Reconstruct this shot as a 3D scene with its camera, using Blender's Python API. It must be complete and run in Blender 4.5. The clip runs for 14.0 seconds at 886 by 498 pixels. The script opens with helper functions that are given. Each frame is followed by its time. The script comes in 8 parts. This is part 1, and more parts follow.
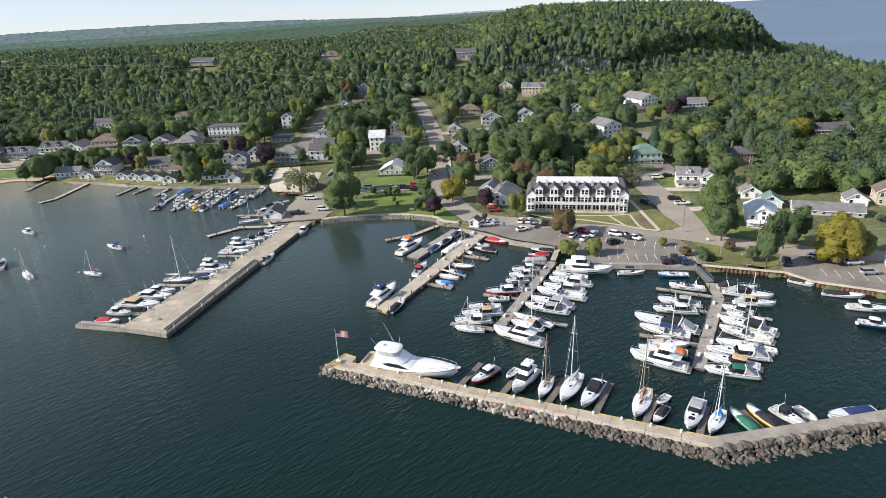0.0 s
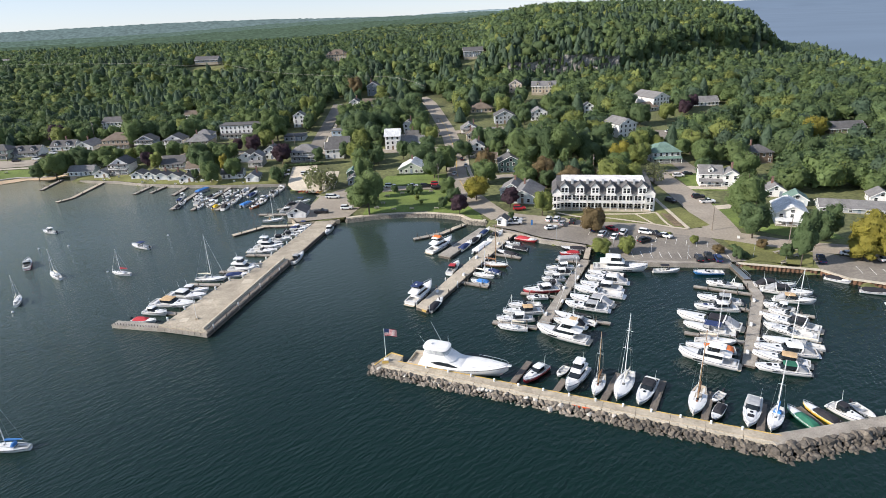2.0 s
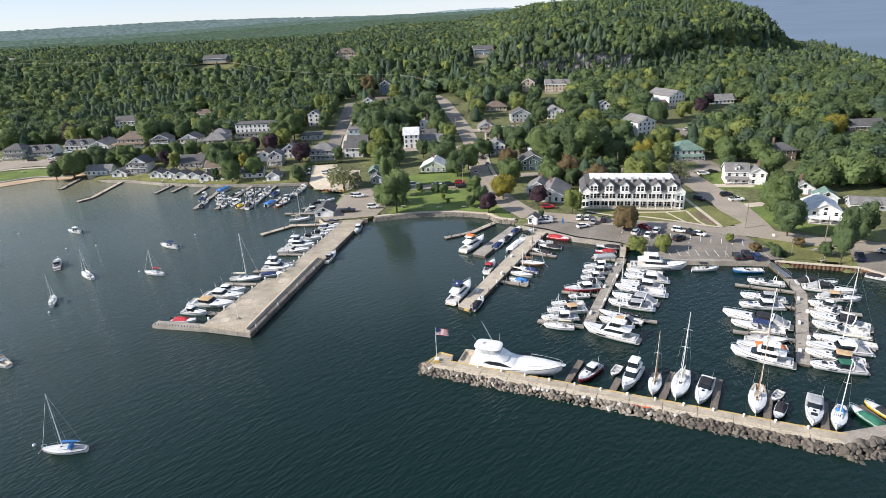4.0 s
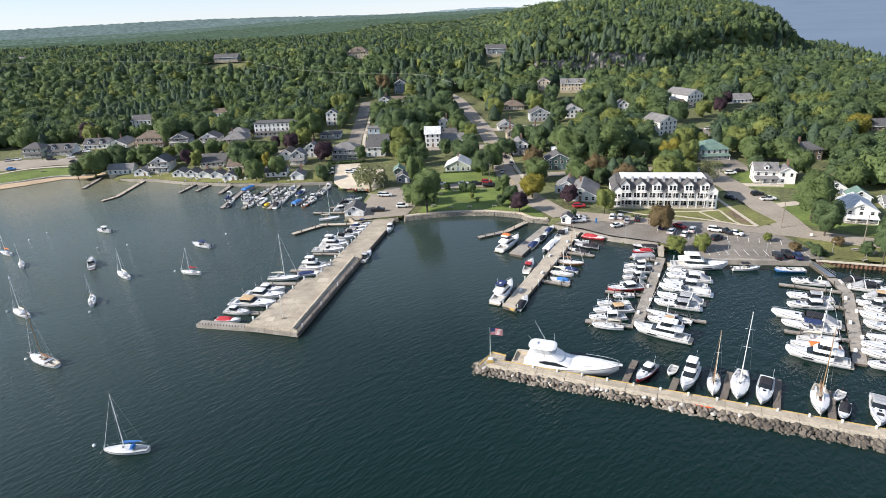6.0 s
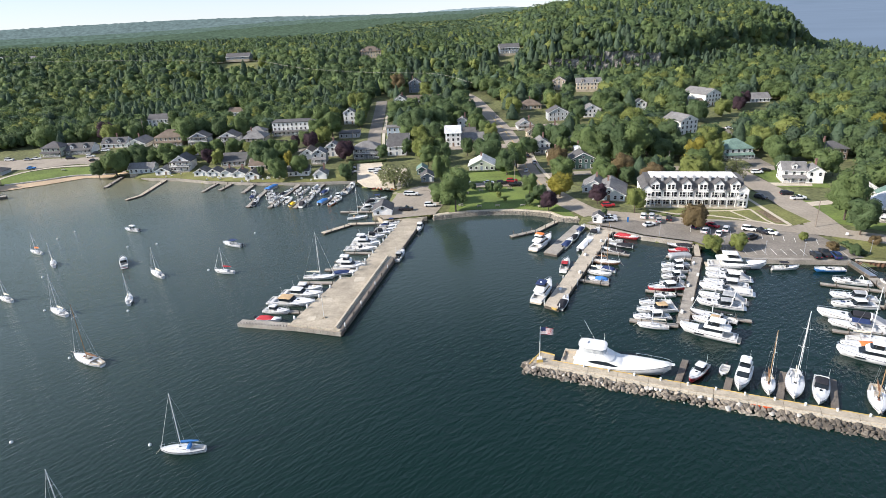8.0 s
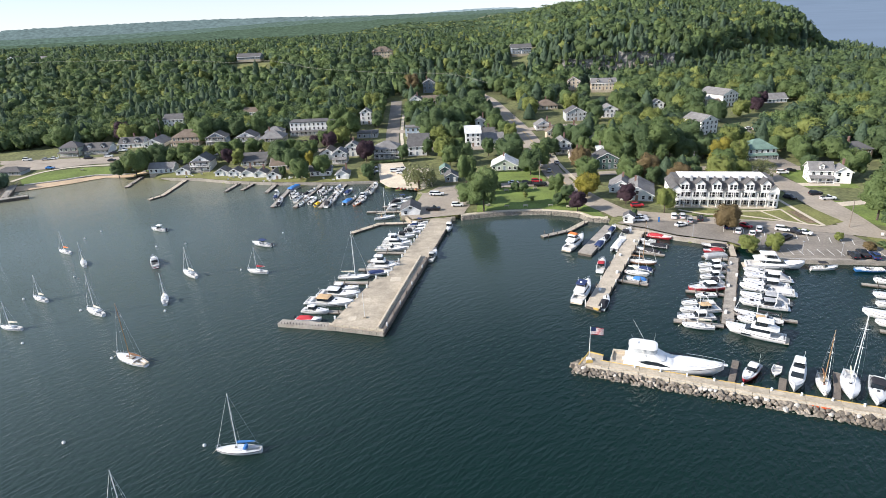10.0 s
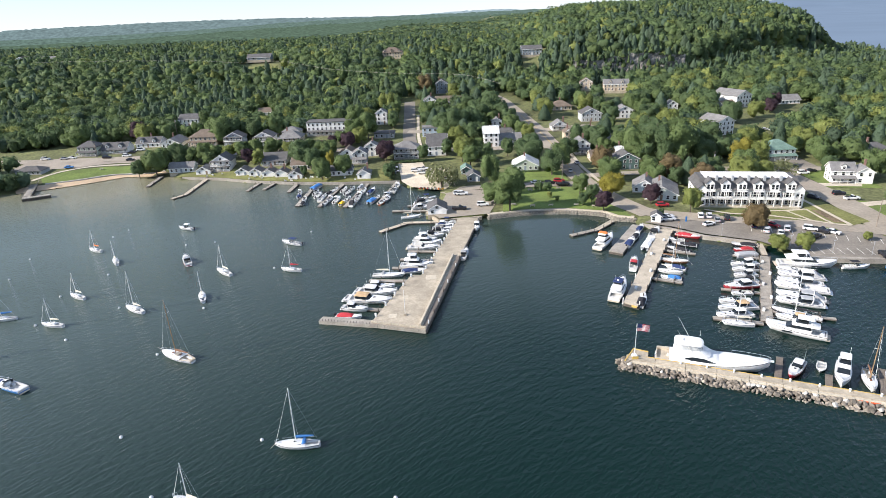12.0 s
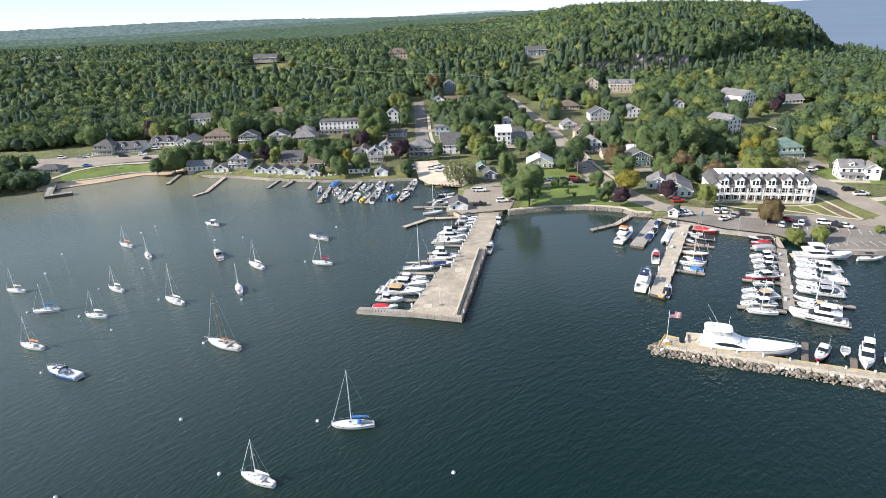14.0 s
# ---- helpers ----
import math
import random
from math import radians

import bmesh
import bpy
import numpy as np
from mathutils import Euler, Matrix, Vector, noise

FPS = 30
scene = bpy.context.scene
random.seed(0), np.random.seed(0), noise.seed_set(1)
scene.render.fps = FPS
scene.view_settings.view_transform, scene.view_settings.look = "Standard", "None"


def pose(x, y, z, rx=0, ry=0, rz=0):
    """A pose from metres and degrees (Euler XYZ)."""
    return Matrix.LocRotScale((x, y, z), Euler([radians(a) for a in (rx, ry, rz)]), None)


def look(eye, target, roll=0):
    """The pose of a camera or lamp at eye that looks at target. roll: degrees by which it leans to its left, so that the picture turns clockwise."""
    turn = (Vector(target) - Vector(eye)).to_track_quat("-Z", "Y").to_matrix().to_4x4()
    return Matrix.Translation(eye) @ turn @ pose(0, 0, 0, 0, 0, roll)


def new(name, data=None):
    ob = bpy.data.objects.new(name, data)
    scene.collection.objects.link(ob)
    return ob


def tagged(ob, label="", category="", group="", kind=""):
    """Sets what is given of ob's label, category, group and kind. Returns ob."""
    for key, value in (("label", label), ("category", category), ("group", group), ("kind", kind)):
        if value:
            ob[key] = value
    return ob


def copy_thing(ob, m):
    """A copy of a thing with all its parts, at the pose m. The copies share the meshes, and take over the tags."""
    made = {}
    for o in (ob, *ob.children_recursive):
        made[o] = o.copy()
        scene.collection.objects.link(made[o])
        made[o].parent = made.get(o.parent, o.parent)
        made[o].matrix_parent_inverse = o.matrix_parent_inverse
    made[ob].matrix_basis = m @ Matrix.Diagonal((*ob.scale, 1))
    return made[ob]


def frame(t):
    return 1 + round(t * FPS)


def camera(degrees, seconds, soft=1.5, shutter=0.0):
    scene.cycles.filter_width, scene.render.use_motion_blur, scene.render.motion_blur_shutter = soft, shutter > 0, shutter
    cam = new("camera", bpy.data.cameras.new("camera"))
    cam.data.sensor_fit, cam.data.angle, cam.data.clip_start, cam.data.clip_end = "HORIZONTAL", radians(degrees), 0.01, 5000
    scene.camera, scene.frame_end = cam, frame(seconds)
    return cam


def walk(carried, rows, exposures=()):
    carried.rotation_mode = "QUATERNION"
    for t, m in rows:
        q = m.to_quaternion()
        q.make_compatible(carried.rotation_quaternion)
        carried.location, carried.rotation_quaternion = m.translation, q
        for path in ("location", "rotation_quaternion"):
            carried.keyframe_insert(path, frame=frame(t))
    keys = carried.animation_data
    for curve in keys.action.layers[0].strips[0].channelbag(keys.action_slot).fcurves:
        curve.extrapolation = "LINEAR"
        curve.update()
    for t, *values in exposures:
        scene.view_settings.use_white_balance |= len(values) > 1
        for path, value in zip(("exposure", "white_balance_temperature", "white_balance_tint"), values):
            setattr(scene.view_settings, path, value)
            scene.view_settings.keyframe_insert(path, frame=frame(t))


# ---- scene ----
cam = camera(73.0, 14.0, soft=0.4)
PATH = [
    (0, (7.168, 1.151, 71.95), (7.122, 3.012, 71.22), -2.7),
    (0.5, (4.181, 1.283, 71.876), (4.14, 3.145, 71.146), -2.6),
    (1, (1.234, 1.277, 71.937), (1.196, 3.138, 71.206), -2.6),
    (1.5, (-1.782, 1.389, 72.079), (-1.814, 3.249, 71.346), -2.6),
    (2, (-4.665, 1.471, 72.076), (-4.691, 3.331, 71.343), -2.6),
    (2.5, (-7.569, 1.621, 72.143), (-7.589, 3.482, 71.409), -2.6),
    (3, (-10.457, 1.859, 72.173), (-10.475, 3.719, 71.438), -2.6),
    (5.5, (-25.183, 2.915, 72.4), (-25.2, 4.774, 71.661), -2.7),
    (6, (-28.088, 3.01, 72.494), (-28.103, 4.868, 71.755), -2.6),
    (6.5, (-30.733, 3.126, 72.564), (-30.75, 4.984, 71.824), -2.5),
    (7, (-33.236, 3.292, 72.547), (-33.255, 5.151, 71.808), -2.6),
    (7.5, (-35.851, 3.427, 72.576), (-35.871, 5.285, 71.836), -2.6),
    (8, (-38.513, 3.573, 72.566), (-38.531, 5.431, 71.826), -2.6),
    (10.5, (-51.69, 4.332, 72.432), (-51.708, 6.191, 71.695), -2.5),
    (11, (-54.393, 4.062, 72.499), (-54.411, 5.921, 71.762), -2.4),
    (11.5, (-56.974, 3.61, 72.529), (-56.99, 5.47, 71.794), -2.4),
    (12, (-59.617, 2.859, 72.569), (-59.629, 4.72, 71.835), -2.4),
    (12.5, (-62.309, 1.872, 72.538), (-62.317, 3.733, 71.806), -2.4),
    (13, (-64.939, 0.595, 72.523), (-64.943, 2.456, 71.793), -2.4),
    (13.5, (-67.447, -1.005, 72.6), (-67.445, 0.857, 71.87), -2.4),
    (14, (-69.928, -2.828, 72.755), (-69.922, -0.967, 72.024), -2.3),
]
walk(cam, [(t, look(eye, target, roll)) for t, eye, target, roll in PATH], exposures=((0, 0.73, 6420, 14), (7, 0.87, 6400, 14), (14, 1.01, 6350, 14)))

# ---- sky, sun ----
SUN_DIR = Vector((-0.83, -0.22, 0.50)).normalized()
world = bpy.data.worlds.new("sky")
scene.world = world
world.use_nodes = True
wn = world.node_tree
sky = wn.nodes.new("ShaderNodeTexSky")
sky.sky_type, sky.sun_disc = "NISHITA", False
sky.sun_elevation = math.asin(SUN_DIR.z)
sky.sun_rotation = math.atan2(SUN_DIR.x, SUN_DIR.y)
sky.altitude, sky.air_density, sky.dust_density, sky.ozone_density = 1500, 0.9, 0.1, 1.6
wn.nodes["Background"].inputs["Strength"].default_value = 0.15
haze = wn.nodes.new("ShaderNodeMix")
haze.data_type, haze.blend_type = "RGBA", "MULTIPLY"
haze.inputs["Factor"].default_value = 1.0
haze.inputs["B"].default_value = (1.20, 1.31, 1.47, 1)
pale = wn.nodes.new("ShaderNodeHueSaturation")
pale.inputs["Saturation"].default_value = 0.9
wn.links.new(sky.outputs[0], pale.inputs["Color"])
soft_sky = wn.nodes.new("ShaderNodeGamma")
soft_sky.inputs["Gamma"].default_value = 0.5
wn.links.new(pale.outputs[0], soft_sky.inputs["Color"])
wn.links.new(soft_sky.outputs[0], haze.inputs["A"])
wn.links.new(haze.outputs["Result"], wn.nodes["Background"].inputs["Color"])
sun = new("sun", bpy.data.lights.new("sun", "SUN"))
sun.data.energy, sun.data.angle, sun.data.color = 3.9, radians(0.6), (1.0, 0.935, 0.83)
sun.matrix_world = look((-200, 0, 200), Vector((-200, 0, 200)) - SUN_DIR)

# ---- materials ----
MATS = {}


def shade(name, color, rough=0.6, metal=0.0, grain=(), vary=0.15, bump=0.0, spec=0.5, attr="", island=0.0, glow_through=0.0, each=0.0):
    """A procedural surface: a base colour broken up at two scales of noise (grain: sizes in metres), with relief."""
    if name in MATS:
        return MATS[name]
    m = bpy.data.materials.new(name)
    m.use_nodes = True
    nt = m.node_tree
    b = nt.nodes["Principled BSDF"]
    b.inputs["Roughness"].default_value, b.inputs["Metallic"].default_value = rough, metal
    b.inputs["Specular IOR Level"].default_value = spec
    geo = nt.nodes.new("ShaderNodeNewGeometry")
    last = None
    if attr:
        a = nt.nodes.new("ShaderNodeAttribute")
        a.attribute_name = attr
        last = a.outputs["Color"]
    else:
        c = nt.nodes.new("ShaderNodeRGB")
        c.outputs[0].default_value = (*color, 1)
        last = c.outputs[0]
    tall = None
    for i, size in enumerate(grain):
        tex = nt.nodes.new("ShaderNodeTexNoise")
        tex.inputs["Scale"].default_value, tex.inputs["Detail"].default_value = 1.0 / size, 4
        nt.links.new(geo.outputs["Position"], tex.inputs["Vector"])
        ramp_node = nt.nodes.new("ShaderNodeMapRange")
        ramp_node.inputs[1].default_value, ramp_node.inputs[2].default_value = 0.3, 0.7
        ramp_node.inputs[3].default_value, ramp_node.inputs[4].default_value = 1 - vary, 1 + vary
        nt.links.new(tex.outputs["Fac"], ramp_node.inputs[0])
        mul = nt.nodes.new("ShaderNodeVectorMath")
        mul.operation = "SCALE"
        nt.links.new(last, mul.inputs[0])
        nt.links.new(ramp_node.outputs[0], mul.inputs["Scale"])
        last, tall = mul.outputs[0], tex.outputs["Fac"]
    if island:
        r2 = nt.nodes.new("ShaderNodeMapRange")
        r2.inputs[3].default_value, r2.inputs[4].default_value = 1 - island, 1 + island
        nt.links.new(geo.outputs["Random Per Island"], r2.inputs[0])
        mul = nt.nodes.new("ShaderNodeVectorMath")
        mul.operation = "SCALE"
        nt.links.new(last, mul.inputs[0])
        nt.links.new(r2.outputs[0], mul.inputs["Scale"])
        last = mul.outputs[0]
    if each:
        info, r3 = nt.nodes.new("ShaderNodeObjectInfo"), nt.nodes.new("ShaderNodeMapRange")
        r3.inputs[3].default_value, r3.inputs[4].default_value = 1 - each, 1 + each
        nt.links.new(info.outputs["Random"], r3.inputs[0])
        mul = nt.nodes.new("ShaderNodeVectorMath")
        mul.operation = "SCALE"
        nt.links.new(last, mul.inputs[0])
        nt.links.new(r3.outputs[0], mul.inputs["Scale"])
        last = mul.outputs[0]
    nt.links.new(last, b.inputs["Base Color"])
    if bump and tall:
        bp = nt.nodes.new("ShaderNodeBump")
        bp.inputs["Strength"].default_value, bp.inputs["Distance"].default_value = 0.6, bump
        nt.links.new(tall, bp.inputs["Height"])
        nt.links.new(bp.outputs[0], b.inputs["Normal"])
    if glow_through:
        tr = nt.nodes.new("ShaderNodeBsdfTranslucent")
        nt.links.new(last, tr.inputs["Color"])
        mx = nt.nodes.new("ShaderNodeMixShader")
        mx.inputs[0].default_value = glow_through
        nt.links.new(b.outputs[0], mx.inputs[1])
        nt.links.new(tr.outputs[0], mx.inputs[2])
        nt.links.new(mx.outputs[0], nt.nodes["Material Output"].inputs["Surface"])
    MATS[name] = m
    return m


COLOURS = {
    "w": (0.75, 0.75, 0.73), "red": (0.42, 0.03, 0.04), "tan": (0.52, 0.36, 0.20), "navy": (0.02, 0.04, 0.12),
    "blue": (0.05, 0.20, 0.50), "black": (0.02, 0.02, 0.025), "brown": (0.20, 0.10, 0.05), "orange": (0.75, 0.20, 0.05),
    "grey": (0.35, 0.36, 0.37), "green": (0.02, 0.13, 0.08), "yellow": (0.80, 0.50, 0.03), "teak": (0.33, 0.20, 0.10),
    "cream": (0.72, 0.66, 0.52), "deck_grey": (0.60, 0.59, 0.56), "pale": (0.66, 0.66, 0.64), "silver": (0.55, 0.56, 0.57),
}


def gel(c):
    return shade("gelcoat_" + c, COLOURS[c], 0.3, grain=(1.2, 0.15), vary=0.05)


def canvas(c):
    return shade("canvas_" + c, COLOURS[c], 0.85, grain=(0.8, 0.1), vary=0.16, bump=0.02)


def paint(c):
    return shade("paint_" + c, COLOURS[c], 0.25, grain=(0.6,), vary=0.05)


GLASS = shade("dark_glass", (0.015, 0.02, 0.024), 0.06, grain=(2.0,), vary=0.3, spec=0.4)
STEEL = shade("steel", (0.62, 0.63, 0.64), 0.3, 0.9, (0.4,), 0.1)
ALLOY = shade("mast_alloy", (0.74, 0.74, 0.72), 0.4, 0.0, (0.5,), 0.08)
RUBBER = shade("rubber", (0.02, 0.02, 0.02), 0.8, grain=(0.2,), vary=0.2)
CONCRETE = shade("concrete", (0.405, 0.350, 0.265), 0.9, grain=(9.0, 2.2, 0.4), vary=0.17, bump=0.02)
CONCRETE_PALE = shade("pale_concrete", (0.53, 0.47, 0.365), 0.9, grain=(3.0, 0.4), vary=0.14, bump=0.02)
PLANK = shade("weathered_plank", (0.325, 0.295, 0.25), 0.9, grain=(2.5, 0.25), vary=0.22, bump=0.02)
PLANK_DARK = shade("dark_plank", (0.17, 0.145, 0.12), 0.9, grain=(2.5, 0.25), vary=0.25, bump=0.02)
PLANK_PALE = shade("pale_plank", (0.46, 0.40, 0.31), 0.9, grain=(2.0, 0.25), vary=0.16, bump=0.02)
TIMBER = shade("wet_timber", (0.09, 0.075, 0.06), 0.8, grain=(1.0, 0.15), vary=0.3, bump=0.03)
STONE = shade("breakwater_stone", (0.190, 0.164, 0.132), 0.9, grain=(1.6, 0.3), vary=0.36, bump=0.10, island=0.3, each=0.4)
STONE_PALE = shade("limestone", (0.46, 0.435, 0.39), 0.9, grain=(1.4, 0.3), vary=0.2, bump=0.06)
YELLOW = shade("yellow_edge_paint", (0.56, 0.38, 0.10), 0.7, grain=(1.5, 0.2), vary=0.2)
ASPHALT = shade("asphalt", (0.222, 0.198, 0.165), 0.95, grain=(9.0, 0.6), vary=0.2, bump=0.01)
ROAD = shade("road_asphalt", (0.325, 0.282, 0.225), 0.95, grain=(14.0, 0.8), vary=0.13, bump=0.01)
GRAVEL = shade("pale_gravel", (0.55, 0.48, 0.37), 0.95, grain=(6.0, 0.5), vary=0.16, bump=0.03)
SAND = shade("beach_sand", (0.50, 0.37, 0.24), 0.95, grain=(7.0, 0.6), vary=0.14, bump=0.03)
LAWN = shade("mown_grass", (0.138, 0.190, 0.040), 0.95, grain=(9.0, 0.7), vary=0.24, bump=0.05)
LAWN_DRY = shade("dry_grass", (0.16, 0.165, 0.05), 0.95, grain=(7.0, 0.7), vary=0.26, bump=0.05)
GROUND = shade("wild_ground", (0.118, 0.128, 0.048), 0.95, grain=(18.0, 1.5), vary=0.4, bump=0.15)
CLIFF = shade("cliff_rock", (0.235, 0.220, 0.195), 0.95, grain=(4.0, 0.9), vary=0.5, bump=0.4)
WHITE_LINE = shade("road_paint", (0.72, 0.71, 0.66), 0.8, grain=(1.0,), vary=0.15)
BARK = shade("bark", (0.10, 0.078, 0.06), 0.95, grain=(0.8, 0.15), vary=0.3, bump=0.05)
LEAVES = shade("foliage", (0.06, 0.10, 0.03), 0.7, grain=(3.5, 0.8), vary=0.16, bump=0.4, spec=0.2, attr="tint", island=0.14, glow_through=0.38)


def water_material():
    m = bpy.data.materials.new("harbour_water")
    m.use_nodes = True
    nt = m.node_tree
    b = nt.nodes["Principled BSDF"]
    b.inputs["Roughness"].default_value, b.inputs["IOR"].default_value = 0.06, 1.33
    geo = nt.nodes.new("ShaderNodeNewGeometry")

    def noise_node(scale, stretch, turn, detail=3.0):
        mp = nt.nodes.new("ShaderNodeMapping")
        mp.vector_type = "TEXTURE"
        mp.inputs["Scale"].default_value = (1 / (scale * stretch), 1 / scale, 1 / scale)
        mp.inputs["Rotation"].default_value = (0, 0, turn)
        nt.links.new(geo.outputs["Position"], mp.inputs["Vector"])
        tex = nt.nodes.new("ShaderNodeTexNoise")
        tex.inputs["Scale"].default_value, tex.inputs["Detail"].default_value = 1.0, detail
        nt.links.new(mp.outputs[0], tex.inputs["Vector"])
        return tex.outputs["Fac"]

    ripple = noise_node(1.7, 0.45, radians(52), 3.5)
    swell = noise_node(0.75, 0.4, radians(38), 2.5)
    gust = noise_node(0.012, 0.5, radians(25), 4.0)
    # sandy shallows before the beach: distance to the beach's middle, broken by drifting bands
    sub = nt.nodes.new("ShaderNodeVectorMath")
    sub.operation = "SUBTRACT"
    sub.inputs[1].default_value = (-232, 305, 0)
    nt.links.new(geo.outputs["Position"], sub.inputs[0])
    squash = nt.nodes.new("ShaderNodeVectorMath")
    squash.operation = "MULTIPLY"
    squash.inputs[1].default_value = (0.55, 1.0, 0)
    nt.links.new(sub.outputs[0], squash.inputs[0])
    dist = nt.nodes.new("ShaderNodeVectorMath")
    dist.operation = "LENGTH"
    nt.links.new(squash.outputs[0], dist.inputs[0])
    drift = nt.nodes.new("ShaderNodeMath")
    drift.operation = "MULTIPLY_ADD"
    drift.inputs[1].default_value = 40
    nt.links.new(noise_node(0.04, 0.5, 0.4), drift.inputs[0])
    nt.links.new(dist.outputs["Value"], drift.inputs[2])
    near = nt.nodes.new("ShaderNodeMapRange")
    near.interpolation_type = "SMOOTHSTEP"
    near.inputs[1].default_value, near.inputs[2].default_value = 20, 105
    near.inputs[3].default_value, near.inputs[4].default_value = 1, 0
    nt.links.new(drift.outputs[0], near.inputs[0])
    # the bay grows shallower and siltier towards the western beach; sky sheen painted in
    away = nt.nodes.new("ShaderNodeVectorMath")
    away.operation = "DISTANCE"
    away.inputs[1].default_value = (-310, 262, 0)
    nt.links.new(geo.outputs["Position"], away.inputs[0])
    silt_and_sheen = nt.nodes.new("ShaderNodeMapRange")
    silt_and_sheen.interpolation_type = "SMOOTHSTEP"
    silt_and_sheen.inputs[1].default_value, silt_and_sheen.inputs[2].default_value = 60, 325
    silt_and_sheen.inputs[3].default_value, silt_and_sheen.inputs[4].default_value = 1, 0
    nt.links.new(away.outputs["Value"], silt_and_sheen.inputs[0])
    # the sheltered basin before the park: calmer and paler
    basin = nt.nodes.new("ShaderNodeVectorMath")
    basin.operation = "DISTANCE"
    basin.inputs[1].default_value = (-26, 192, 0)
    nt.links.new(geo.outputs["Position"], basin.inputs[0])
    calm = nt.nodes.new("ShaderNodeMapRange")
    calm.interpolation_type = "SMOOTHSTEP"
    calm.inputs[1].default_value, calm.inputs[2].default_value = 18, 75
    calm.inputs[3].default_value, calm.inputs[4].default_value = 1, 0
    nt.links.new(basin.outputs["Value"], calm.inputs[0])
    pale_water = nt.nodes.new("ShaderNodeMath")
    pale_water.operation = "MULTIPLY_ADD"
    pale_water.use_clamp = True
    pale_water.inputs[1].default_value = 0.22
    nt.links.new(calm.outputs[0], pale_water.inputs[0])
    nt.links.new(silt_and_sheen.outputs[0], pale_water.inputs[2])
    deep = nt.nodes.new("ShaderNodeMix")
    deep.data_type = "RGBA"
    deep.inputs["A"].default_value, deep.inputs["B"].default_value = (0.003, 0.0165, 0.0128, 1), (0.115, 0.150, 0.132, 1)
    nt.links.new(pale_water.outputs[0], deep.inputs["Factor"])
    mix = nt.nodes.new("ShaderNodeMix")
    mix.data_type = "RGBA"
    mix.inputs["B"].default_value = (0.26, 0.24, 0.15, 1)
    nt.links.new(deep.outputs["Result"], mix.inputs["A"])
    nt.links.new(near.outputs[0], mix.inputs["Factor"])
    nt.links.new(mix.outputs["Result"], b.inputs["Base Color"])
    add = nt.nodes.new("ShaderNodeMath")
    add.operation = "MULTIPLY_ADD"
    add.inputs[1].default_value = 1.1
    nt.links.new(swell, add.inputs[0])
    nt.links.new(ripple, add.inputs[2])
    power = nt.nodes.new("ShaderNodeMapRange")
    power.inputs[1].default_value, power.inputs[2].default_value = 0.35, 0.65
    power.inputs[3].default_value, power.inputs[4].default_value = 0.34, 0.62
    nt.links.new(gust, power.inputs[0])
    bp = nt.nodes.new("ShaderNodeBump")
    bp.inputs["Distance"].default_value = 0.5
    still = nt.nodes.new("ShaderNodeMapRange")
    still.inputs[3].default_value, still.inputs[4].default_value = 1.0, 0.3
    nt.links.new(calm.outputs[0], still.inputs[0])
    force = nt.nodes.new("ShaderNodeMath")
    force.operation = "MULTIPLY"
    nt.links.new(power.outputs[0], force.inputs[0])
    nt.links.new(still.outputs[0], force.inputs[1])
    nt.links.new(force.outputs[0], bp.inputs["Strength"])
    nt.links.new(add.outputs[0], bp.inputs["Height"])
    nt.links.new(bp.outputs[0], b.inputs["Normal"])
    return m

# ---- mesh helpers ----
def mesh_of(name, verts, faces, material, smooth_faces=False):
    me = bpy.data.meshes.new(name)
    me.from_pydata([tuple(v) for v in verts], [], faces)
    me.materials.append(material)
    if smooth_faces:
        me.polygons.foreach_set("use_smooth", [True] * len(me.polygons))
    me.update()
    return me


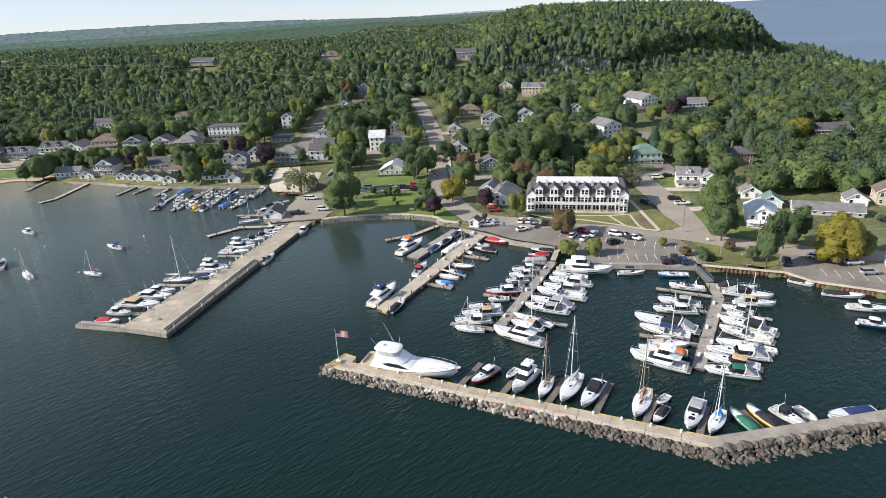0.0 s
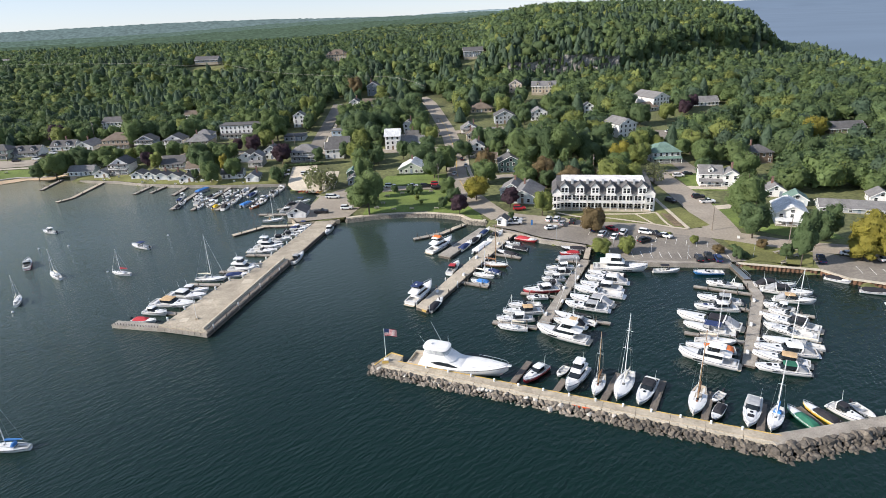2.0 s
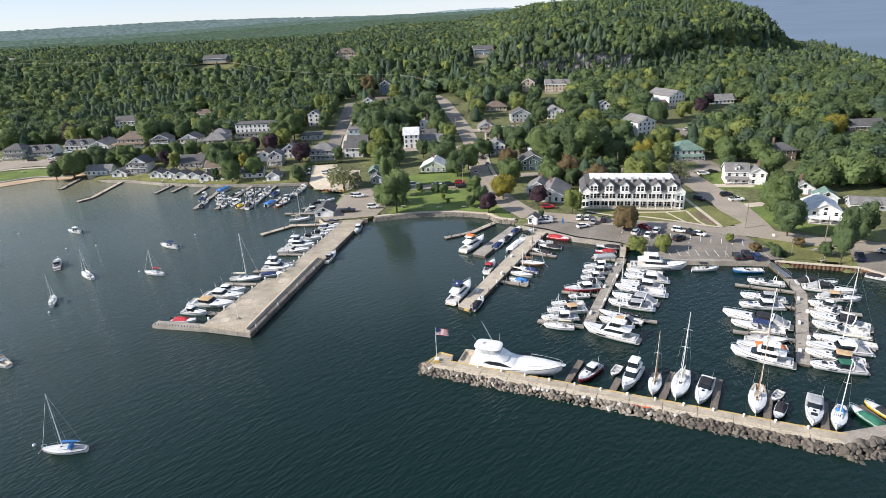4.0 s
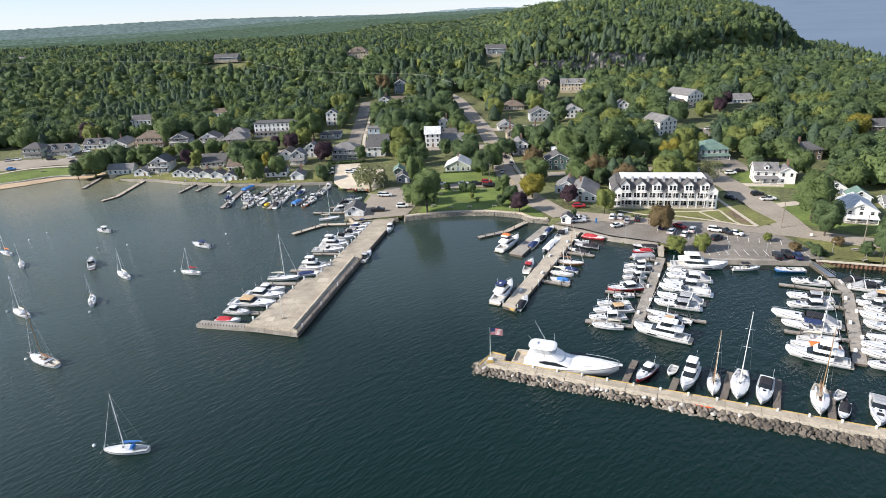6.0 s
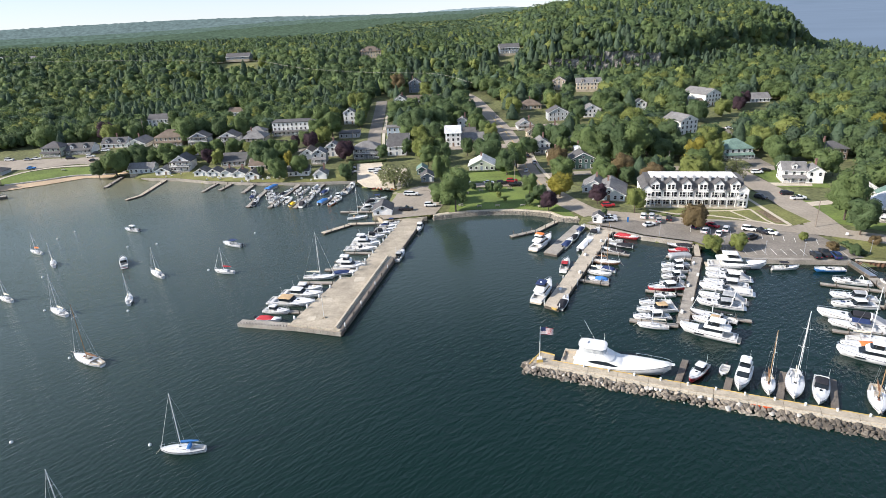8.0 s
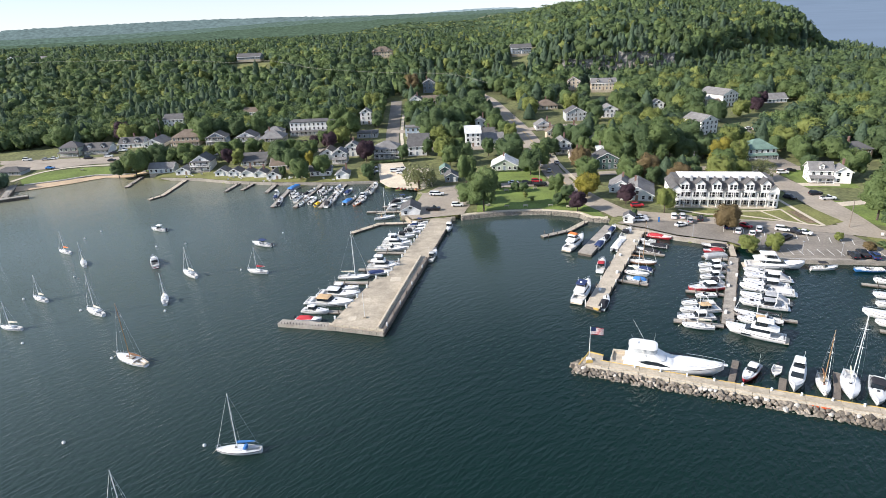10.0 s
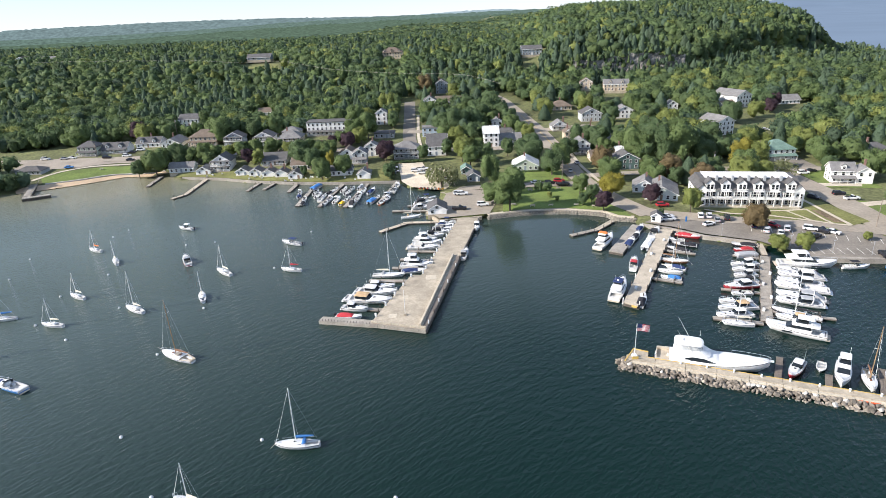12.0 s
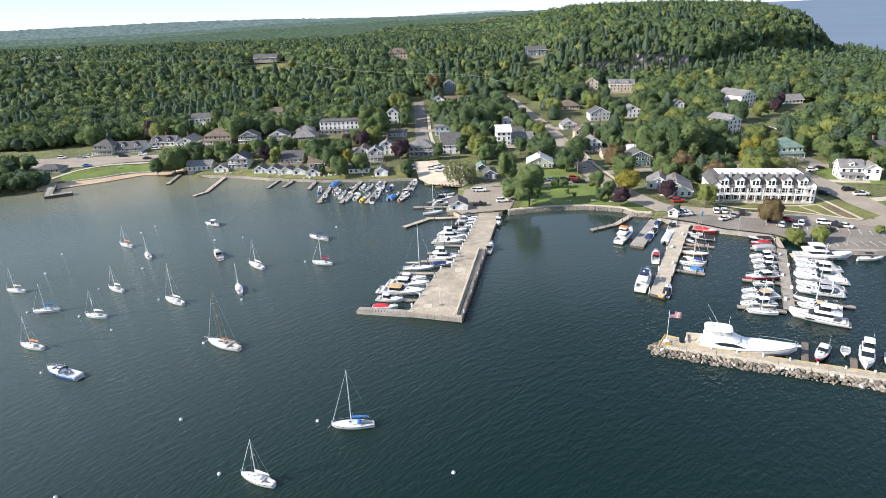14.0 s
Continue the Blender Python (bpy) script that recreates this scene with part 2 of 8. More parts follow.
class Shape:
    """Gathers points and faces of one part."""

    def __init__(self):
        self.v, self.f = [], []

    def add(self, verts, faces):
        n = len(self.v)
        self.v += [tuple(p) for p in verts]
        self.f += [tuple(i + n for i in f) for f in faces]
        return self

    def box(self, x0, x1, y0, y1, z0, z1):
        return self.add([(x0, y0, z0), (x1, y0, z0), (x1, y1, z0), (x0, y1, z0), (x0, y0, z1), (x1, y0, z1), (x1, y1, z1), (x0, y1, z1)],
                        [(0, 3, 2, 1), (4, 5, 6, 7), (0, 1, 5, 4), (1, 2, 6, 5), (2, 3, 7, 6), (3, 0, 4, 7)])

    def stack(self, levels, cut=0.15):
        """Rounded block: levels (z, x0, x1, half width, y centre=0) from below upwards, with rounded corners."""
        rings, steps = [], (0, 30, 60, 90) if cut >= 0.2 else (0, 90)
        for z, x0, x1, h, *c in levels:
            y = c[0] if c else 0.0
            k = min(cut, 0.45 * (x1 - x0), 0.9 * h)
            ring = []
            for cx, cy, a0 in ((x1 - k, y - h + k, -90), (x1 - k, y + h - k, 0), (x0 + k, y + h - k, 90), (x0 + k, y - h + k, 180)):
                ring += [(cx + k * math.cos(radians(a0 + a)), cy + k * math.sin(radians(a0 + a)), z) for a in steps]
            rings.append(ring)
        return self.loft(rings, True)

    def loft(self, rings, caps=False, closed=True):
        n = len(rings[0])
        faces = []
        for i in range(len(rings) - 1):
            for j in range(n if closed else n - 1):
                a, b = i * n + j, i * n + (j + 1) % n
                faces.append((a, b, b + n, a + n))
        if caps:
            faces.append(tuple(range(n))[::-1])
            faces.append(tuple((len(rings) - 1) * n + j for j in range(n)))
        return self.add([p for r in rings for p in r], faces)

    def tube(self, a, b, r0, r1=None, n=6):
        a, b = Vector(a), Vector(b)
        d = (b - a).normalized()
        u = d.orthogonal().normalized()
        w = d.cross(u)
        r1 = r0 if r1 is None else r1
        ring = lambda p, r: [p + (u * math.cos(k) + w * math.sin(k)) * r for k in (2 * math.pi * i / n for i in range(n))]
        return self.loft([ring(a, r0), ring(b, r1)], True)

    def path(self, pts, r, n=4):
        for a, b in zip(pts, pts[1:]):
            self.tube(a, b, r, r, n)
        return self

    def cable(self, pts, r, n=3):
        """One unbroken thin tube along a line of points."""
        return self.loft([[(x, y + r * math.cos(6.283 * k / n), z + r * math.sin(6.283 * k / n)) for k in range(n)] for x, y, z in pts], True)

    def prism(self, outline, z0, z1):
        n = len(outline)
        return self.loft([[(x, y, z0) for x, y in outline], [(x, y, z1) for x, y in outline]], True)

    def mesh(self, name, material, smooth_faces=False):
        return mesh_of(name, self.v, self.f, material, smooth_faces)


def part(name, shape, material, parent, label="", smooth_faces=False):
    """One mesh object under a thing or under a part."""
    me = shape if isinstance(shape, bpy.types.Mesh) else shape.mesh(name, material, smooth_faces)
    ob = new(name, me)
    ob.parent = parent
    return tagged(ob, label=label)


def thing(name, label, category, m=None, group=""):
    ob = new(name)
    ob.empty_display_size = 0.3
    if m is not None:
        ob.matrix_basis = m
    return tagged(ob, label=label, category=category, group=group)


def structure(name, shape, material, label, category, kind="structure"):
    me = shape if isinstance(shape, bpy.types.Mesh) else shape.mesh(name, material)
    return tagged(new(name, me), label=label, category=category, kind=kind)


# ---- the lie of the land ----
def smooth(a, b, v):
    v = min(1.0, max(0.0, (v - a) / (b - a)))
    return v * v * (3 - 2 * v)


RAMP = ((150, 1.3), (210, 1.7), (280, 2.6), (330, 5.0), (380, 8.0), (430, 12.0), (485, 17.5), (520, 27), (560, 34))


def ramp(v):
    if v <= RAMP[0][0]:
        return RAMP[0][1]
    for (a, p), (b, q) in zip(RAMP, RAMP[1:]):
        if v <= b:
            return p + (q - p) * (v - a) / (b - a)
    return RAMP[-1][1]


BEACH = ((-290, 270), (-264, 280), (-250, 288), (-237, 295.6), (-224, 305.7), (-206, 304))


COTTAGE_SHORE = ((-206, 304), (-189, 295), (-169, 290.4), (-152, 282.7), (-128, 276), (-106, 272.7), (-80, 271.5), (-75, 260), (-61, 253))


def line_gap(x, y, line):
    """Metres from a waterline."""
    best = 1e9
    for (a, b), (c, d) in zip(line, line[1:]):
        t = min(1.0, max(0.0, ((x - a) * (c - a) + (y - b) * (d - b)) / ((c - a) ** 2 + (d - b) ** 2)))
        best = min(best, math.hypot(x - a - t * (c - a), y - b - t * (d - b)))
    return best


def land(x, y):
    """Height of the dry ground: village shelf, escarpment, plateau, far ridges and the wooded bluff with its cliff."""
    s = y - 22 * smooth(-120, -260, x)
    low = ramp(s) + 5 * smooth(560, 700, s)
    east = smooth(170, 290, x)
    low = low * (1 - east) + min(low, 4 + 10 * smooth(230, 560, y)) * east
    edge = 497 + 0.62 * max(0, x - 150) - 0.12 * min(0, x - 60)
    east_end = 1 - smooth(295, 355, x - 0.1 * (y - 690))
    side = smooth(30, 110, x) * east_end
    rise = 22 * east * smooth(edge - 30, edge + 45, y) + 5 * smooth(edge + 5, edge + 60, y) + 9 * smooth(edge + 30, edge + 170, y)
    far = -24 * smooth(860, 1250, y) * smooth(-120, -330, x) + 9 * smooth(900, 1800, y) * smooth(-600, 0, x) * (1 - smooth(200, 420, x))
    if -290 < x < -207 and 262 < y < 345:
        low = min(low, max(0.0, 0.14 * line_gap(x, y, BEACH)))
    elif -210 < x < -55 and 245 < y < 320:
        low = min(low, 0.9 + 0.13 * line_gap(x, y, COTTAGE_SHORE))
    return low + 13 * smooth(20, 60, x) * east_end * smooth(edge, edge + 7, y) * (1 - 0.6 * smooth(800, 1100, y)) + side * rise * (1 - 0.6 * smooth(800, 1100, y)) + far


COAST = [(-700, 225), (-420, 243), (-330, 255), (-290, 270), (-264, 280), (-250, 288), (-237.0, 295.6), (-224.2, 305.7), (-206.2, 303.9), (-189.5, 294.7), (-169.2, 290.4), (-152.3, 282.7), (-128.4, 276.0), (-106.3, 272.7), (-79.8, 271.5), (-75.1, 260.5), (-61, 253.0)]
QUAY = [(-62, 231), (-66.8, 222.7), (-62.1, 212.9), (-42.6, 216.0), (-28.7, 219.4), (-13.7, 218.8), (-0.5, 213.8), (2.8, 208.2), (8.5, 205.6), (9.3, 199.8), (17.3, 194.3), (25.2, 186.3), (38.4, 178.9), (47.1, 165.4), (76.2, 160.8), (97.3, 153.7), (101.3, 147.1), (114.8, 139.1), (135, 130)]
OUTER = [(160, 70), (300, 50), (420, 180), (372, 330), (338, 450), (352, 560), (402, 690), (412, 850), (430, 1100), (480, 4700), (-4700, 4700), (-4700, 300)]
SHORE = COAST + QUAY + OUTER


def inside(xs, ys, poly):
    hit = np.zeros(xs.shape, bool)
    for (x0, y0), (x1, y1) in zip(poly, poly[1:] + poly[:1]):
        if y0 != y1:
            hit ^= ((y0 > ys) != (y1 > ys)) & (xs < (x1 - x0) * (ys - y0) / (y1 - y0) + x0)
    return hit


def lines(fine0, fine1, step, low, high):
    out, s, v = list(np.arange(fine0, fine1 + 0.1, step)), step, fine1
    while v < high:
        s *= 1.18
        v += s
        out.append(min(v, high))
    s, v = step, fine0
    while v > low:
        s *= 1.18
        v -= s
        out.insert(0, max(v, low))
    return out


def build_ground():
    gx, gy = lines(-320, 420, 5.0, -4800, 4800), lines(120, 760, 5.0, -4800, 4800)
    X, Y = np.meshgrid(gx, gy)
    dry = inside(X, Y, SHORE)
    verts = [(x, y, land(x, y) if d else -3.0) for x, y, d in zip(X.ravel(), Y.ravel(), dry.ravel())]
    n = len(gx)
    faces = [(j * n + i, j * n + i + 1, (j + 1) * n + i + 1, (j + 1) * n + i) for j in range(len(gy) - 1) for i in range(n - 1)]
    structure("ground", mesh_of("ground", verts, faces, GROUND, True), None, "rolling ground with rough grass and leaf litter", "ground")


build_ground()
water = Shape().add([(-4900, -4900, 0), (4900, -4900, 0), (4900, 4900, 0), (-4900, 4900, 0)], [(0, 1, 2, 3)])
structure("water", water, water_material(), "dark green rippled harbour water with sandy shallows", "water")
# the open lake far off, up to its horizon, in a self-emitted haze blue
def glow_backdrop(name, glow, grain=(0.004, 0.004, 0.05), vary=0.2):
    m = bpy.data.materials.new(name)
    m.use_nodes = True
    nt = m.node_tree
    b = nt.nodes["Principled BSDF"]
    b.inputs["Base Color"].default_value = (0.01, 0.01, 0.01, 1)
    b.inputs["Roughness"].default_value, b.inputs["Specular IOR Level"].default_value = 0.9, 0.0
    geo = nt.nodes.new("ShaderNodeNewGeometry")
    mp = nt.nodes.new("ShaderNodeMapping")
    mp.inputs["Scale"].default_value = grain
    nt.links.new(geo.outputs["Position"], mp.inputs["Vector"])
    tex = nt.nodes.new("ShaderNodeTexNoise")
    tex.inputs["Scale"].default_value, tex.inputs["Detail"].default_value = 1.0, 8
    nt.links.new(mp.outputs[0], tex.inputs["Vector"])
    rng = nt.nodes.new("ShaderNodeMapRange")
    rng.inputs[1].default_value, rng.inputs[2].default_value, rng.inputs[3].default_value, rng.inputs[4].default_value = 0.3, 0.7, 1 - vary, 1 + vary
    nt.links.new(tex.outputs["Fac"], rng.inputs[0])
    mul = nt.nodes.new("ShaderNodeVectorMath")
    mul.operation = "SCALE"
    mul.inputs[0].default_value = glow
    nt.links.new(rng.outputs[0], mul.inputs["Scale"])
    # colour is emitted, haze included; sun and sky add almost nothing
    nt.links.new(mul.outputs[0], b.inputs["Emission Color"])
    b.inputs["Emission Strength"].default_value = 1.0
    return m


LAKE = glow_backdrop("distant_lake_glow", (0.130, 0.180, 0.250), vary=0.05)
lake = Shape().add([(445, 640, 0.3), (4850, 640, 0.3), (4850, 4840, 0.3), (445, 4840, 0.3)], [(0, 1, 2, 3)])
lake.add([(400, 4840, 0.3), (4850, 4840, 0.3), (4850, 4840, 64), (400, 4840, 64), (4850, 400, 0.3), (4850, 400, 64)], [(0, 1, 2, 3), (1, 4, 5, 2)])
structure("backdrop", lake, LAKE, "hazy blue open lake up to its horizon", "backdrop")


def ridge(y, deep, foot, heights, glow, label, grain=(0.05, 0.05, 0.18), vary=0.3):
    """A far wooded ridge or stretch of plateau; heights: (x, top) from left to right, reached deep metres behind its foot."""
    top = spline(heights, 0.005 * y)
    rows = []
    for k in range(7):
        u = k / 6
        rows.append([(p.x, y + deep * u, foot * (1 - u) + p.y * u + (2.0 * noise.noise(Vector((p.x / 60, 3 + k, y / 90))) + 4.5 * noise.noise(Vector((p.x / (0.006 * y), 5 + 2 * k, y / 50)))) * (0.4 + 0.6 * u)) for p in top])
    rows.insert(0, [(p.x, y, -5) for p in top])
    structure("backdrop", Shape().loft(rows, False, False), glow_backdrop("far_woods_haze_glow", glow, grain, vary), label, "backdrop")


def spline(pts, step=3.0):
    out = []
    P = [Vector(p) for p in pts]
    P = [P[0] * 2 - P[1]] + P + [P[-1] * 2 - P[-2]]
    for i in range(1, len(P) - 2):
        k = max(1, int((P[i + 1] - P[i]).length / step))
        for j in range(k):
            t = j / k
            out.append(0.5 * (2 * P[i] + (P[i + 1] - P[i - 1]) * t + (2 * P[i - 1] - 5 * P[i] + 4 * P[i + 1] - P[i + 2]) * t * t + (3 * P[i] - P[i - 1] - 3 * P[i + 1] + P[i + 2]) * t ** 3))
    return out + [P[-2]]


# ridges emit their colour, with haze painted in: paler and bluer with distance
ridge(1400, 420, 40, [(-1700, 22), (-1250, 28), (-900, 36), (-620, 48), (-300, 56), (0, 61), (330, 66)], (0.055, 0.088, 0.060), "hazy wooded plateau behind the village slope", (0.10, 0.10, 0.30), 0.45)
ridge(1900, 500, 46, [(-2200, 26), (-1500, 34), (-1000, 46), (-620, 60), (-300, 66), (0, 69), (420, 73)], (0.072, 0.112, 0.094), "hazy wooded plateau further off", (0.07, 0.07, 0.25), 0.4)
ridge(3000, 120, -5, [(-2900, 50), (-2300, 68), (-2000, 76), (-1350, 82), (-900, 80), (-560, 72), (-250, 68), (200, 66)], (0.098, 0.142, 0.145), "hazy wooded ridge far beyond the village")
ridge(4400, 120, -5, [(-3600, 48), (-1500, 56), (-700, 60), (-200, 66), (100, 78), (420, 80), (620, 62)], (0.20, 0.265, 0.29), "ridge at the horizon, pale blue with haze")


def drape(name, outline, material, label, category, lift=0.12, step=5.0):
    """A sheet of paving or turf laid over the ground inside an outline."""
    from mathutils.geometry import delaunay_2d_cdt
    pts = []
    for (x0, y0), (x1, y1) in zip(outline, outline[1:] + outline[:1]):
        k = max(1, int(math.hypot(x1 - x0, y1 - y0) / step))
        pts += [(x0 + (x1 - x0) * i / k, y0 + (y1 - y0) * i / k) for i in range(k)]
    n = len(pts)
    xs, ys = np.meshgrid(np.arange(min(p[0] for p in pts) + 1, max(p[0] for p in pts), step), np.arange(min(p[1] for p in pts) + 1, max(p[1] for p in pts), step))
    ok = inside(xs, ys, pts)
    pts += list(zip(xs[ok].tolist(), ys[ok].tolist()))
    res = delaunay_2d_cdt([Vector(p) for p in pts], [(i, (i + 1) % n) for i in range(n)], [list(range(n))], 1, 1e-4)
    verts = [(v.x, v.y, land(v.x, v.y) + lift) for v in res[0]]
    return structure(name, mesh_of(name, verts, [tuple(f) for f in res[2]], material), None, label, category)


ROADS = []


def strip(name, pts, width, material, label, category, lift=0.16, offset=0.0, thick=0.0, road=False, z=None, step=3.0):
    """A band of even width along a line, laid on the ground (or at height z)."""
    c = spline(pts, step)
    if road:
        ROADS.append((c, width))
    rows = []
    for i, p in enumerate(c):
        d = (c[min(i + 1, len(c) - 1)] - c[max(i - 1, 0)]).normalized()
        nrm = Vector((-d.y, d.x))
        rows.append([p + nrm * (offset - width / 2 + width * k / 3) for k in range(4)])
    s = Shape()
    top = [[(q.x, q.y, (land(q.x, q.y) if z is None else z) + lift) for q in r] for r in rows]
    if thick:
        s.loft([[(*r[0][:2], r[0][2] - thick)] + r + [(*r[3][:2], r[3][2] - thick)] for r in top], True, False)
    else:
        s.loft(top, False, False)
    return structure(name, s, material, label, category)


# ---- roads, lots, lawns, beach ----
MAIN = [(14.5, 208), (7.0, 228.2), (1.9, 248.1), (-0.3, 271.4), (-0.2, 305.9), (-3.4, 354.8), (-8.4, 392.3), (-15.0, 433.6), (-22, 455)]
strip("road", MAIN, 9.0, ROAD, "grey asphalt street climbing through the village", "road", road=True)
strip("road", [(-76.2, 318), (-78.8, 354.7), (-80.5, 404.3), (-82, 445)], 7.6, ASPHALT, "dark asphalt side street climbing the slope", "road", road=True)
strip("road", [(-60, 245), (-48, 251), (-37.7, 250.6), (-20.7, 252.2), (0, 251)], 6.5, ROAD, "asphalt lane behind the park lawn", "road", road=True, lift=0.19)
strip("road", [(4, 232), (13.2, 212.5), (30.9, 203.1), (57.1, 194.2), (80.3, 184.1), (104, 170), (135, 160)], 8.5, ROAD, "asphalt street along the marina", "road", road=True, lift=0.20)
strip("road", [(86, 262), (87.2, 224.9), (86.5, 201.7), (84, 183)], 11.0, ROAD, "wide asphalt street meeting the marina road", "road", road=True, lift=0.23)
strip("road", [(-2, 262.7), (38.1, 264.2), (73.5, 264.5), (93.3, 260.0), (125, 257.5)], 6.5, ROAD, "asphalt street behind the inn", "road", road=True, lift=0.26)
strip("road", [(-420, 335), (-277.8, 332.0), (-245.6, 331.0), (-189.1, 331.6), (-135.0, 329.3), (-99.7, 323.8), (-74.8, 320), (-20, 318), (0, 318)], 8.0, ROAD, "asphalt shore road past the houses", "road", road=True, lift=0.29)
strip("road", [(-80, 362), (-59.3, 358.0), (-25.8, 350.8), (-2.6, 352.8), (30, 360)], 7.0, ROAD, "asphalt cross street", "road", road=True, lift=0.32)
strip("pavement", [(8.5, 240), (6.8, 260), (5.2, 285), (5.6, 320)], 1.6, CONCRETE_PALE, "pale concrete sidewalk", "sidewalk", lift=0.30)
strip("pavement", [(-71.3, 325), (-73.5, 354.7), (-75, 404)], 1.8, CONCRETE_PALE, "pale concrete sidewalk", "sidewalk", lift=0.30)
strip("pavement", [(-266, 296), (-257, 312), (-237, 321.5), (-215, 325), (-196, 327)], 2.0, CONCRETE_PALE, "pale concrete path above the beach lawn", "path", lift=0.22)
drape("road", [(16, 205), (38, 203), (59, 192), (78, 184), (81, 161.5), (76.2, 161.2), (47.6, 165.8), (38.9, 179.4), (25.6, 186.9), (17.6, 194.9), (9.8, 200.3)], ASPHALT, "dark asphalt marina parking lot", "parking lot")
drape("road", [(102, 168), (112, 160), (128, 160), (140, 136), (115.5, 139.8), (101.8, 147.8), (97.8, 154.5)], ASPHALT, "dark asphalt parking lot by the boat slips", "parking lot")
drape("road", [(-66.2, 222.4), (-61.8, 213.4), (-43.0, 216.5), (-38.5, 232), (-40, 247), (-58, 249), (-61, 231.2)], ROAD, "worn asphalt parking lot by the boathouse", "parking lot")
drape("pavement", [(-79.0, 270.6), (-82, 296), (-70, 297), (-68, 287), (-57, 285), (-54.6, 254.5), (-61, 253.6), (-74.5, 261.0)], GRAVEL, "pale gravel boat-trailer lot", "gravel lot", lift=0.14)
drape("lawn", [(-37.8, 217.8), (-28.7, 220.0), (-13.7, 219.4), (-0.2, 214.6), (3.2, 209), (7.5, 207), (4.5, 230), (0, 245), (-20, 248.2), (-35, 247)], LAWN, "mown green park lawn behind the sea wall", "lawn")
drape("lawn", [(-37, 256), (-33, 273), (-5.5, 273), (-5.2, 256.5)], LAWN, "mown green lawn before a grey house", "lawn")
drape("road", [(-290, 316), (-256, 315.5), (-237, 324.5), (-200, 329), (-200, 335), (-290, 337)], ROAD, "wide asphalt parking strip above the beach lawn", "parking lot", lift=0.2)
drape("lawn", [(-264, 300), (-258, 292.5), (-243, 299.5), (-228, 308.5), (-206, 309), (-196, 312), (-197, 325), (-215, 323.5), (-237, 319.5), (-256, 311)], LAWN, "mown beach lawn", "lawn")
drape("lawn", [(-194, 297.5), (-169, 291.5), (-152, 284), (-128, 277.5), (-106, 274), (-84, 273), (-84, 290), (-106, 287), (-128, 291), (-152, 297), (-170, 304), (-190, 306)], LAWN_DRY, "dry waterfront grass before the cottages", "lawn")
drape("beach", [(-266, 283), (-263, 279), (-249, 287), (-236.2, 294.6), (-223.4, 304.7), (-205, 302.2), (-199, 305.5), (-204, 308), (-228, 308), (-243, 299), (-256, 292.5), (-265, 288)], SAND, "pale tan sand beach", "beach", lift=0.1, step=3)
drape("lawn", [(35.0, 210.9), (69.6, 206.7), (74.5, 222.8), (80, 216), (83, 192), (74.6, 188.8), (70.2, 190.9), (65.0, 194.8), (49.2, 199.4), (31.1, 213.0)], LAWN_DRY, "lawn before and beside the inn", "lawn", lift=0.26)
drape("garden", [((69.6, 206.7)[0] + 1.5, (69.6, 206.7)[1] - 1), ((69.6, 206.7)[0] + 4.5, (69.6, 206.7)[1] - 2), ((74.6, 188.8)[0] + 0.5, (74.6, 188.8)[1] + 3), ((70.2, 190.9)[0] + 1, (70.2, 190.9)[1] + 1.5)], shade("garden_soil", (0.17, 0.125, 0.075), 0.95, grain=(1.5, 0.3), vary=0.4, bump=0.05), "brown planted garden bed beside the inn", "garden", lift=0.30)
drape("lawn", [(93, 258), (93, 232), (112, 228), (118, 255)], LAWN, "mown lawn beside a white house", "lawn")
drape("lawn", [(91.5, 215), (90, 190), (104, 177.5), (118, 175), (116, 205)], LAWN, "mown lawn beside a white porch house", "lawn")
drape("lawn", [(81.5, 179), (82, 162), (97, 156), (103, 167)], LAWN_DRY, "small lawn by the gangway", "lawn", lift=0.14)
strip("pavement", [(35.0, 210.9), (42.9, 204.9), (50.7, 203.4), (65.0, 194.8), (70.2, 190.9), (74.6, 188.8)], 1.2, CONCRETE_PALE, "tan paved path along the lawn", "path", lift=0.36)
strip("pavement", [(50.8, 207.2), (62.0, 206.1), (69.6, 206.7)], 1.2, CONCRETE_PALE, "tan paved walk before the inn", "path", lift=0.38)
strip("pavement", [(62.0, 206.1), (65.0, 194.8)], 0.9, CONCRETE_PALE, "narrow tan garden path", "path", lift=0.40)
strip("pavement", [(69.6, 206.7), (69.4, 194.5), (70.2, 190.9)], 0.9, CONCRETE_PALE, "narrow tan garden path", "path", lift=0.42)
strip("pavement", [(74.5, 222.8), (74.6, 188.8)], 1.4, CONCRETE_PALE, "tan sidewalk beside the street", "path", lift=0.44)
drape("pavement", [(91.5, 212), (91.5, 207.5), (104, 209.5), (104, 213.5)], GRAVEL, "pale gravel driveway", "driveway", lift=0.2)
drape("pavement", [(92, 238), (92, 233.5), (106, 231), (108, 235)], CONCRETE_PALE, "pale concrete driveway", "driveway", lift=0.2)
for k in range(13):
    x, y = 41 + 2.75 * k, 187.5 - 1.25 * k
    strip("trim", [(x, y), (x + 1.8, y + 4.2)], 0.16, WHITE_LINE, "white painted parking line", "parking line", lift=0.17)
for k in range(12):
    x, y = 50 + 2.7 * k, 170.0 - 0.45 * k
    strip("trim", [(x, y - 2.6), (x + 0.6, y + 2.2)], 0.16, WHITE_LINE, "white painted parking line", "parking line", lift=0.17)
for k in range(8):
    x, y = 107 + 2.9 * k, 152.5 - 1.3 * k
    strip("trim", [(x, y - 2.4), (x + 1.1, y + 2.4)], 0.16, WHITE_LINE, "white painted parking line", "parking line", lift=0.17)
strip("trim", MAIN[2:7], 0.3, YELLOW, "yellow painted centre line", "road line", lift=0.2)

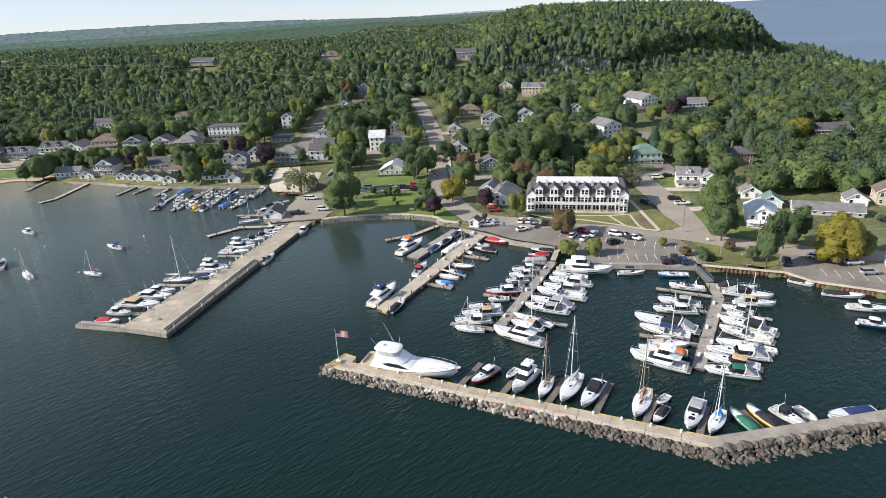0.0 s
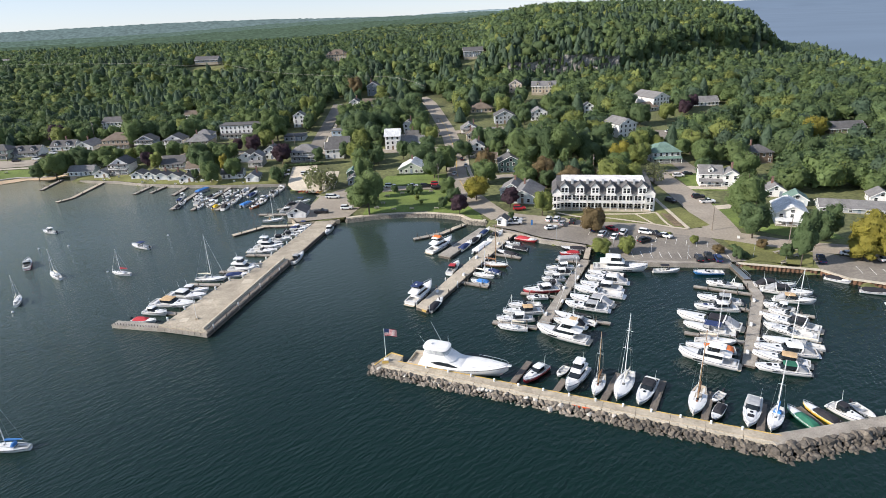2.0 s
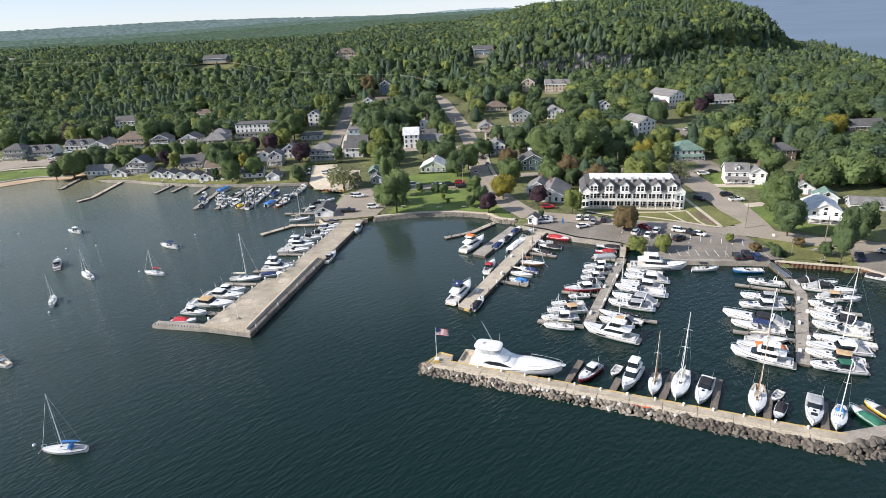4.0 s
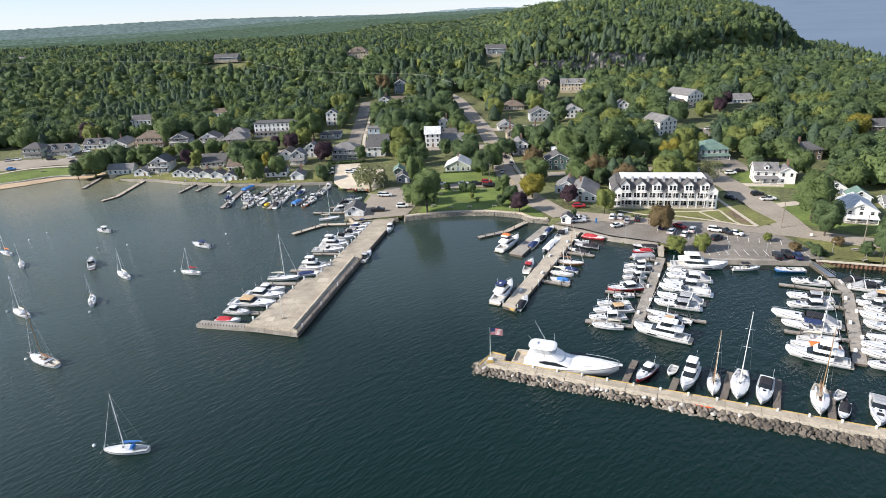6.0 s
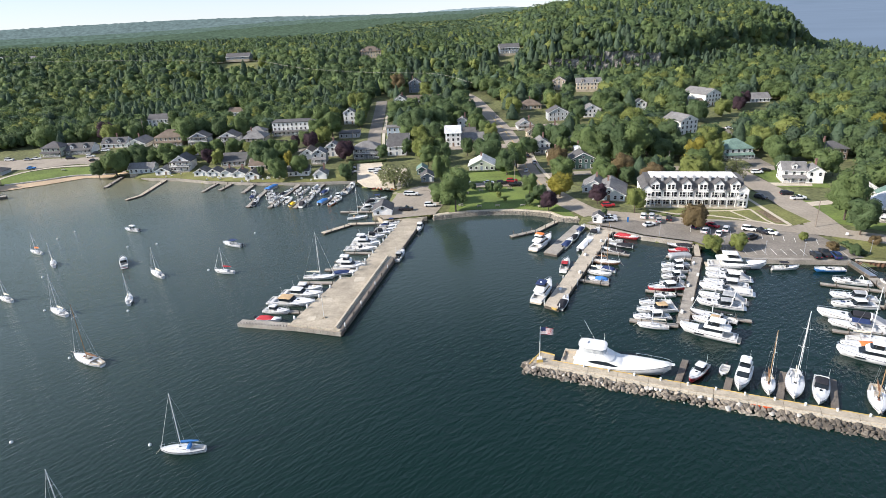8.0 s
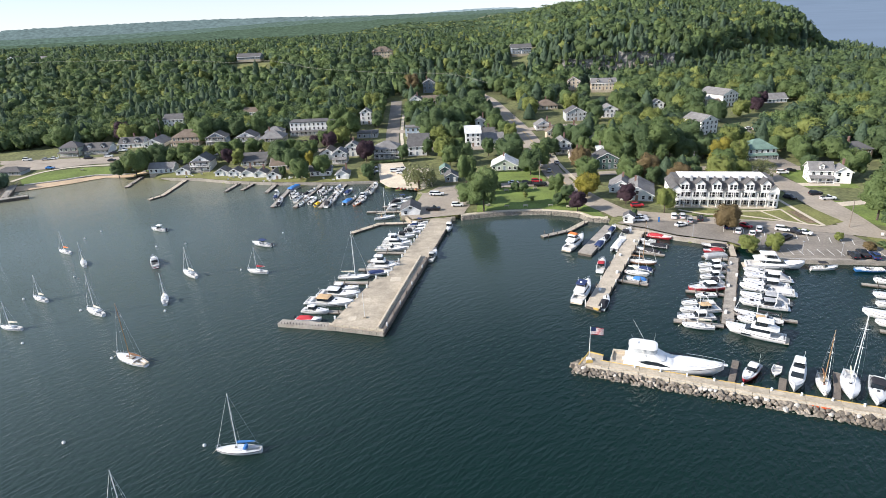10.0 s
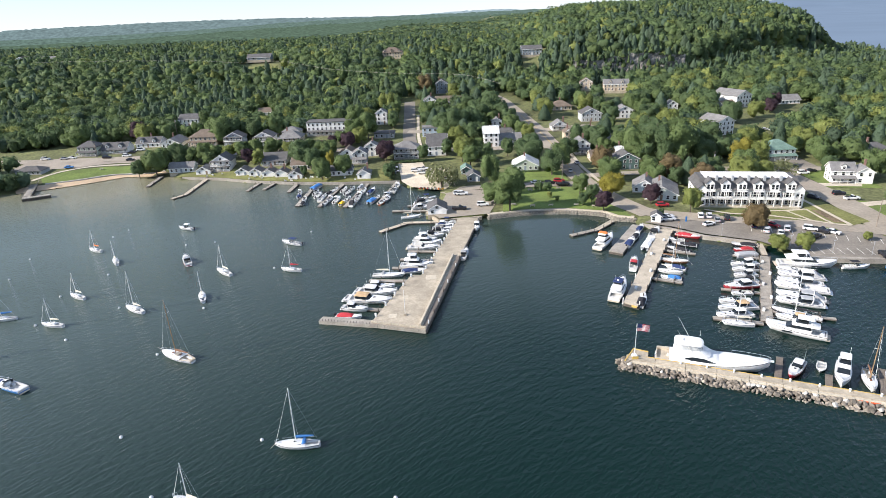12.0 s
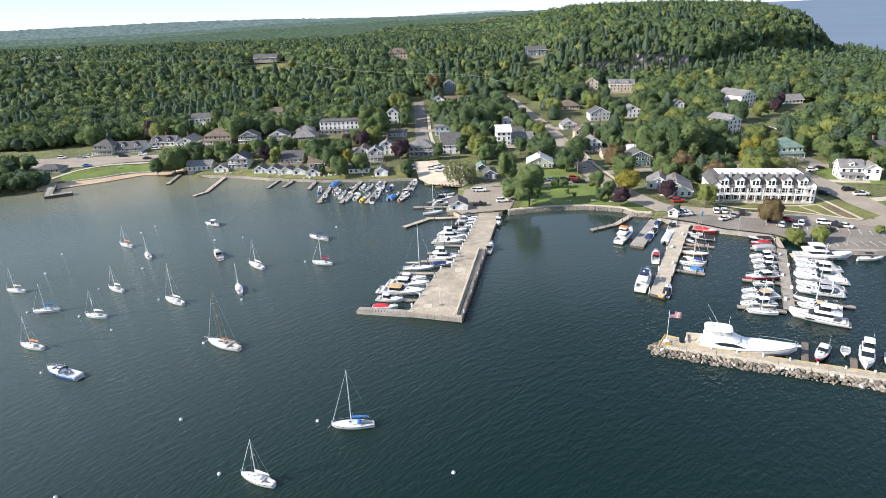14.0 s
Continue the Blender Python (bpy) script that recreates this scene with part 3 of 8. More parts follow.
# ---- sea walls ----
strip("seawall", [(-257, 292.2), (-243, 299.2), (-228, 308.2), (-204, 308.6)], 0.7, STONE_PALE, "low pale stone ledge between beach and lawn", "sea wall", lift=0.55, thick=0.9, step=2)
strip("seawall", [(-62, 231), (-66.8, 222.7), (-62.1, 212.9), (-46, 215.4)], 0.8, CONCRETE, "grey concrete quay edge", "sea wall", lift=1.35, thick=2.6, z=0, step=30)
strip("seawall", QUAY[9:13], 0.9, PLANK, "grey timber boardwalk edge of the marina", "sea wall", lift=1.4, thick=2.4, z=0, step=30)
strip("seawall", QUAY[13:15], 1.8, PLANK, "grey timber boardwalk along the parking lot", "sea wall", lift=1.45, thick=2.4, z=0, step=30)
strip("seawall", [(-190, 295), (-169.2, 290.6), (-152.3, 283), (-128.4, 276.3), (-106.3, 273), (-80, 271.8)], 0.5, PLANK, "low grey timber retaining wall", "sea wall", lift=1.3, thick=2.4, z=0, step=30)


def sheet_pile(a, b):
    a, b = Vector((*a, 0)), Vector((*b, 0))
    d = (b - a).normalized()
    n = Vector((d.y, -d.x, 0))
    k = int((b - a).length / 0.55)
    ring0, ring1 = [], []
    for i in range(2 * k):
        p = a + d * 0.275 * i + n * (0.22 if i % 4 in (1, 2) else 0.0)
        ring0.append((p.x, p.y, -1))
        ring1.append((p.x, p.y, 1.35))
    wall = structure("seawall", Shape().loft([ring0, ring1], False, False), shade("rusty_pile", (0.16, 0.085, 0.05), 0.85, grain=(1.5, 0.3), vary=0.4), "rust-brown corrugated steel sheet-pile wall", "sea wall")
    s = Shape()
    s.loft([[a + n * 0.45 + Vector((0, 0, z)), a - n * 0.6 + Vector((0, 0, z)), b - n * 0.6 + Vector((0, 0, z)), b + n * 0.45 + Vector((0, 0, z))] for z in (1.3, 1.55)], True)
    part("cap", s, CONCRETE_PALE, wall)


sheet_pile((77.5, 160.4), (97.5, 153.4))
sheet_pile((97.5, 153.4), (101.5, 147.0))
sheet_pile((101.5, 147.0), (136, 128.5))

# ---- stones ----
def stone_mesh(seed, material):
    r = random.Random(seed)
    k = [r.uniform(0.8, 1.2) for _ in range(3)]
    bm = bmesh.new()
    for i in range(20):
        # points near the faces of a box, so that the hull is a blunt quarried block
        p = Vector((r.gauss(0, 1), r.gauss(0, 1), r.gauss(0, 1))).normalized() * r.uniform(0.60, 0.68)
        bm.verts.new([max(-0.50, min(0.50, c)) * q for c, q in zip(p, k)])
    bmesh.ops.convex_hull(bm, input=bm.verts)
    bmesh.ops.delete(bm, geom=[v for v in bm.verts if not v.link_faces], context="VERTS")
    me = bpy.data.meshes.new("stone")
    bm.to_mesh(me)
    bm.free()
    me.materials.append(material)
    return me


STONES = [stone_mesh(i, STONE) for i in range(7)]
STONES_PALE = [stone_mesh(20 + i, STONE_PALE) for i in range(5)]
ROCK = random.Random(5)


def lay_stone(parent, x, y, z, size, pale=False):
    ob = new("stone", ROCK.choice(STONES_PALE if pale else STONES))
    ob.matrix_basis = pose(x, y, z, ROCK.uniform(-40, 40), ROCK.uniform(-40, 40), ROCK.uniform(0, 360)) @ Matrix.Diagonal((size, size * ROCK.uniform(0.75, 1.05), size * ROCK.uniform(0.65, 0.9), 1))
    ob.parent = parent


# ---- breakwater ----
BW0, BW1, BW2 = Vector((-22.4, 113.0)), Vector((50.0, 82.8)), Vector((120, 95))
breakwater = thing("breakwater", "concrete breakwater pier with yellow edge and rubble stone flank", "breakwater")
breakwater["kind"] = "structure"


def band(a, b, off0, off1, z0, z1):
    """A slab along a to b between two offsets to its left."""
    d = (b - a).normalized()
    n = Vector((-d.y, d.x))
    return Shape().prism([(p.x, p.y) for p in (a + n * off0, b + n * off0, b + n * off1, a + n * off1)], z0, z1)


bw_len = (BW1 - BW0).length
bw_dir = (BW1 - BW0).normalized()
bw_nrm = Vector((-bw_dir.y, bw_dir.x))
slab = 6.0
k = int(bw_len / slab)
for i in range(k):
    a, b = BW0 + bw_dir * (i * bw_len / k + 0.03), BW0 + bw_dir * ((i + 1) * bw_len / k - 0.03)
    part("slab", band(a, b, 1.5, 3.45, -1.5, 1.45), CONCRETE, breakwater)
    for j in range(4):
        a2, b2 = a + (b - a) * (j / 4 + 0.004), a + (b - a) * ((j + 1) / 4 - 0.004)
        part("curb", band(a2, b2, 0.78 + 0.05 * (j % 2), 1.48, -1.5, 1.28 + 0.03 * ((i + j) % 3)), CONCRETE_PALE, breakwater)
part("edge_beam", band(BW0 + bw_dir * 4, BW1, 3.46, 3.62, 0.9, 1.52), YELLOW, breakwater, "yellow painted edge beam")
tip = Shape().prism([(-22.2, 113.4), (-16.9, 114.6), (-16.3, 116.4), (-18.9, 118.2)], -1.5, 1.47)
part("platform", tip, CONCRETE, breakwater)
part("platform_edge", Shape().path([(-22.2, 113.5, 1.5), (-18.95, 118.2, 1.5), (-16.2, 116.6, 1.5)], 0.16), YELLOW, breakwater)
part("sign", Shape().box(-20.6, -19.2, 113.9, 114.0, 1.47, 2.1), YELLOW, breakwater, "yellow notice box")
for x in (0, 1):
    p = BW0 + bw_dir * (bw_len * (0.545 + 0.025 * x))
    part("sign", band(p, p + bw_dir * 1.5, 0.64, 0.77, 0.7, 1.25), shade("orange_sign", (0.75, 0.13, 0.04), 0.6, grain=(0.4,), vary=0.15), breakwater, "orange warning sign on the stone flank")
    bars = Shape()
    for j in range(5):
        q = p + bw_dir * (0.2 + 0.24 * j)
        k2 = band(q, q + bw_dir * 0.13, 0.615, 0.635, 0.88, 1.08)
        bars.add(k2.v, k2.f)
    part("lettering", bars, shade("sign_ink", (0.3, 0.03, 0.02), 0.6, grain=(0.4,), vary=0.1), breakwater)
bw2_dir = (BW2 - BW1).normalized()
bw2_nrm = Vector((-bw2_dir.y, bw2_dir.x))
part("slab", band(BW1 - bw2_dir * 0.5, BW2, 1.0, 3.6, -1.5, 1.42), PLANK, breakwater, "weathered grey boardwalk")
boards = Shape()
for i in range(150):
    q = BW1 + bw2_dir * (0.28 * i + 0.5)
    b = band(q, q + bw2_dir * 0.22, 1.0, 3.7, 1.42, 1.475)
    boards.add(b.v, b.f)
ob = part("planks", boards, PLANK, breakwater)
ob["kind"] = "stuff"
for i in range(1, 14):
    p = BW0 + bw_dir * (6 + 5.1 * i) + bw_nrm * 3.1
    part("bollard", Shape().tube((p.x, p.y, 1.4), (p.x, p.y, 2.0), 0.2, 0.2, 8).tube((p.x, p.y, 2.0), (p.x, p.y, 2.1), 0.24, 0.1, 8), gel("w"), breakwater, "white painted power bollard")

# rubble flank: the stones the camera passes nearest as pieces, the rest joined
rest = Shape()


def rubble(a, b, rows, per, limit, lean=0.48):
    d = (b - a).normalized()
    n = Vector((-d.y, d.x))
    steps = int((b - a).length / per)
    for r in range(rows):
        for i in range(steps):
            q = a + d * (per * (i + (0.5 if r % 2 else 0)) + ROCK.uniform(-0.2, 0.2)) - n * (-0.42 + lean * r + ROCK.uniform(-0.12, 0.12))
            z = 0.80 - 0.34 * r + ROCK.uniform(-0.14, 0.14)
            size = ROCK.uniform(0.75, 1.4) * per / 1.1
            if i * per < limit:
                lay_stone(breakwater, q.x, q.y, z, size, ROCK.random() < (0.14 if r == 0 else 0.04))
            else:
                m = pose(q.x, q.y, z, ROCK.uniform(-40, 40), ROCK.uniform(-40, 40), ROCK.uniform(0, 360)) @ Matrix.Scale(size, 4)
                me = ROCK.choice(STONES)
                rest.add([m @ v.co for v in me.vertices], [tuple(p.vertices) for p in me.polygons])


rubble(BW0 - bw_dir * 1.2, BW1 + bw_dir * 0.5, 5, 1.0, 53)
rubble(BW1 - bw2_dir * 1.0, BW1 + bw2_dir * 55, 5, 1.1, 0, 0.66)
for i in range(60):
    p = BW1 + bw2_dir * (1.0 * i) + bw2_nrm * (0.4 + ROCK.uniform(-0.2, 0.2))
    m = pose(p.x, p.y, 1.2, ROCK.uniform(-20, 20), ROCK.uniform(-20, 20), ROCK.uniform(0, 360)) @ Matrix.Scale(ROCK.uniform(1.1, 1.7), 4)
    me = ROCK.choice(STONES_PALE)
    rest.add([m @ v.co for v in me.vertices], [tuple(q.vertices) for q in me.polygons])
for i in range(6):
    a = radians(120 + 26 * i)
    for r in range(3):
        lay_stone(breakwater, -21.3 + (0.8 + r * 0.6) * math.cos(a), 114.6 + (1.1 + r * 0.6) * math.sin(a), 0.8 - 0.5 * r, ROCK.uniform(1.0, 1.6))
part("rubble", rest, STONE, breakwater)["kind"] = "stuff"

# ---- park sea wall of stacked stone ----
park_wall = thing("seawall", "curved stacked fieldstone sea wall with concrete cap", "sea wall")
park_wall["kind"] = "structure"
ARC = spline([(-43.5, 215.6), (-28.7, 218.6), (-13.7, 218.2), (-1, 213.4), (2.2, 208.4), (8, 206)], 1.0)
pile = Shape()
for i, p in enumerate(ARC):
    d = (ARC[min(i + 1, len(ARC) - 1)] - ARC[max(i - 1, 0)]).normalized()
    n = Vector((d.y, -d.x))
    for r in range(8):
        q = p + n * (0.12 * (r // 2) + 0.1) + d * (0.5 * (r % 2) + ROCK.uniform(-0.15, 0.15))
        m = pose(q.x, q.y, 1.2 - 0.42 * (r // 2), 0, ROCK.uniform(-15, 15), ROCK.uniform(0, 360)) @ Matrix.Scale(ROCK.uniform(0.55, 0.85), 4)
        me = ROCK.choice(STONES_PALE)
        pile.add([m @ v.co for v in me.vertices], [tuple(f.vertices) for f in me.polygons])
part("stones", pile, shade("fieldstone", (0.25, 0.225, 0.185), 0.9, grain=(1.0, 0.2), vary=0.25, bump=0.05, island=0.26), park_wall)["kind"] = "stuff"
cap = Shape()
rows = []
for i, p in enumerate(ARC):
    d = (ARC[min(i + 1, len(ARC) - 1)] - ARC[max(i - 1, 0)]).normalized()
    n = Vector((d.y, -d.x))
    rows.append([(*(p - n * 1.7), 1.3), (*(p - n * 1.7), 1.78), (*(p + n * 0.1), 1.78), (*(p + n * 0.1), 1.3)])
part("cap", cap.loft(rows, True, False), CONCRETE_PALE, park_wall, "pale concrete walk along the wall")

# ---- docks ----
PILE_RND = random.Random(8)


def dock(a, b, width, z=0.55, material=None, piles=0, label="grey weathered timber finger dock on floats", name="finger_dock", thick=0.35, plank=0.0, group="finger docks"):
    """A straight timber dock from a to b: deck, stringers, piles."""
    a, b = Vector(a), Vector(b)
    L = (b - a).length
    th = thing(name, label, "dock", pose(a.x, a.y, 0, 0, 0, math.degrees(math.atan2(b.y - a.y, b.x - a.x))), group)
    mat = material or PLANK
    if plank:
        n = int(L / plank)
        me = Shape().box(0.02, plank - 0.02, -width / 2, width / 2, 0, 0.06).mesh("plank", mat)
        me2 = Shape().box(0.02, plank - 0.02, -width / 2 + 0.03, width / 2 + 0.02, 0, 0.05).mesh("plank", mat)
        for i in range(n):
            ob = part("plank", me if i % 3 else me2, mat, th)
            ob.location = (plank * i, 0, z - 0.06)
    else:
        part("deck", Shape().box(0, L, -width / 2, width / 2, z - 0.1, z), mat, th)
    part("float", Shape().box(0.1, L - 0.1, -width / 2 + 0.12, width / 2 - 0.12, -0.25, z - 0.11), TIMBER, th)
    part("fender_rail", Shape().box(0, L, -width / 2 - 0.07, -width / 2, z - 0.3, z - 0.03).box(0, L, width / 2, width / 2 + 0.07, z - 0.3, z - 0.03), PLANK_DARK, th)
    for i in range(piles):
        x = L * (i + 0.5) / piles
        for s in (-1, 1):
            part("pile", Shape().tube((x, s * (width / 2 + 0.17), -1.5), (x, s * (width / 2 + 0.17), z + PILE_RND.uniform(0.7, 1.2)), 0.15, 0.13, 7), TIMBER, th)
    return th


def quay(outline, z, material, label, name="pier", side=TIMBER, edge=None):
    th = thing(name, label, "pier")
    part("deck", Shape().prism(outline, z - 0.3, z), material, th)
    cx, cy = sum(p[0] for p in outline) / len(outline), sum(p[1] for p in outline) / len(outline)
    part("wall", Shape().prism([(cx + (x - cx) * 0.995, cy + (y - cy) * 0.998) for x, y in outline], -2.0, z - 0.305), side, th)
    return th


# the wide concrete pier
P_SE, P_NE, P_SW, P_NW = Vector((-65.4, 130.9)), Vector((-47.2, 214.0)), Vector((-79.3, 135.2)), Vector((-54.9, 213.8))
pier = quay([tuple(P_SE), tuple(P_NE), tuple(P_NW), (-67.4, 163.3), (-70.3, 163.8), tuple(P_SW)], 1.35, CONCRETE, "wide tan concrete pier with block railing and dark timber piling")
d = (P_NE - P_SE).normalized()
n = Vector((d.y, -d.x))
for i in range(40):
    p = P_SE + d * (1 + 2.08 * i) + n * 0.12
    part("timber_post", Shape().tube((p.x, p.y, -1.5), (p.x, p.y, 0.95), 0.17, 0.16, 6), TIMBER, pier)
for z in (0.3, 0.95):
    part("wale", band(P_SE, P_NE, -0.24, -0.02, z, z + 0.28), PLANK_DARK, pier)
B_S, B_N = Vector((-66.9, 132.6)), Vector((-57.6, 178.1))
bd = (B_N - B_S).normalized()
part("walkway", band(P_SE + d * 0.5, P_SE + d * 47, 0.05, 1.15, 1.355, 1.40), PLANK_DARK, pier, "dark timber walkway outside the railing")
for q in range(23):
    a, b = B_S + bd * (2 * q + 0.05), B_S + bd * (2 * q + 1.95)
    part("railing_block", band(a, b, -0.25, 0.25, 1.36, 2.0), CONCRETE_PALE, pier)
    if q % 3 == 1:
        p = P_SE + d * (2 * q + 1)
        part("fender_post", Shape().tube((p.x, p.y, 0.2), (p.x, p.y, 2.3), 0.16, 0.14, 7), gel("w") if q % 2 else TIMBER, pier)
for q in range(8):
    a, b = P_SW + (P_SE - P_SW) * (q / 8 + 0.004), P_SW + (P_SE - P_SW) * ((q + 1) / 8 - 0.004)
    for z in (1.5, 1.8):
        part("rail_board", band(a, b, 0.1, 0.2, z, z + 0.17), CONCRETE_PALE, pier)
    for u in (0.02, 0.5):
        p = a + (b - a) * u
        part("rail_post", Shape().box(p.x - 0.09, p.x + 0.09, p.y + 0.2, p.y + 0.38, 1.35, 2.02), PLANK, pier)
    for z in (0.15, 0.55, 0.95):
        part("board", band(a, b, -0.14, -0.02, z, z + 0.36), PLANK, pier)
for i in range(14):
    p = Vector((-66.9, 164.5)) + (P_NW - Vector((-66.9, 164.5))) * (i / 14.5)
    part("bollard", Shape().tube((p.x, p.y, 1.35), (p.x, p.y, 2.15), 0.26, 0.24, 8).tube((p.x, p.y, 2.15), (p.x, p.y, 2.35), 0.3, 0.1, 8), gel("w"), pier, "white power pedestal")
for i in range(5):
    p = Vector((-78.3, 138.5)) + (Vector((-70.2, 162.5)) - Vector((-78.3, 138.5))) * (i / 4)
    part("bollard", Shape().tube((p.x, p.y, 1.35), (p.x, p.y, 2.15), 0.26, 0.24, 8).tube((p.x, p.y, 2.15), (p.x, p.y, 2.35), 0.3, 0.1, 8), gel("w"), pier, "white power pedestal")
for k, (x0, y0, x1, y1) in enumerate(((-75, 137.5, -73, 139.5), (-66, 160, -63, 163), (-72, 148, -70.5, 150))):
    part("patch", Shape().prism([(x0, y0), (x1, y0), (x1, y1), (x0, y1)], 1.35, 1.357), CONCRETE_PALE, pier)
lamp = thing("flagpole", "bare white flagpole on the concrete pier", "flagpole", pose(-70.8, 138.6, 1.35))
part("pole", Shape().tube((0, 0, 0), (0, 0, 7.0), 0.07, 0.04, 6), gel("w"), lamp)
part("base", Shape().box(-0.35, 0.35, -0.35, 0.35, 0, 0.4), CONCRETE, lamp)
wing = quay([(-92.9, 138.1), (-78.4, 134.9), (-78.2, 137.2), (-92.2, 140.4)], 0.95, PLANK, "low timber wing dock at the pier's end", side=PLANK)
for q in range(18):
    p = Vector((-92.7, 138.3)) + (Vector((-78.8, 135.2)) - Vector((-92.7, 138.3))) * (q / 17)
    part("rail_post", Shape().box(p.x - 0.06, p.x + 0.06, p.y - 0.06, p.y + 0.06, 0.95, 1.45), TIMBER, wing)

quay([(-8.7, 177.2), (-5.0, 174.9), (9.0, 199.2), (5.8, 200.8)], 1.0, PLANK, "short grey timber pier with tie-up posts")
pierC = quay([(-14.4, 141.6), (-11.2, 139.0), (17.2, 193.0), (13.0, 194.8)], 1.1, PLANK_PALE, "long pale-planked marina pier")
part("end_board", Shape().prism([(-12.7, 140.0), (-11.6, 139.1), (-11.72, 138.96), (-12.82, 139.86)], 0.5, 1.0), YELLOW, pierC, "yellow painted end board")
for i in range(11):
    for q, w in ((Vector((-14.2, 142.6)), 0.2), (Vector((-10.8, 139.8)), -0.2)):
        p = q + (Vector((15.4, 194)) - Vector((-12.6, 141))) * (i / 11)
        part("post", Shape().tube((p.x, p.y, -1), (p.x, p.y, 2.0), 0.15, 0.14, 7), TIMBER if i % 3 else gel("w"), pierC)
dock((-17.2, 193.6), (-7.3, 198.2), 1.9, 0.6, PLANK, 3, "grey timber floating dock by the park", "dock", group="docks")
dock((-7.3, 198.2), (0.6, 206.8), 1.9, 0.62, PLANK_PALE, 2, "grey timber floating dock with pale gangway", "dock", group="docks")
mainD = dock((16.6, 129.6), (36.2, 169.3), 2.6, 0.6, PLANK, 9, "grey timber main dock between boat slips", "dock", plank=0.3, group="docks")
dock((36.2, 169.3), (39.2, 178.4), 1.6, 1.0, PLANK_PALE, 1, "pale timber gangway ramp", "gangway", group="gangways")
mainE = dock((56.8, 109.2), (74.6, 141.6), 2.6, 0.6, PLANK, 7, "grey timber main dock between boat slips", "dock", plank=0.3, group="docks")
dock((74.6, 141.6), (75.9, 150.2), 2.4, 0.61, PLANK, 1, "grey timber dock head", "dock", group="docks")
ramp_e = dock((75.9, 150.2), (76.2, 160.8), 1.7, 1.1, STEEL, 0, "grey aluminium gangway ramp to the slips", "gangway", group="gangways")
for s in (-0.85, 0.85):
    part("handrail", Shape().path([(0, s, 2.0), (10.5, s, 2.0)], 0.05).path([(0, s, 1.55), (10.5, s, 1.55)], 0.04), STEEL, ramp_e)
FINGERS = [
    (-72.2, 184.9, -58.7, 183.2, 1.4), (-74.4, 178.4, -61.8, 175.4, 1.6), (-82.7, 163.1, -68.7, 161.3, 1.5), (-84.5, 145.4, -75.8, 143.6, 1.4), (-76.5, 171.8, -67.5, 170.0, 1.4),
    (-2.5, 157.3, 5.4, 153.2, 1.3), (6.8, 178.3, 17.0, 173.2, 1.3), (5.0, 132.8, 15.5, 129.0, 1.5), (13.9, 148.5, 23.4, 145.0, 1.2), (27.4, 171.2, 34.2, 167.9, 1.2), (20.3, 135.0, 33.3, 129.7, 1.2),
    (60.6, 148.4, 73.5, 142.2, 1.3), (63.5, 137.2, 69.4, 133.1, 1.2), (49.0, 124.1, 60.6, 118.7, 1.2), (71.3, 133.5, 82.1, 129.1, 1.2), (61.9, 117.9, 74.7, 113.5, 1.2),
]
for x0, y0, x1, y1, w in FINGERS:
    dock((x0, y0), (x1, y1), w, 0.5, PLANK, 2)
BW_FINGERS = [(7.1, 106.6, 11.6, 114.3), (15.4, 103.1, 17.8, 107.0), (23.9, 99.4, 29.5, 108.4), (32.3, 95.6, 37.6, 105.2), (40.6, 92.2, 45.5, 100.7), (49.1, 88.6, 53.6, 96.6), (61.0, 88.6, 59.3, 95.2)]
for x0, y0, x1, y1 in BW_FINGERS:
    dock((x0 - 0.35, y0 - 0.6), (x1, y1), 1.2, 0.5, PLANK_DARK, 0, "dark brown timber finger dock at the breakwater", plank=0.35)
SHORE_DOCKS = [(-149.4, 267.4, -147.2, 281.5, 1.5), (-142.1, 268.6, -139.6, 280.5, 1.6), (-129.4, 262.8, -128.4, 277.0, 1.8), (-120.8, 240.5, -119.2, 274.1, 1.8), (-111.2, 238.4, -106.4, 272.5, 1.8), (-100.4, 236.8, -94.8, 271.8, 1.8), (-86.8, 239.0, -81.5, 270.6, 1.8),
               (-83.2, 204.8, -74.6, 212.8, 2.0), (-75.4, 213.5, -61.5, 213.2, 2.0), (-80.4, 228.5, -64.6, 226.9, 1.6), (-74.7, 234.4, -61.6, 235.0, 1.6), (-180.6, 259.4, -176.9, 265.2, 2.0), (-176.9, 265.3, -177.0, 292.5, 2.0), (-201.9, 282.5, -203.6, 303.0, 1.8)]
for x0, y0, x1, y1, w in SHORE_DOCKS:
    dock((x0, y0), (x1, y1), w, 0.6, PLANK_PALE if w == 2.0 else PLANK, 2, "pale grey timber dock on posts off the village shore", "dock", group="shore docks")
boardwalk = quay([(-251.5, 265.5), (-241.5, 270.8), (-242.6, 273), (-250.0, 269.3), (-262.8, 297), (-265.8, 296)], 1.4, PLANK, "railed grey timber boardwalk at the beach")
for a, b in (((-251.5, 265.5), (-265.8, 296)), ((-250.2, 270), (-262.8, 297)), ((-251.5, 265.5), (-241.5, 270.8))):
    k = int((Vector(b) - Vector(a)).length / 2)
    for i in range(k + 1):
        p = Vector(a) + (Vector(b) - Vector(a)) * (i / k)
        part("rail_post", Shape().box(p.x - 0.07, p.x + 0.07, p.y - 0.07, p.y + 0.07, 1.4, 2.4), PLANK, boardwalk)
    part("handrail", Shape().cable([(*a, 2.4), (*b, 2.4)], 0.06, 4), PLANK, boardwalk)

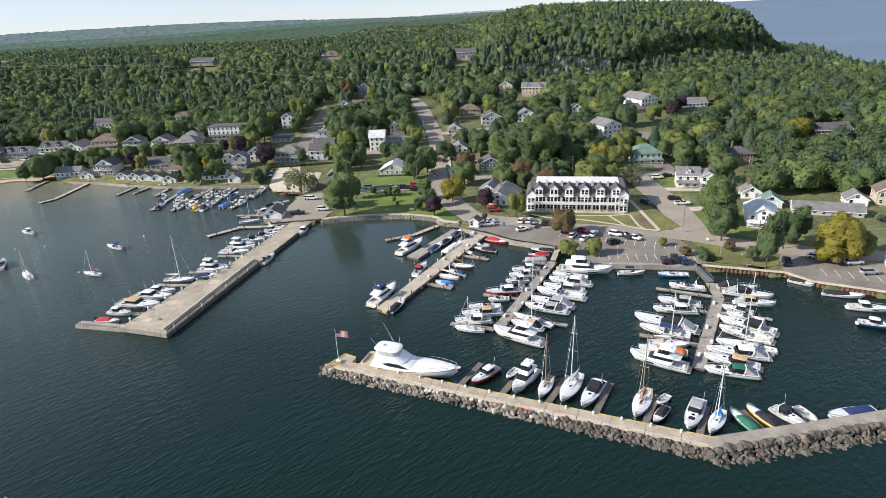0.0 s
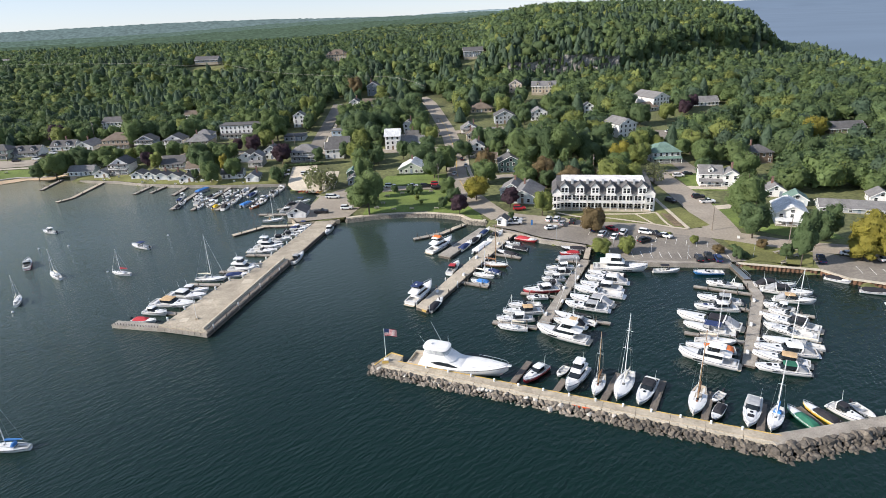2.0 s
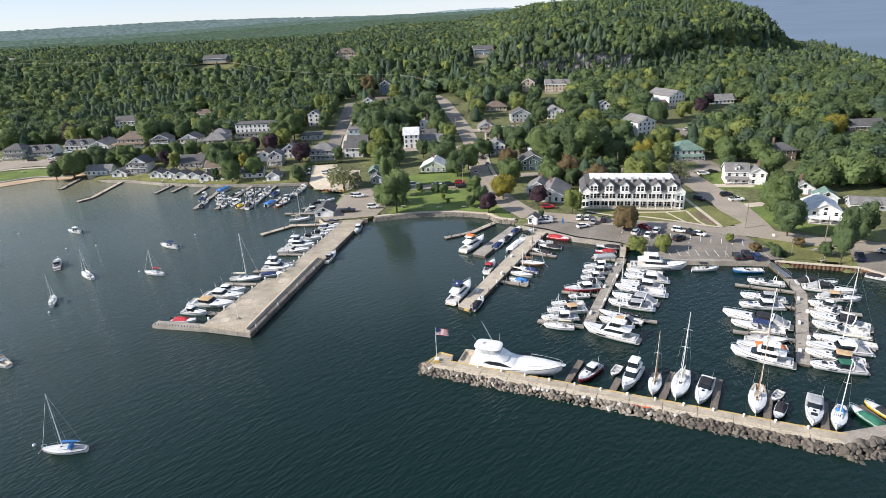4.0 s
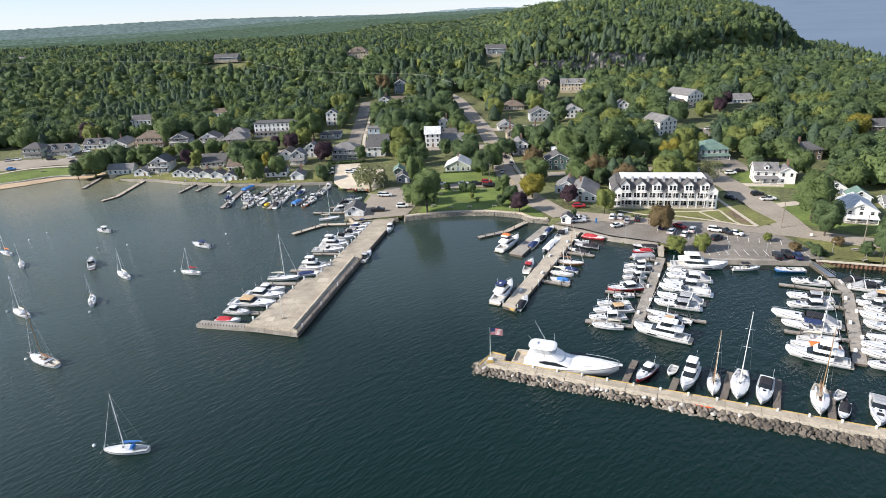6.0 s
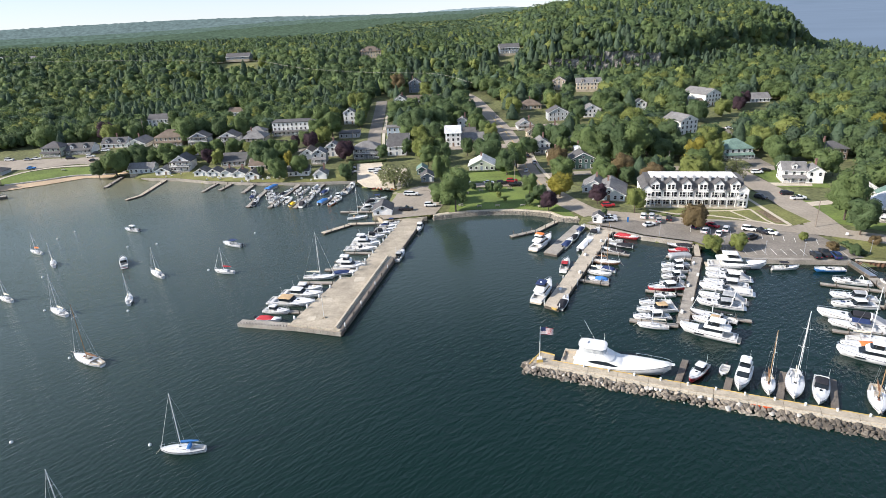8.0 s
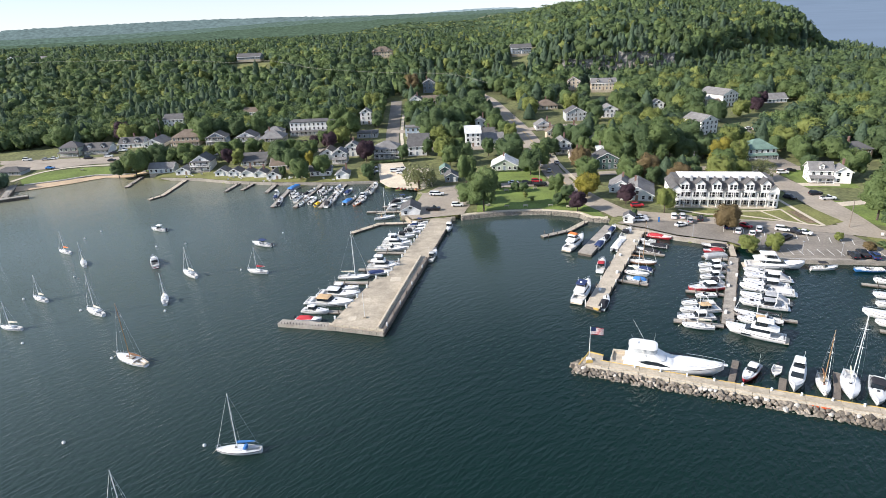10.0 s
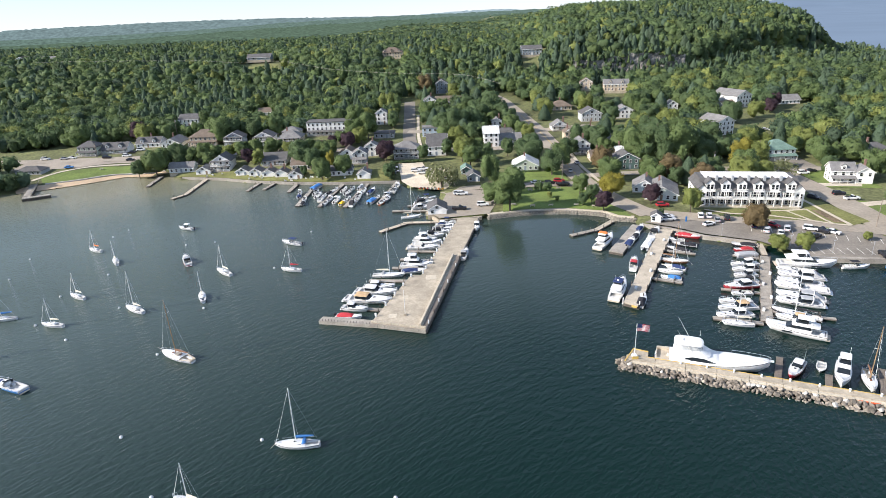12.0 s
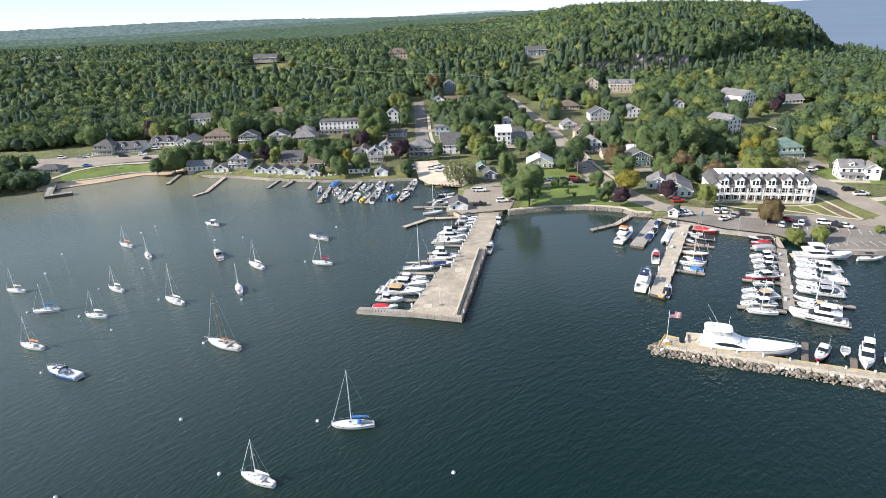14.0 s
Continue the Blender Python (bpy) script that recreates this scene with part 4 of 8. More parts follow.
# ---- boats ----
MOTOR = (0.86, 0.93, 0.99, 1.0, 0.90, 0.68, 0.42, 0.19, 0.02)
SAIL = (0.52, 0.70, 0.93, 1.0, 0.90, 0.66, 0.40, 0.18, 0.03)
STATIONS = (0.0, 0.12, 0.3, 0.5, 0.68, 0.82, 0.92, 0.98, 1.0)
BOAT = random.Random(3)


def hull_rings(L, B, h0, h1, form):
    rows = []
    for s, k in zip(STATIONS, form):
        b, h, x = B / 2 * k, h0 + (h1 - h0) * s * s, (s - 0.5) * L
        c, xc = 0.84 * b * (1 - 0.6 * s ** 2.5), x - 0.085 * L * s ** 4
        rows.append((x, xc, b, c, h))
    return rows


def make_hull(th, L, B, h0, h1, form, col, cut=0.45, floor=0.4, deck_col="w", sole=None):
    rows = hull_rings(L, B, h0, h1, form)
    side = Shape().loft([[(x, -b, h), (x - 0.02 * L * 0, -b * 0.99, h * 0.62), (xc, -c, 0.1), (xc - 0.02 * L, 0, -0.35), (xc, c, 0.1), (x, b * 0.99, h * 0.62), (x, b, h)] for x, xc, b, c, h in rows], False, False)
    x, xc, b, c, h = rows[0]
    side.add([(x, -b, h), (x, -b * 0.99, h * 0.62), (xc, -c, 0.1), (xc - 0.02 * L, 0, -0.35), (xc, c, 0.1), (x, b * 0.99, h * 0.62), (x, b, h)], [(0, 1, 2, 3, 4, 5, 6)])
    hull = part("hull", side, gel(col), th, "" if col == "w" else COLNAME.get(col, col) + " hull", True)
    band_col = "navy" if col == "w" and BOAT.random() < 0.5 else ("black" if col == "w" else "w")
    stripe = Shape()
    for sgn in (-1, 1):
        stripe.loft([[(x + 0.004, sgn * (b + 0.012), h - 0.10), (x, sgn * (b * 0.995 + 0.012), h - 0.2)] for x, xc, b, c, h in rows[:-1]], False, False)
    part("stripe", stripe, gel(band_col), hull)
    # deck with a sunk cockpit
    n = next(i for i, s in enumerate(STATIONS) if s >= cut)
    fore = Shape().loft([[(x, -b, h), (x, -b * 0.5, h + 0.07 * B * (b > 0.3)), (x, b * 0.5, h + 0.07 * B * (b > 0.3)), (x, b, h)] for x, xc, b, c, h in rows[n:]], False, False)
    part("foredeck", fore, gel(deck_col), th, "", True)
    if n:
        well = Shape()
        ins = [(x, b, b - 0.11 * B, h) for x, xc, b, c, h in rows[:n + 1]]
        for sgn in (-1, 1):
            well.loft([[(x, sgn * b, h), (x, sgn * i, h + 0.02), (x, sgn * i, floor)] for x, b, i, h in ins], False, False)
        well.loft([[(x, -i, floor), (x, i, floor)] for x, b, i, h in ins], False, False)
        x, b, i, h = ins[0]
        well.box(x - 0.02, x + 0.18, -b, b, floor - 0.1, h)
        x, b, i, h = ins[-1]
        well.box(x - 0.1, x, -i, i, floor, h + 0.02)
        part("cockpit", well, sole or gel("deck_grey"), th)
    return rows


COLNAME = {"w": "white", "navy": "navy", "tan": "tan", "red": "red", "blue": "blue", "black": "black", "brown": "brown", "orange": "orange", "grey": "grey", "green": "green", "yellow": "yellow"}


def bow_rail(th, rows, lift=0.55, start=4):
    s = Shape()
    for sgn in (-1, 1):
        pts = [(x, sgn * b * 0.92, h + lift) for x, xc, b, c, h in rows[start:]]
        s.path(pts, 0.035, 4)
        for (x, y, z) in pts[::1]:
            s.tube((x, y, z - lift), (x, y, z), 0.025, 0.025, 4)
    part("bow_rail", s, STEEL, th)


def outboard(th, x, y, h):
    s = Shape().stack([(h - 0.1, x - 0.55, x - 0.05, 0.2, y), (h + 0.35, x - 0.62, x, 0.24, y), (h + 0.6, x - 0.5, x - 0.1, 0.16, y)], 0.1)
    s.box(x - 0.4, x - 0.2, y - 0.07, y + 0.07, -0.3, h - 0.1)
    part("outboard_motor", s, paint("black"), th, "black outboard motor")


def windscreen(th, x, w, z, hgt, rake):
    s = Shape().loft([[(x - 0.9, -w, z), (x, -w * 0.8, z), (x + 0.3, 0, z), (x, w * 0.8, z), (x - 0.9, w, z)],
                      [(x - 1.2, -w * 0.92, z + hgt), (x - rake, -w * 0.7, z + hgt), (x + 0.3 - rake, 0, z + hgt), (x - rake, w * 0.7, z + hgt), (x - 1.2, w * 0.92, z + hgt)]], False, False)
    part("windscreen", s, GLASS, th, "dark glass windscreen")


def runabout(L, col, open_top=False):
    B = max(2.0, 0.31 * L)
    cover = col if not col.endswith("hull") and col not in ("w",) else ("black" if col == "yellowhull" else "")
    hullc = col[:-4] if col.endswith("hull") else (col if col in ("red", "yellow", "black", "green") and BOAT.random() < 0.5 else "w")
    th = thing("motorboat", "white open motorboat", "boat")
    h0, h1 = 0.75, 0.75 + 0.06 * L
    rows = make_hull(th, L, B, h0, h1, MOTOR, hullc, 0.5, 0.35)
    if cover:
        s = Shape().stack([(h0 + 0.05, -0.46 * L, 0.22 * L, 0.46 * B), (h0 + 0.4, -0.40 * L, 0.15 * L, 0.36 * B), (h0 + 0.72, -0.25 * L, 0.05 * L, 0.16 * B)], 0.4)
        part("cover", s, canvas(cover), th, COLNAME[cover] + " canvas cover")
        th["label"] = "%s motorboat under a %s canvas cover" % (COLNAME[hullc], COLNAME[cover])
    else:
        windscreen(th, 0.12 * L, 0.36 * B, h0 + 0.08, 0.5, 0.35)
        for i, x in enumerate((-0.3, -0.12)):
            for y in ((-0.22, 0.22) if i else (0,)):
                part("seat", Shape().stack([(0.36, x * L - 0.3, x * L + 0.3, 0.28 if i else 0.36 * B, y * B), (0.85, x * L - 0.28, x * L + 0.28, 0.26 if i else 0.34 * B, y * B)], 0.1), gel("pale"), th)
        th["label"] = "%s open motorboat with a low windscreen" % COLNAME[hullc]
        if BOAT.random() < 0.6:
            zt = h0 + 1.5
            part("bimini", Shape().stack([(zt, -0.22 * L, 0.1 * L, 0.38 * B), (zt + 0.12, -0.2 * L, 0.08 * L, 0.3 * B)], 0.25), canvas(BOAT.choice(["navy", "w", "w", "black"])), th)
            part("bimini_frame", Shape().path([(-0.2 * L, -0.36 * B, h0), (-0.1 * L, -0.36 * B, zt)], 0.03).path([(-0.2 * L, 0.36 * B, h0), (-0.1 * L, 0.36 * B, zt)], 0.03).path([(0.02 * L, -0.36 * B, h0), (0.05 * L, -0.36 * B, zt)], 0.03).path([(0.02 * L, 0.36 * B, h0), (0.05 * L, 0.36 * B, zt)], 0.03), STEEL, th)
    bow_rail(th, rows, 0.3, 5)
    outboard(th, -0.5 * L, 0, h0)
    return th


def cruiser(L, col):
    B = max(2.4, 0.295 * L)
    hullc = col[:-4] if col.endswith("hull") else "w"
    top = col if hullc == "w" and col != "w" else BOAT.choice(["w", "w", "w", "w", "black", "grey", "", ""])
    th = thing("cabin_cruiser", "%s cabin cruiser with raked dark windscreen and %s" % (COLNAME[hullc], (COLNAME[top] + " canopy") if top else "open cockpit"), "boat")
    h0, h1 = 0.85 + 0.018 * L, 0.95 + 0.058 * L
    rows = make_hull(th, L, B, h0, h1, MOTOR, hullc, 0.5, 0.45)
    zc = h0 + 0.22
    part("cabin", Shape().stack([(h0 - 0.05, -0.02 * L, 0.38 * L, 0.33 * B), (zc + 0.18, 0.0, 0.29 * L, 0.29 * B), (zc + 0.32, 0.03 * L, 0.2 * L, 0.22 * B)], 0.35), gel("w"), th)
    part("hatch", Shape().stack([(zc + 0.3, 0.1 * L, 0.16 * L, 0.09 * B), (zc + 0.38, 0.105 * L, 0.155 * L, 0.08 * B)], 0.05), GLASS, th, "dark deck hatch")
    if BOAT.random() < 0.45:
        part("sun_pad", Shape().stack([(zc + 0.22, 0.19 * L, 0.3 * L, 0.2 * B), (zc + 0.34, 0.195 * L, 0.29 * L, 0.17 * B)], 0.15), canvas(BOAT.choice(["grey", "navy", "cream", "black"])), th)
    windscreen(th, 0.07 * L, 0.40 * B, zc + 0.02, 0.75, 0.75)
    for sg in (-1, 1):
        part("side_window", Shape().box(0.0, 0.24 * L, sg * 0.318 * B - 0.02, sg * 0.318 * B + 0.02, h0 + 0.04, h0 + 0.22), GLASS, th)
        if L > 8.5:
            part("hull_window", Shape().box(0.04 * L, 0.2 * L, sg * 0.478 * B - 0.03, sg * 0.478 * B + 0.03, h0 - 0.3, h0 - 0.12), GLASS, th, "dark hull window")
    zt = zc + 0.95
    if top:
        part("canopy", Shape().stack([(zt, -0.27 * L, 0.0, 0.38 * B), (zt + 0.12, -0.25 * L, -0.03 * L, 0.33 * B), (zt + 0.18, -0.2 * L, -0.06 * L, 0.22 * B)], 0.35), canvas(top) if top != "w" else gel("w"), th, COLNAME[top] + " canopy")
        part("canopy_window", Shape().stack([(zc + 0.2, -0.25 * L, 0.02 * L, 0.372 * B), (zt - 0.01, -0.26 * L, -0.03 * L, 0.36 * B)], 0.3), GLASS, th, "dark cockpit side glazing")
        if BOAT.random() < 0.4:
            part("stern_curtain", Shape().stack([(h0, -0.46 * L, -0.26 * L, 0.38 * B), (zt, -0.3 * L, -0.25 * L, 0.36 * B)], 0.2), canvas(BOAT.choice(["black", "grey", "grey"])), th, "canvas cockpit enclosure")
    if BOAT.random() < 0.6:
        part("radar_arch", Shape().loft([[(x + dx * L, y * B, z + dz) for dx, dz in ((-0.022, 0.0), (0.0, 0.0), (0.0, 0.07), (-0.022, 0.07))] for x, y, z in ((-0.2 * L, -0.46, h0), (-0.22 * L, -0.44, h0 + 0.5 * (zt - h0)), (-0.235 * L, -0.38, zt), (-0.24 * L, -0.25, zt + 0.22), (-0.24 * L, 0.25, zt + 0.22), (-0.235 * L, 0.38, zt), (-0.22 * L, 0.44, h0 + 0.5 * (zt - h0)), (-0.2 * L, 0.46, h0))], True), gel("w"), th)
    for y in (-0.22, 0.22):
        part("seat", Shape().stack([(0.45, -0.12 * L, -0.03 * L, 0.13 * B, y * B), (1.05, -0.11 * L, -0.05 * L, 0.12 * B, y * B)], 0.12), gel("pale"), th)
    part("stern_bench", Shape().stack([(0.45, -0.46 * L, -0.37 * L, 0.34 * B), (0.95, -0.46 * L, -0.39 * L, 0.34 * B)], 0.12), gel("pale"), th)
    part("swim_platform", Shape().stack([(0.25, -0.56 * L, -0.48 * L, 0.38 * B), (0.36, -0.56 * L, -0.48 * L, 0.38 * B)], 0.3), BOAT.choice([gel("w"), PLANK_PALE]), th)
    bow_rail(th, rows, 0.5, 3)
    part("antenna", Shape().tube((-0.24 * L, 0.3 * B, zt), (-0.28 * L, 0.3 * B, zt + 2.2), 0.03, 0.015, 4), gel("w"), th)
    return th


def flybridge(L, col, big=False):
    B = 0.3 * L
    th = thing("motor_yacht", "white flybridge motor yacht with dark window band", "boat")
    h0, h1 = 1.2, 1.3 + 0.075 * L
    rows = make_hull(th, L, B, h0, h1, MOTOR, "w", 0.3, 0.6)
    part("deckhouse", Shape().stack([(h0, -0.26 * L, 0.24 * L, 0.38 * B), (h0 + 0.75, -0.26 * L, 0.18 * L, 0.37 * B)], 0.35), gel("w"), th)
    part("window_band", Shape().stack([(h0 + 0.76, -0.24 * L, 0.17 * L, 0.375 * B), (h0 + 1.5, -0.24 * L, 0.06 * L, 0.34 * B)], 0.3), GLASS, th, "dark glass window band")
    part("flybridge", Shape().stack([(h0 + 1.51, -0.38 * L, 0.08 * L, 0.39 * B), (h0 + 1.7, -0.38 * L, 0.07 * L, 0.39 * B), (h0 + 2.2, -0.2 * L, 0.03 * L, 0.35 * B)], 0.35), gel("w"), th)
    part("fly_screen", Shape().stack([(h0 + 2.21, -0.18 * L, 0.02 * L, 0.34 * B), (h0 + 2.6, -0.18 * L, -0.02 * L, 0.32 * B)], 0.3), GLASS, th)
    part("hardtop", Shape().stack([(h0 + 3.2, -0.28 * L, 0.0, 0.34 * B), (h0 + 3.36, -0.27 * L, -0.02 * L, 0.31 * B)], 0.3), canvas(col) if col not in ("w", "tour") else gel("w"), th)
    part("hardtop_posts", Shape().path([(-0.26 * L, -0.3 * B, h0 + 1.7), (-0.24 * L, -0.3 * B, h0 + 3.25)], 0.05).path([(-0.26 * L, 0.3 * B, h0 + 1.7), (-0.24 * L, 0.3 * B, h0 + 3.25)], 0.05).path([(-0.04 * L, -0.3 * B, h0 + 2.2), (-0.06 * L, -0.3 * B, h0 + 3.25)], 0.05).path([(-0.04 * L, 0.3 * B, h0 + 2.2), (-0.06 * L, 0.3 * B, h0 + 3.25)], 0.05), STEEL, th)
    for sg in (-1, 1):
        part("hull_window", Shape().box(0.05 * L, 0.22 * L, sg * 0.476 * B - 0.021 * B, sg * 0.476 * B + 0.021 * B, h0 - 0.35, h0 - 0.08), GLASS, th)
    part("swim_platform", Shape().stack([(0.3, -0.56 * L, -0.49 * L, 0.42 * B), (0.42, -0.56 * L, -0.49 * L, 0.42 * B)], 0.25), PLANK_PALE, th)
    part("stern_bench", Shape().stack([(0.6, -0.46 * L, -0.4 * L, 0.34 * B), (1.1, -0.46 * L, -0.42 * L, 0.34 * B)], 0.12), gel("pale"), th)
    bow_rail(th, rows, 0.6, 3)
    part("antenna", Shape().tube((-0.2 * L, 0.2 * B, h0 + 3.3), (-0.22 * L, 0.2 * B, h0 + 5.0), 0.03, 0.015, 4).stack([(h0 + 3.36, -0.2 * L, -0.16 * L, 0.3), (h0 + 3.6, -0.19 * L, -0.17 * L, 0.25)], 0.1), gel("w"), th)
    return th


def sportfisher(L):
    B = 0.28 * L
    th = thing("sport_fishing_yacht", "large white sport fishing yacht moored along the breakwater", "boat")
    h0, h1 = 1.25, 3.0
    rows = make_hull(th, L, B, h0, h1, MOTOR, "w", 0.12, 0.7, sole=PLANK_PALE)
    part("deckhouse", Shape().stack([(h0 - 0.1, -0.34 * L, 0.17 * L, 0.43 * B), (h0 + 0.3, -0.34 * L, 0.155 * L, 0.425 * B), (h0 + 0.55, -0.34 * L, 0.12 * L, 0.415 * B)], 1.6), gel("w"), th)
    part("saloon", Shape().stack([(h0 + 0.56, -0.22 * L, 0.115 * L, 0.41 * B), (h0 + 0.85, -0.24 * L, 0.09 * L, 0.405 * B), (h0 + 1.2, -0.26 * L, 0.045 * L, 0.39 * B), (h0 + 1.5, -0.26 * L, -0.01 * L, 0.375 * B)], 1.5), gel("w"), th)
    for sg in (-1, 1):
        pane = [(x * L, sg * (0.415 * B - (z - 0.56) * 0.037 * B), h0 + z) for x, z in ((-0.25, 0.95), (-0.17, 1.38), (-0.07, 1.36), (0.045, 0.74), (-0.02, 0.60), (-0.18, 0.62))]
        part("side_window", Shape().loft([[(x, y, z) for x, y, z in pane], [(x, y + sg * 0.03, z) for x, y, z in pane]], True), GLASS, th, "long black almond-shaped side window")
    part("deckhouse_top", Shape().stack([(h0 + 0.56, -0.34 * L, -0.2 * L, 0.415 * B), (h0 + 1.51, -0.345 * L, -0.005 * L, 0.385 * B), (h0 + 1.7, -0.35 * L, -0.01 * L, 0.385 * B), (h0 + 2.0, -0.35 * L, -0.035 * L, 0.375 * B), (h0 + 2.4, -0.345 * L, -0.065 * L, 0.36 * B), (h0 + 2.75, -0.34 * L, -0.085 * L, 0.34 * B)], 1.4), gel("w"), th)
    part("bridge_enclosure", Shape().stack([(h0 + 2.76, -0.33 * L, -0.085 * L, 0.33 * B), (h0 + 3.7, -0.32 * L, -0.12 * L, 0.31 * B)], 1.2), shade("clear_vinyl", (0.45, 0.47, 0.47), 0.2, grain=(0.7, 0.2), vary=0.2), th, "clear vinyl bridge enclosure")
    part("hardtop", Shape().stack([(h0 + 3.71, -0.35 * L, -0.085 * L, 0.335 * B), (h0 + 3.86, -0.35 * L, -0.085 * L, 0.335 * B), (h0 + 4.02, -0.335 * L, -0.105 * L, 0.29 * B)], 1.3), gel("w"), th)
    part("radome", Shape().stack([(h0 + 3.96, -0.3 * L, -0.26 * L, 0.4), (h0 + 4.3, -0.295 * L, -0.265 * L, 0.35)], 0.2), gel("w"), th)
    part("hull_stripe", Shape().box(-0.1 * L, 0.16 * L, -0.506 * B, -0.49 * B, 0.72, 0.84).box(-0.1 * L, 0.16 * L, 0.49 * B, 0.506 * B, 0.72, 0.84), paint("black"), th, "black hull accent")
    for s in (-1, 1):
        part("outrigger", Shape().tube((-0.17 * L, s * 0.36 * B, h0 + 2.0), (-0.33 * L, s * 0.5 * B, h0 + 7.6), 0.05, 0.02, 5), ALLOY, th, "raised outrigger pole")
    part("antenna", Shape().tube((-0.12 * L, 0.2 * B, h0 + 3.9), (-0.12 * L, 0.2 * B, h0 + 6.2), 0.035, 0.02, 4), gel("w"), th)
    part("fighting_chair", Shape().stack([(0.56, -0.4 * L, -0.36 * L, 0.3), (1.2, -0.4 * L, -0.375 * L, 0.3)], 0.1), gel("pale"), th)
    bow_rail(th, rows, 0.75, 4)
    part("pulpit", Shape().stack([(2.95, 0.46 * L, 0.53 * L, 0.4), (3.08, 0.46 * L, 0.53 * L, 0.4)], 0.2), gel("w"), th)
    return th


def sailboat(L, col):
    B = 0.31 * L
    hullc = "black" if col == "black" else ("teak" if col == "brown" else "w")
    deck_mat = PLANK_PALE if col in ("wood", "brown") else gel("w")
    cover = {"wood": "brown", "w": "w"}.get(col, col)
    th = thing("sailboat", "%s sailboat with bare mast and %s sail cover" % ("dark" if hullc != "w" else "white", COLNAME.get(cover, cover)), "boat")
    h0, h1 = 0.8, 0.85 + 0.045 * L
    rows = make_hull(th, L, B, h0, h1, SAIL, hullc if hullc != "teak" else "brown", 0.3, 0.35, "w", PLANK_PALE if col in ("wood", "brown") else None)
    part("coachroof", Shape().stack([(h0, -0.16 * L, 0.22 * L, 0.27 * B), (h0 + 0.35, -0.15 * L, 0.18 * L, 0.24 * B), (h0 + 0.45, -0.13 * L, 0.14 * L, 0.18 * B)], 0.3), gel("w"), th)
    part("cabin_window", Shape().box(-0.1 * L, 0.1 * L, -0.272 * B, -0.245 * B, h0 + 0.12, h0 + 0.26).box(-0.1 * L, 0.1 * L, 0.245 * B, 0.272 * B, h0 + 0.12, h0 + 0.26), GLASS, th)
    part("hatch", Shape().stack([(h0 + 0.44, 0.02 * L, 0.08 * L, 0.07 * B), (h0 + 0.5, 0.02 * L, 0.08 * L, 0.07 * B)], 0.05), GLASS, th)
    mx, mh = 0.03 * L, (1.4 * L + 1.4 if L > 7.4 else 1.15 * L + 1.0)
    mast = part("mast", Shape().tube((mx, 0, h0 + 0.3), (mx, 0, mh), 0.10, 0.075, 7), shade("varnished_mast", (0.33, 0.20, 0.10), 0.4, grain=(0.8, 0.1), vary=0.2) if col in ("wood", "brown") else ALLOY, th)
    sp = Shape()
    for z in ((0.55, 0.78) if L > 8.5 else (0.62,)):
        sp.tube((mx, -0.24 * B, z * mh), (mx, 0.24 * B, z * mh), 0.035, 0.035, 4)
    part("spreader", sp, ALLOY, mast)
    st = Shape().path([(0.48 * L, 0, h1), (mx, 0, mh - 0.2)], 0.022, 4).path([(-0.49 * L, 0, h0), (mx, 0, mh - 0.1)], 0.018, 4)
    for s in (-1, 1):
        st.path([(mx - 0.03 * L, s * 0.46 * B, h0), (mx, s * 0.24 * B, 0.6 * mh), (mx, 0, mh - 0.3)], 0.015, 4)
    part("rigging", st, STEEL, th)
    part("boom", Shape().tube((mx, 0, h0 + 1.35), (mx - 0.42 * L, 0, h0 + 1.45), 0.07, 0.06, 6), ALLOY, th)
    part("sail_cover", Shape().loft([[(mx - 0.02 * L - 0.4 * L * t, r * math.cos(a), h0 + 1.55 + 0.05 * t + r * 1.4 * math.sin(a)) for a in (0, 1.05, 2.09, 3.14, 4.19, 5.24)] for t, r in ((0, 0.2), (0.3, 0.2), (0.7, 0.14), (1, 0.08))], True), canvas(cover) if cover != "w" else canvas("cream"), th)
    if col in ("blue", "black", "w") and L > 7.5:
        part("dodger", Shape().stack([(h0 + 0.3, -0.2 * L, -0.1 * L, 0.27 * B), (h0 + 0.95, -0.19 * L, -0.14 * L, 0.22 * B)], 0.2), canvas("blue" if col == "blue" else BOAT.choice(["navy", "grey", "tan"])), th)
    part("furled_jib", Shape().tube((0.47 * L, 0, h1 + 0.3), (mx + 0.03 * L, 0, mh * 0.93), 0.045, 0.02, 5), canvas("w"), th)
    part("cockpit_bench", Shape().stack([(0.4, -0.42 * L, -0.2 * L, 0.06 * B, -0.2 * B), (0.75, -0.42 * L, -0.2 * L, 0.06 * B, -0.2 * B)], 0.05).stack([(0.4, -0.42 * L, -0.2 * L, 0.06 * B, 0.2 * B), (0.75, -0.42 * L, -0.2 * L, 0.06 * B, 0.2 * B)], 0.05), gel("pale"), th)
    part("grab_rail", Shape().box(-0.12 * L, 0.12 * L, -0.2 * B, -0.185 * B, h0 + 0.42, h0 + 0.5).box(-0.12 * L, 0.12 * L, 0.185 * B, 0.2 * B, h0 + 0.42, h0 + 0.5), PLANK if col in ("wood", "brown") else STEEL, th)
    part("fore_hatch", Shape().stack([(h0 + 0.2, 0.24 * L, 0.3 * L, 0.08 * B), (h0 + 0.36, 0.245 * L, 0.295 * L, 0.07 * B)], 0.05), TIMBER if col in ("wood", "brown") else GLASS, th)
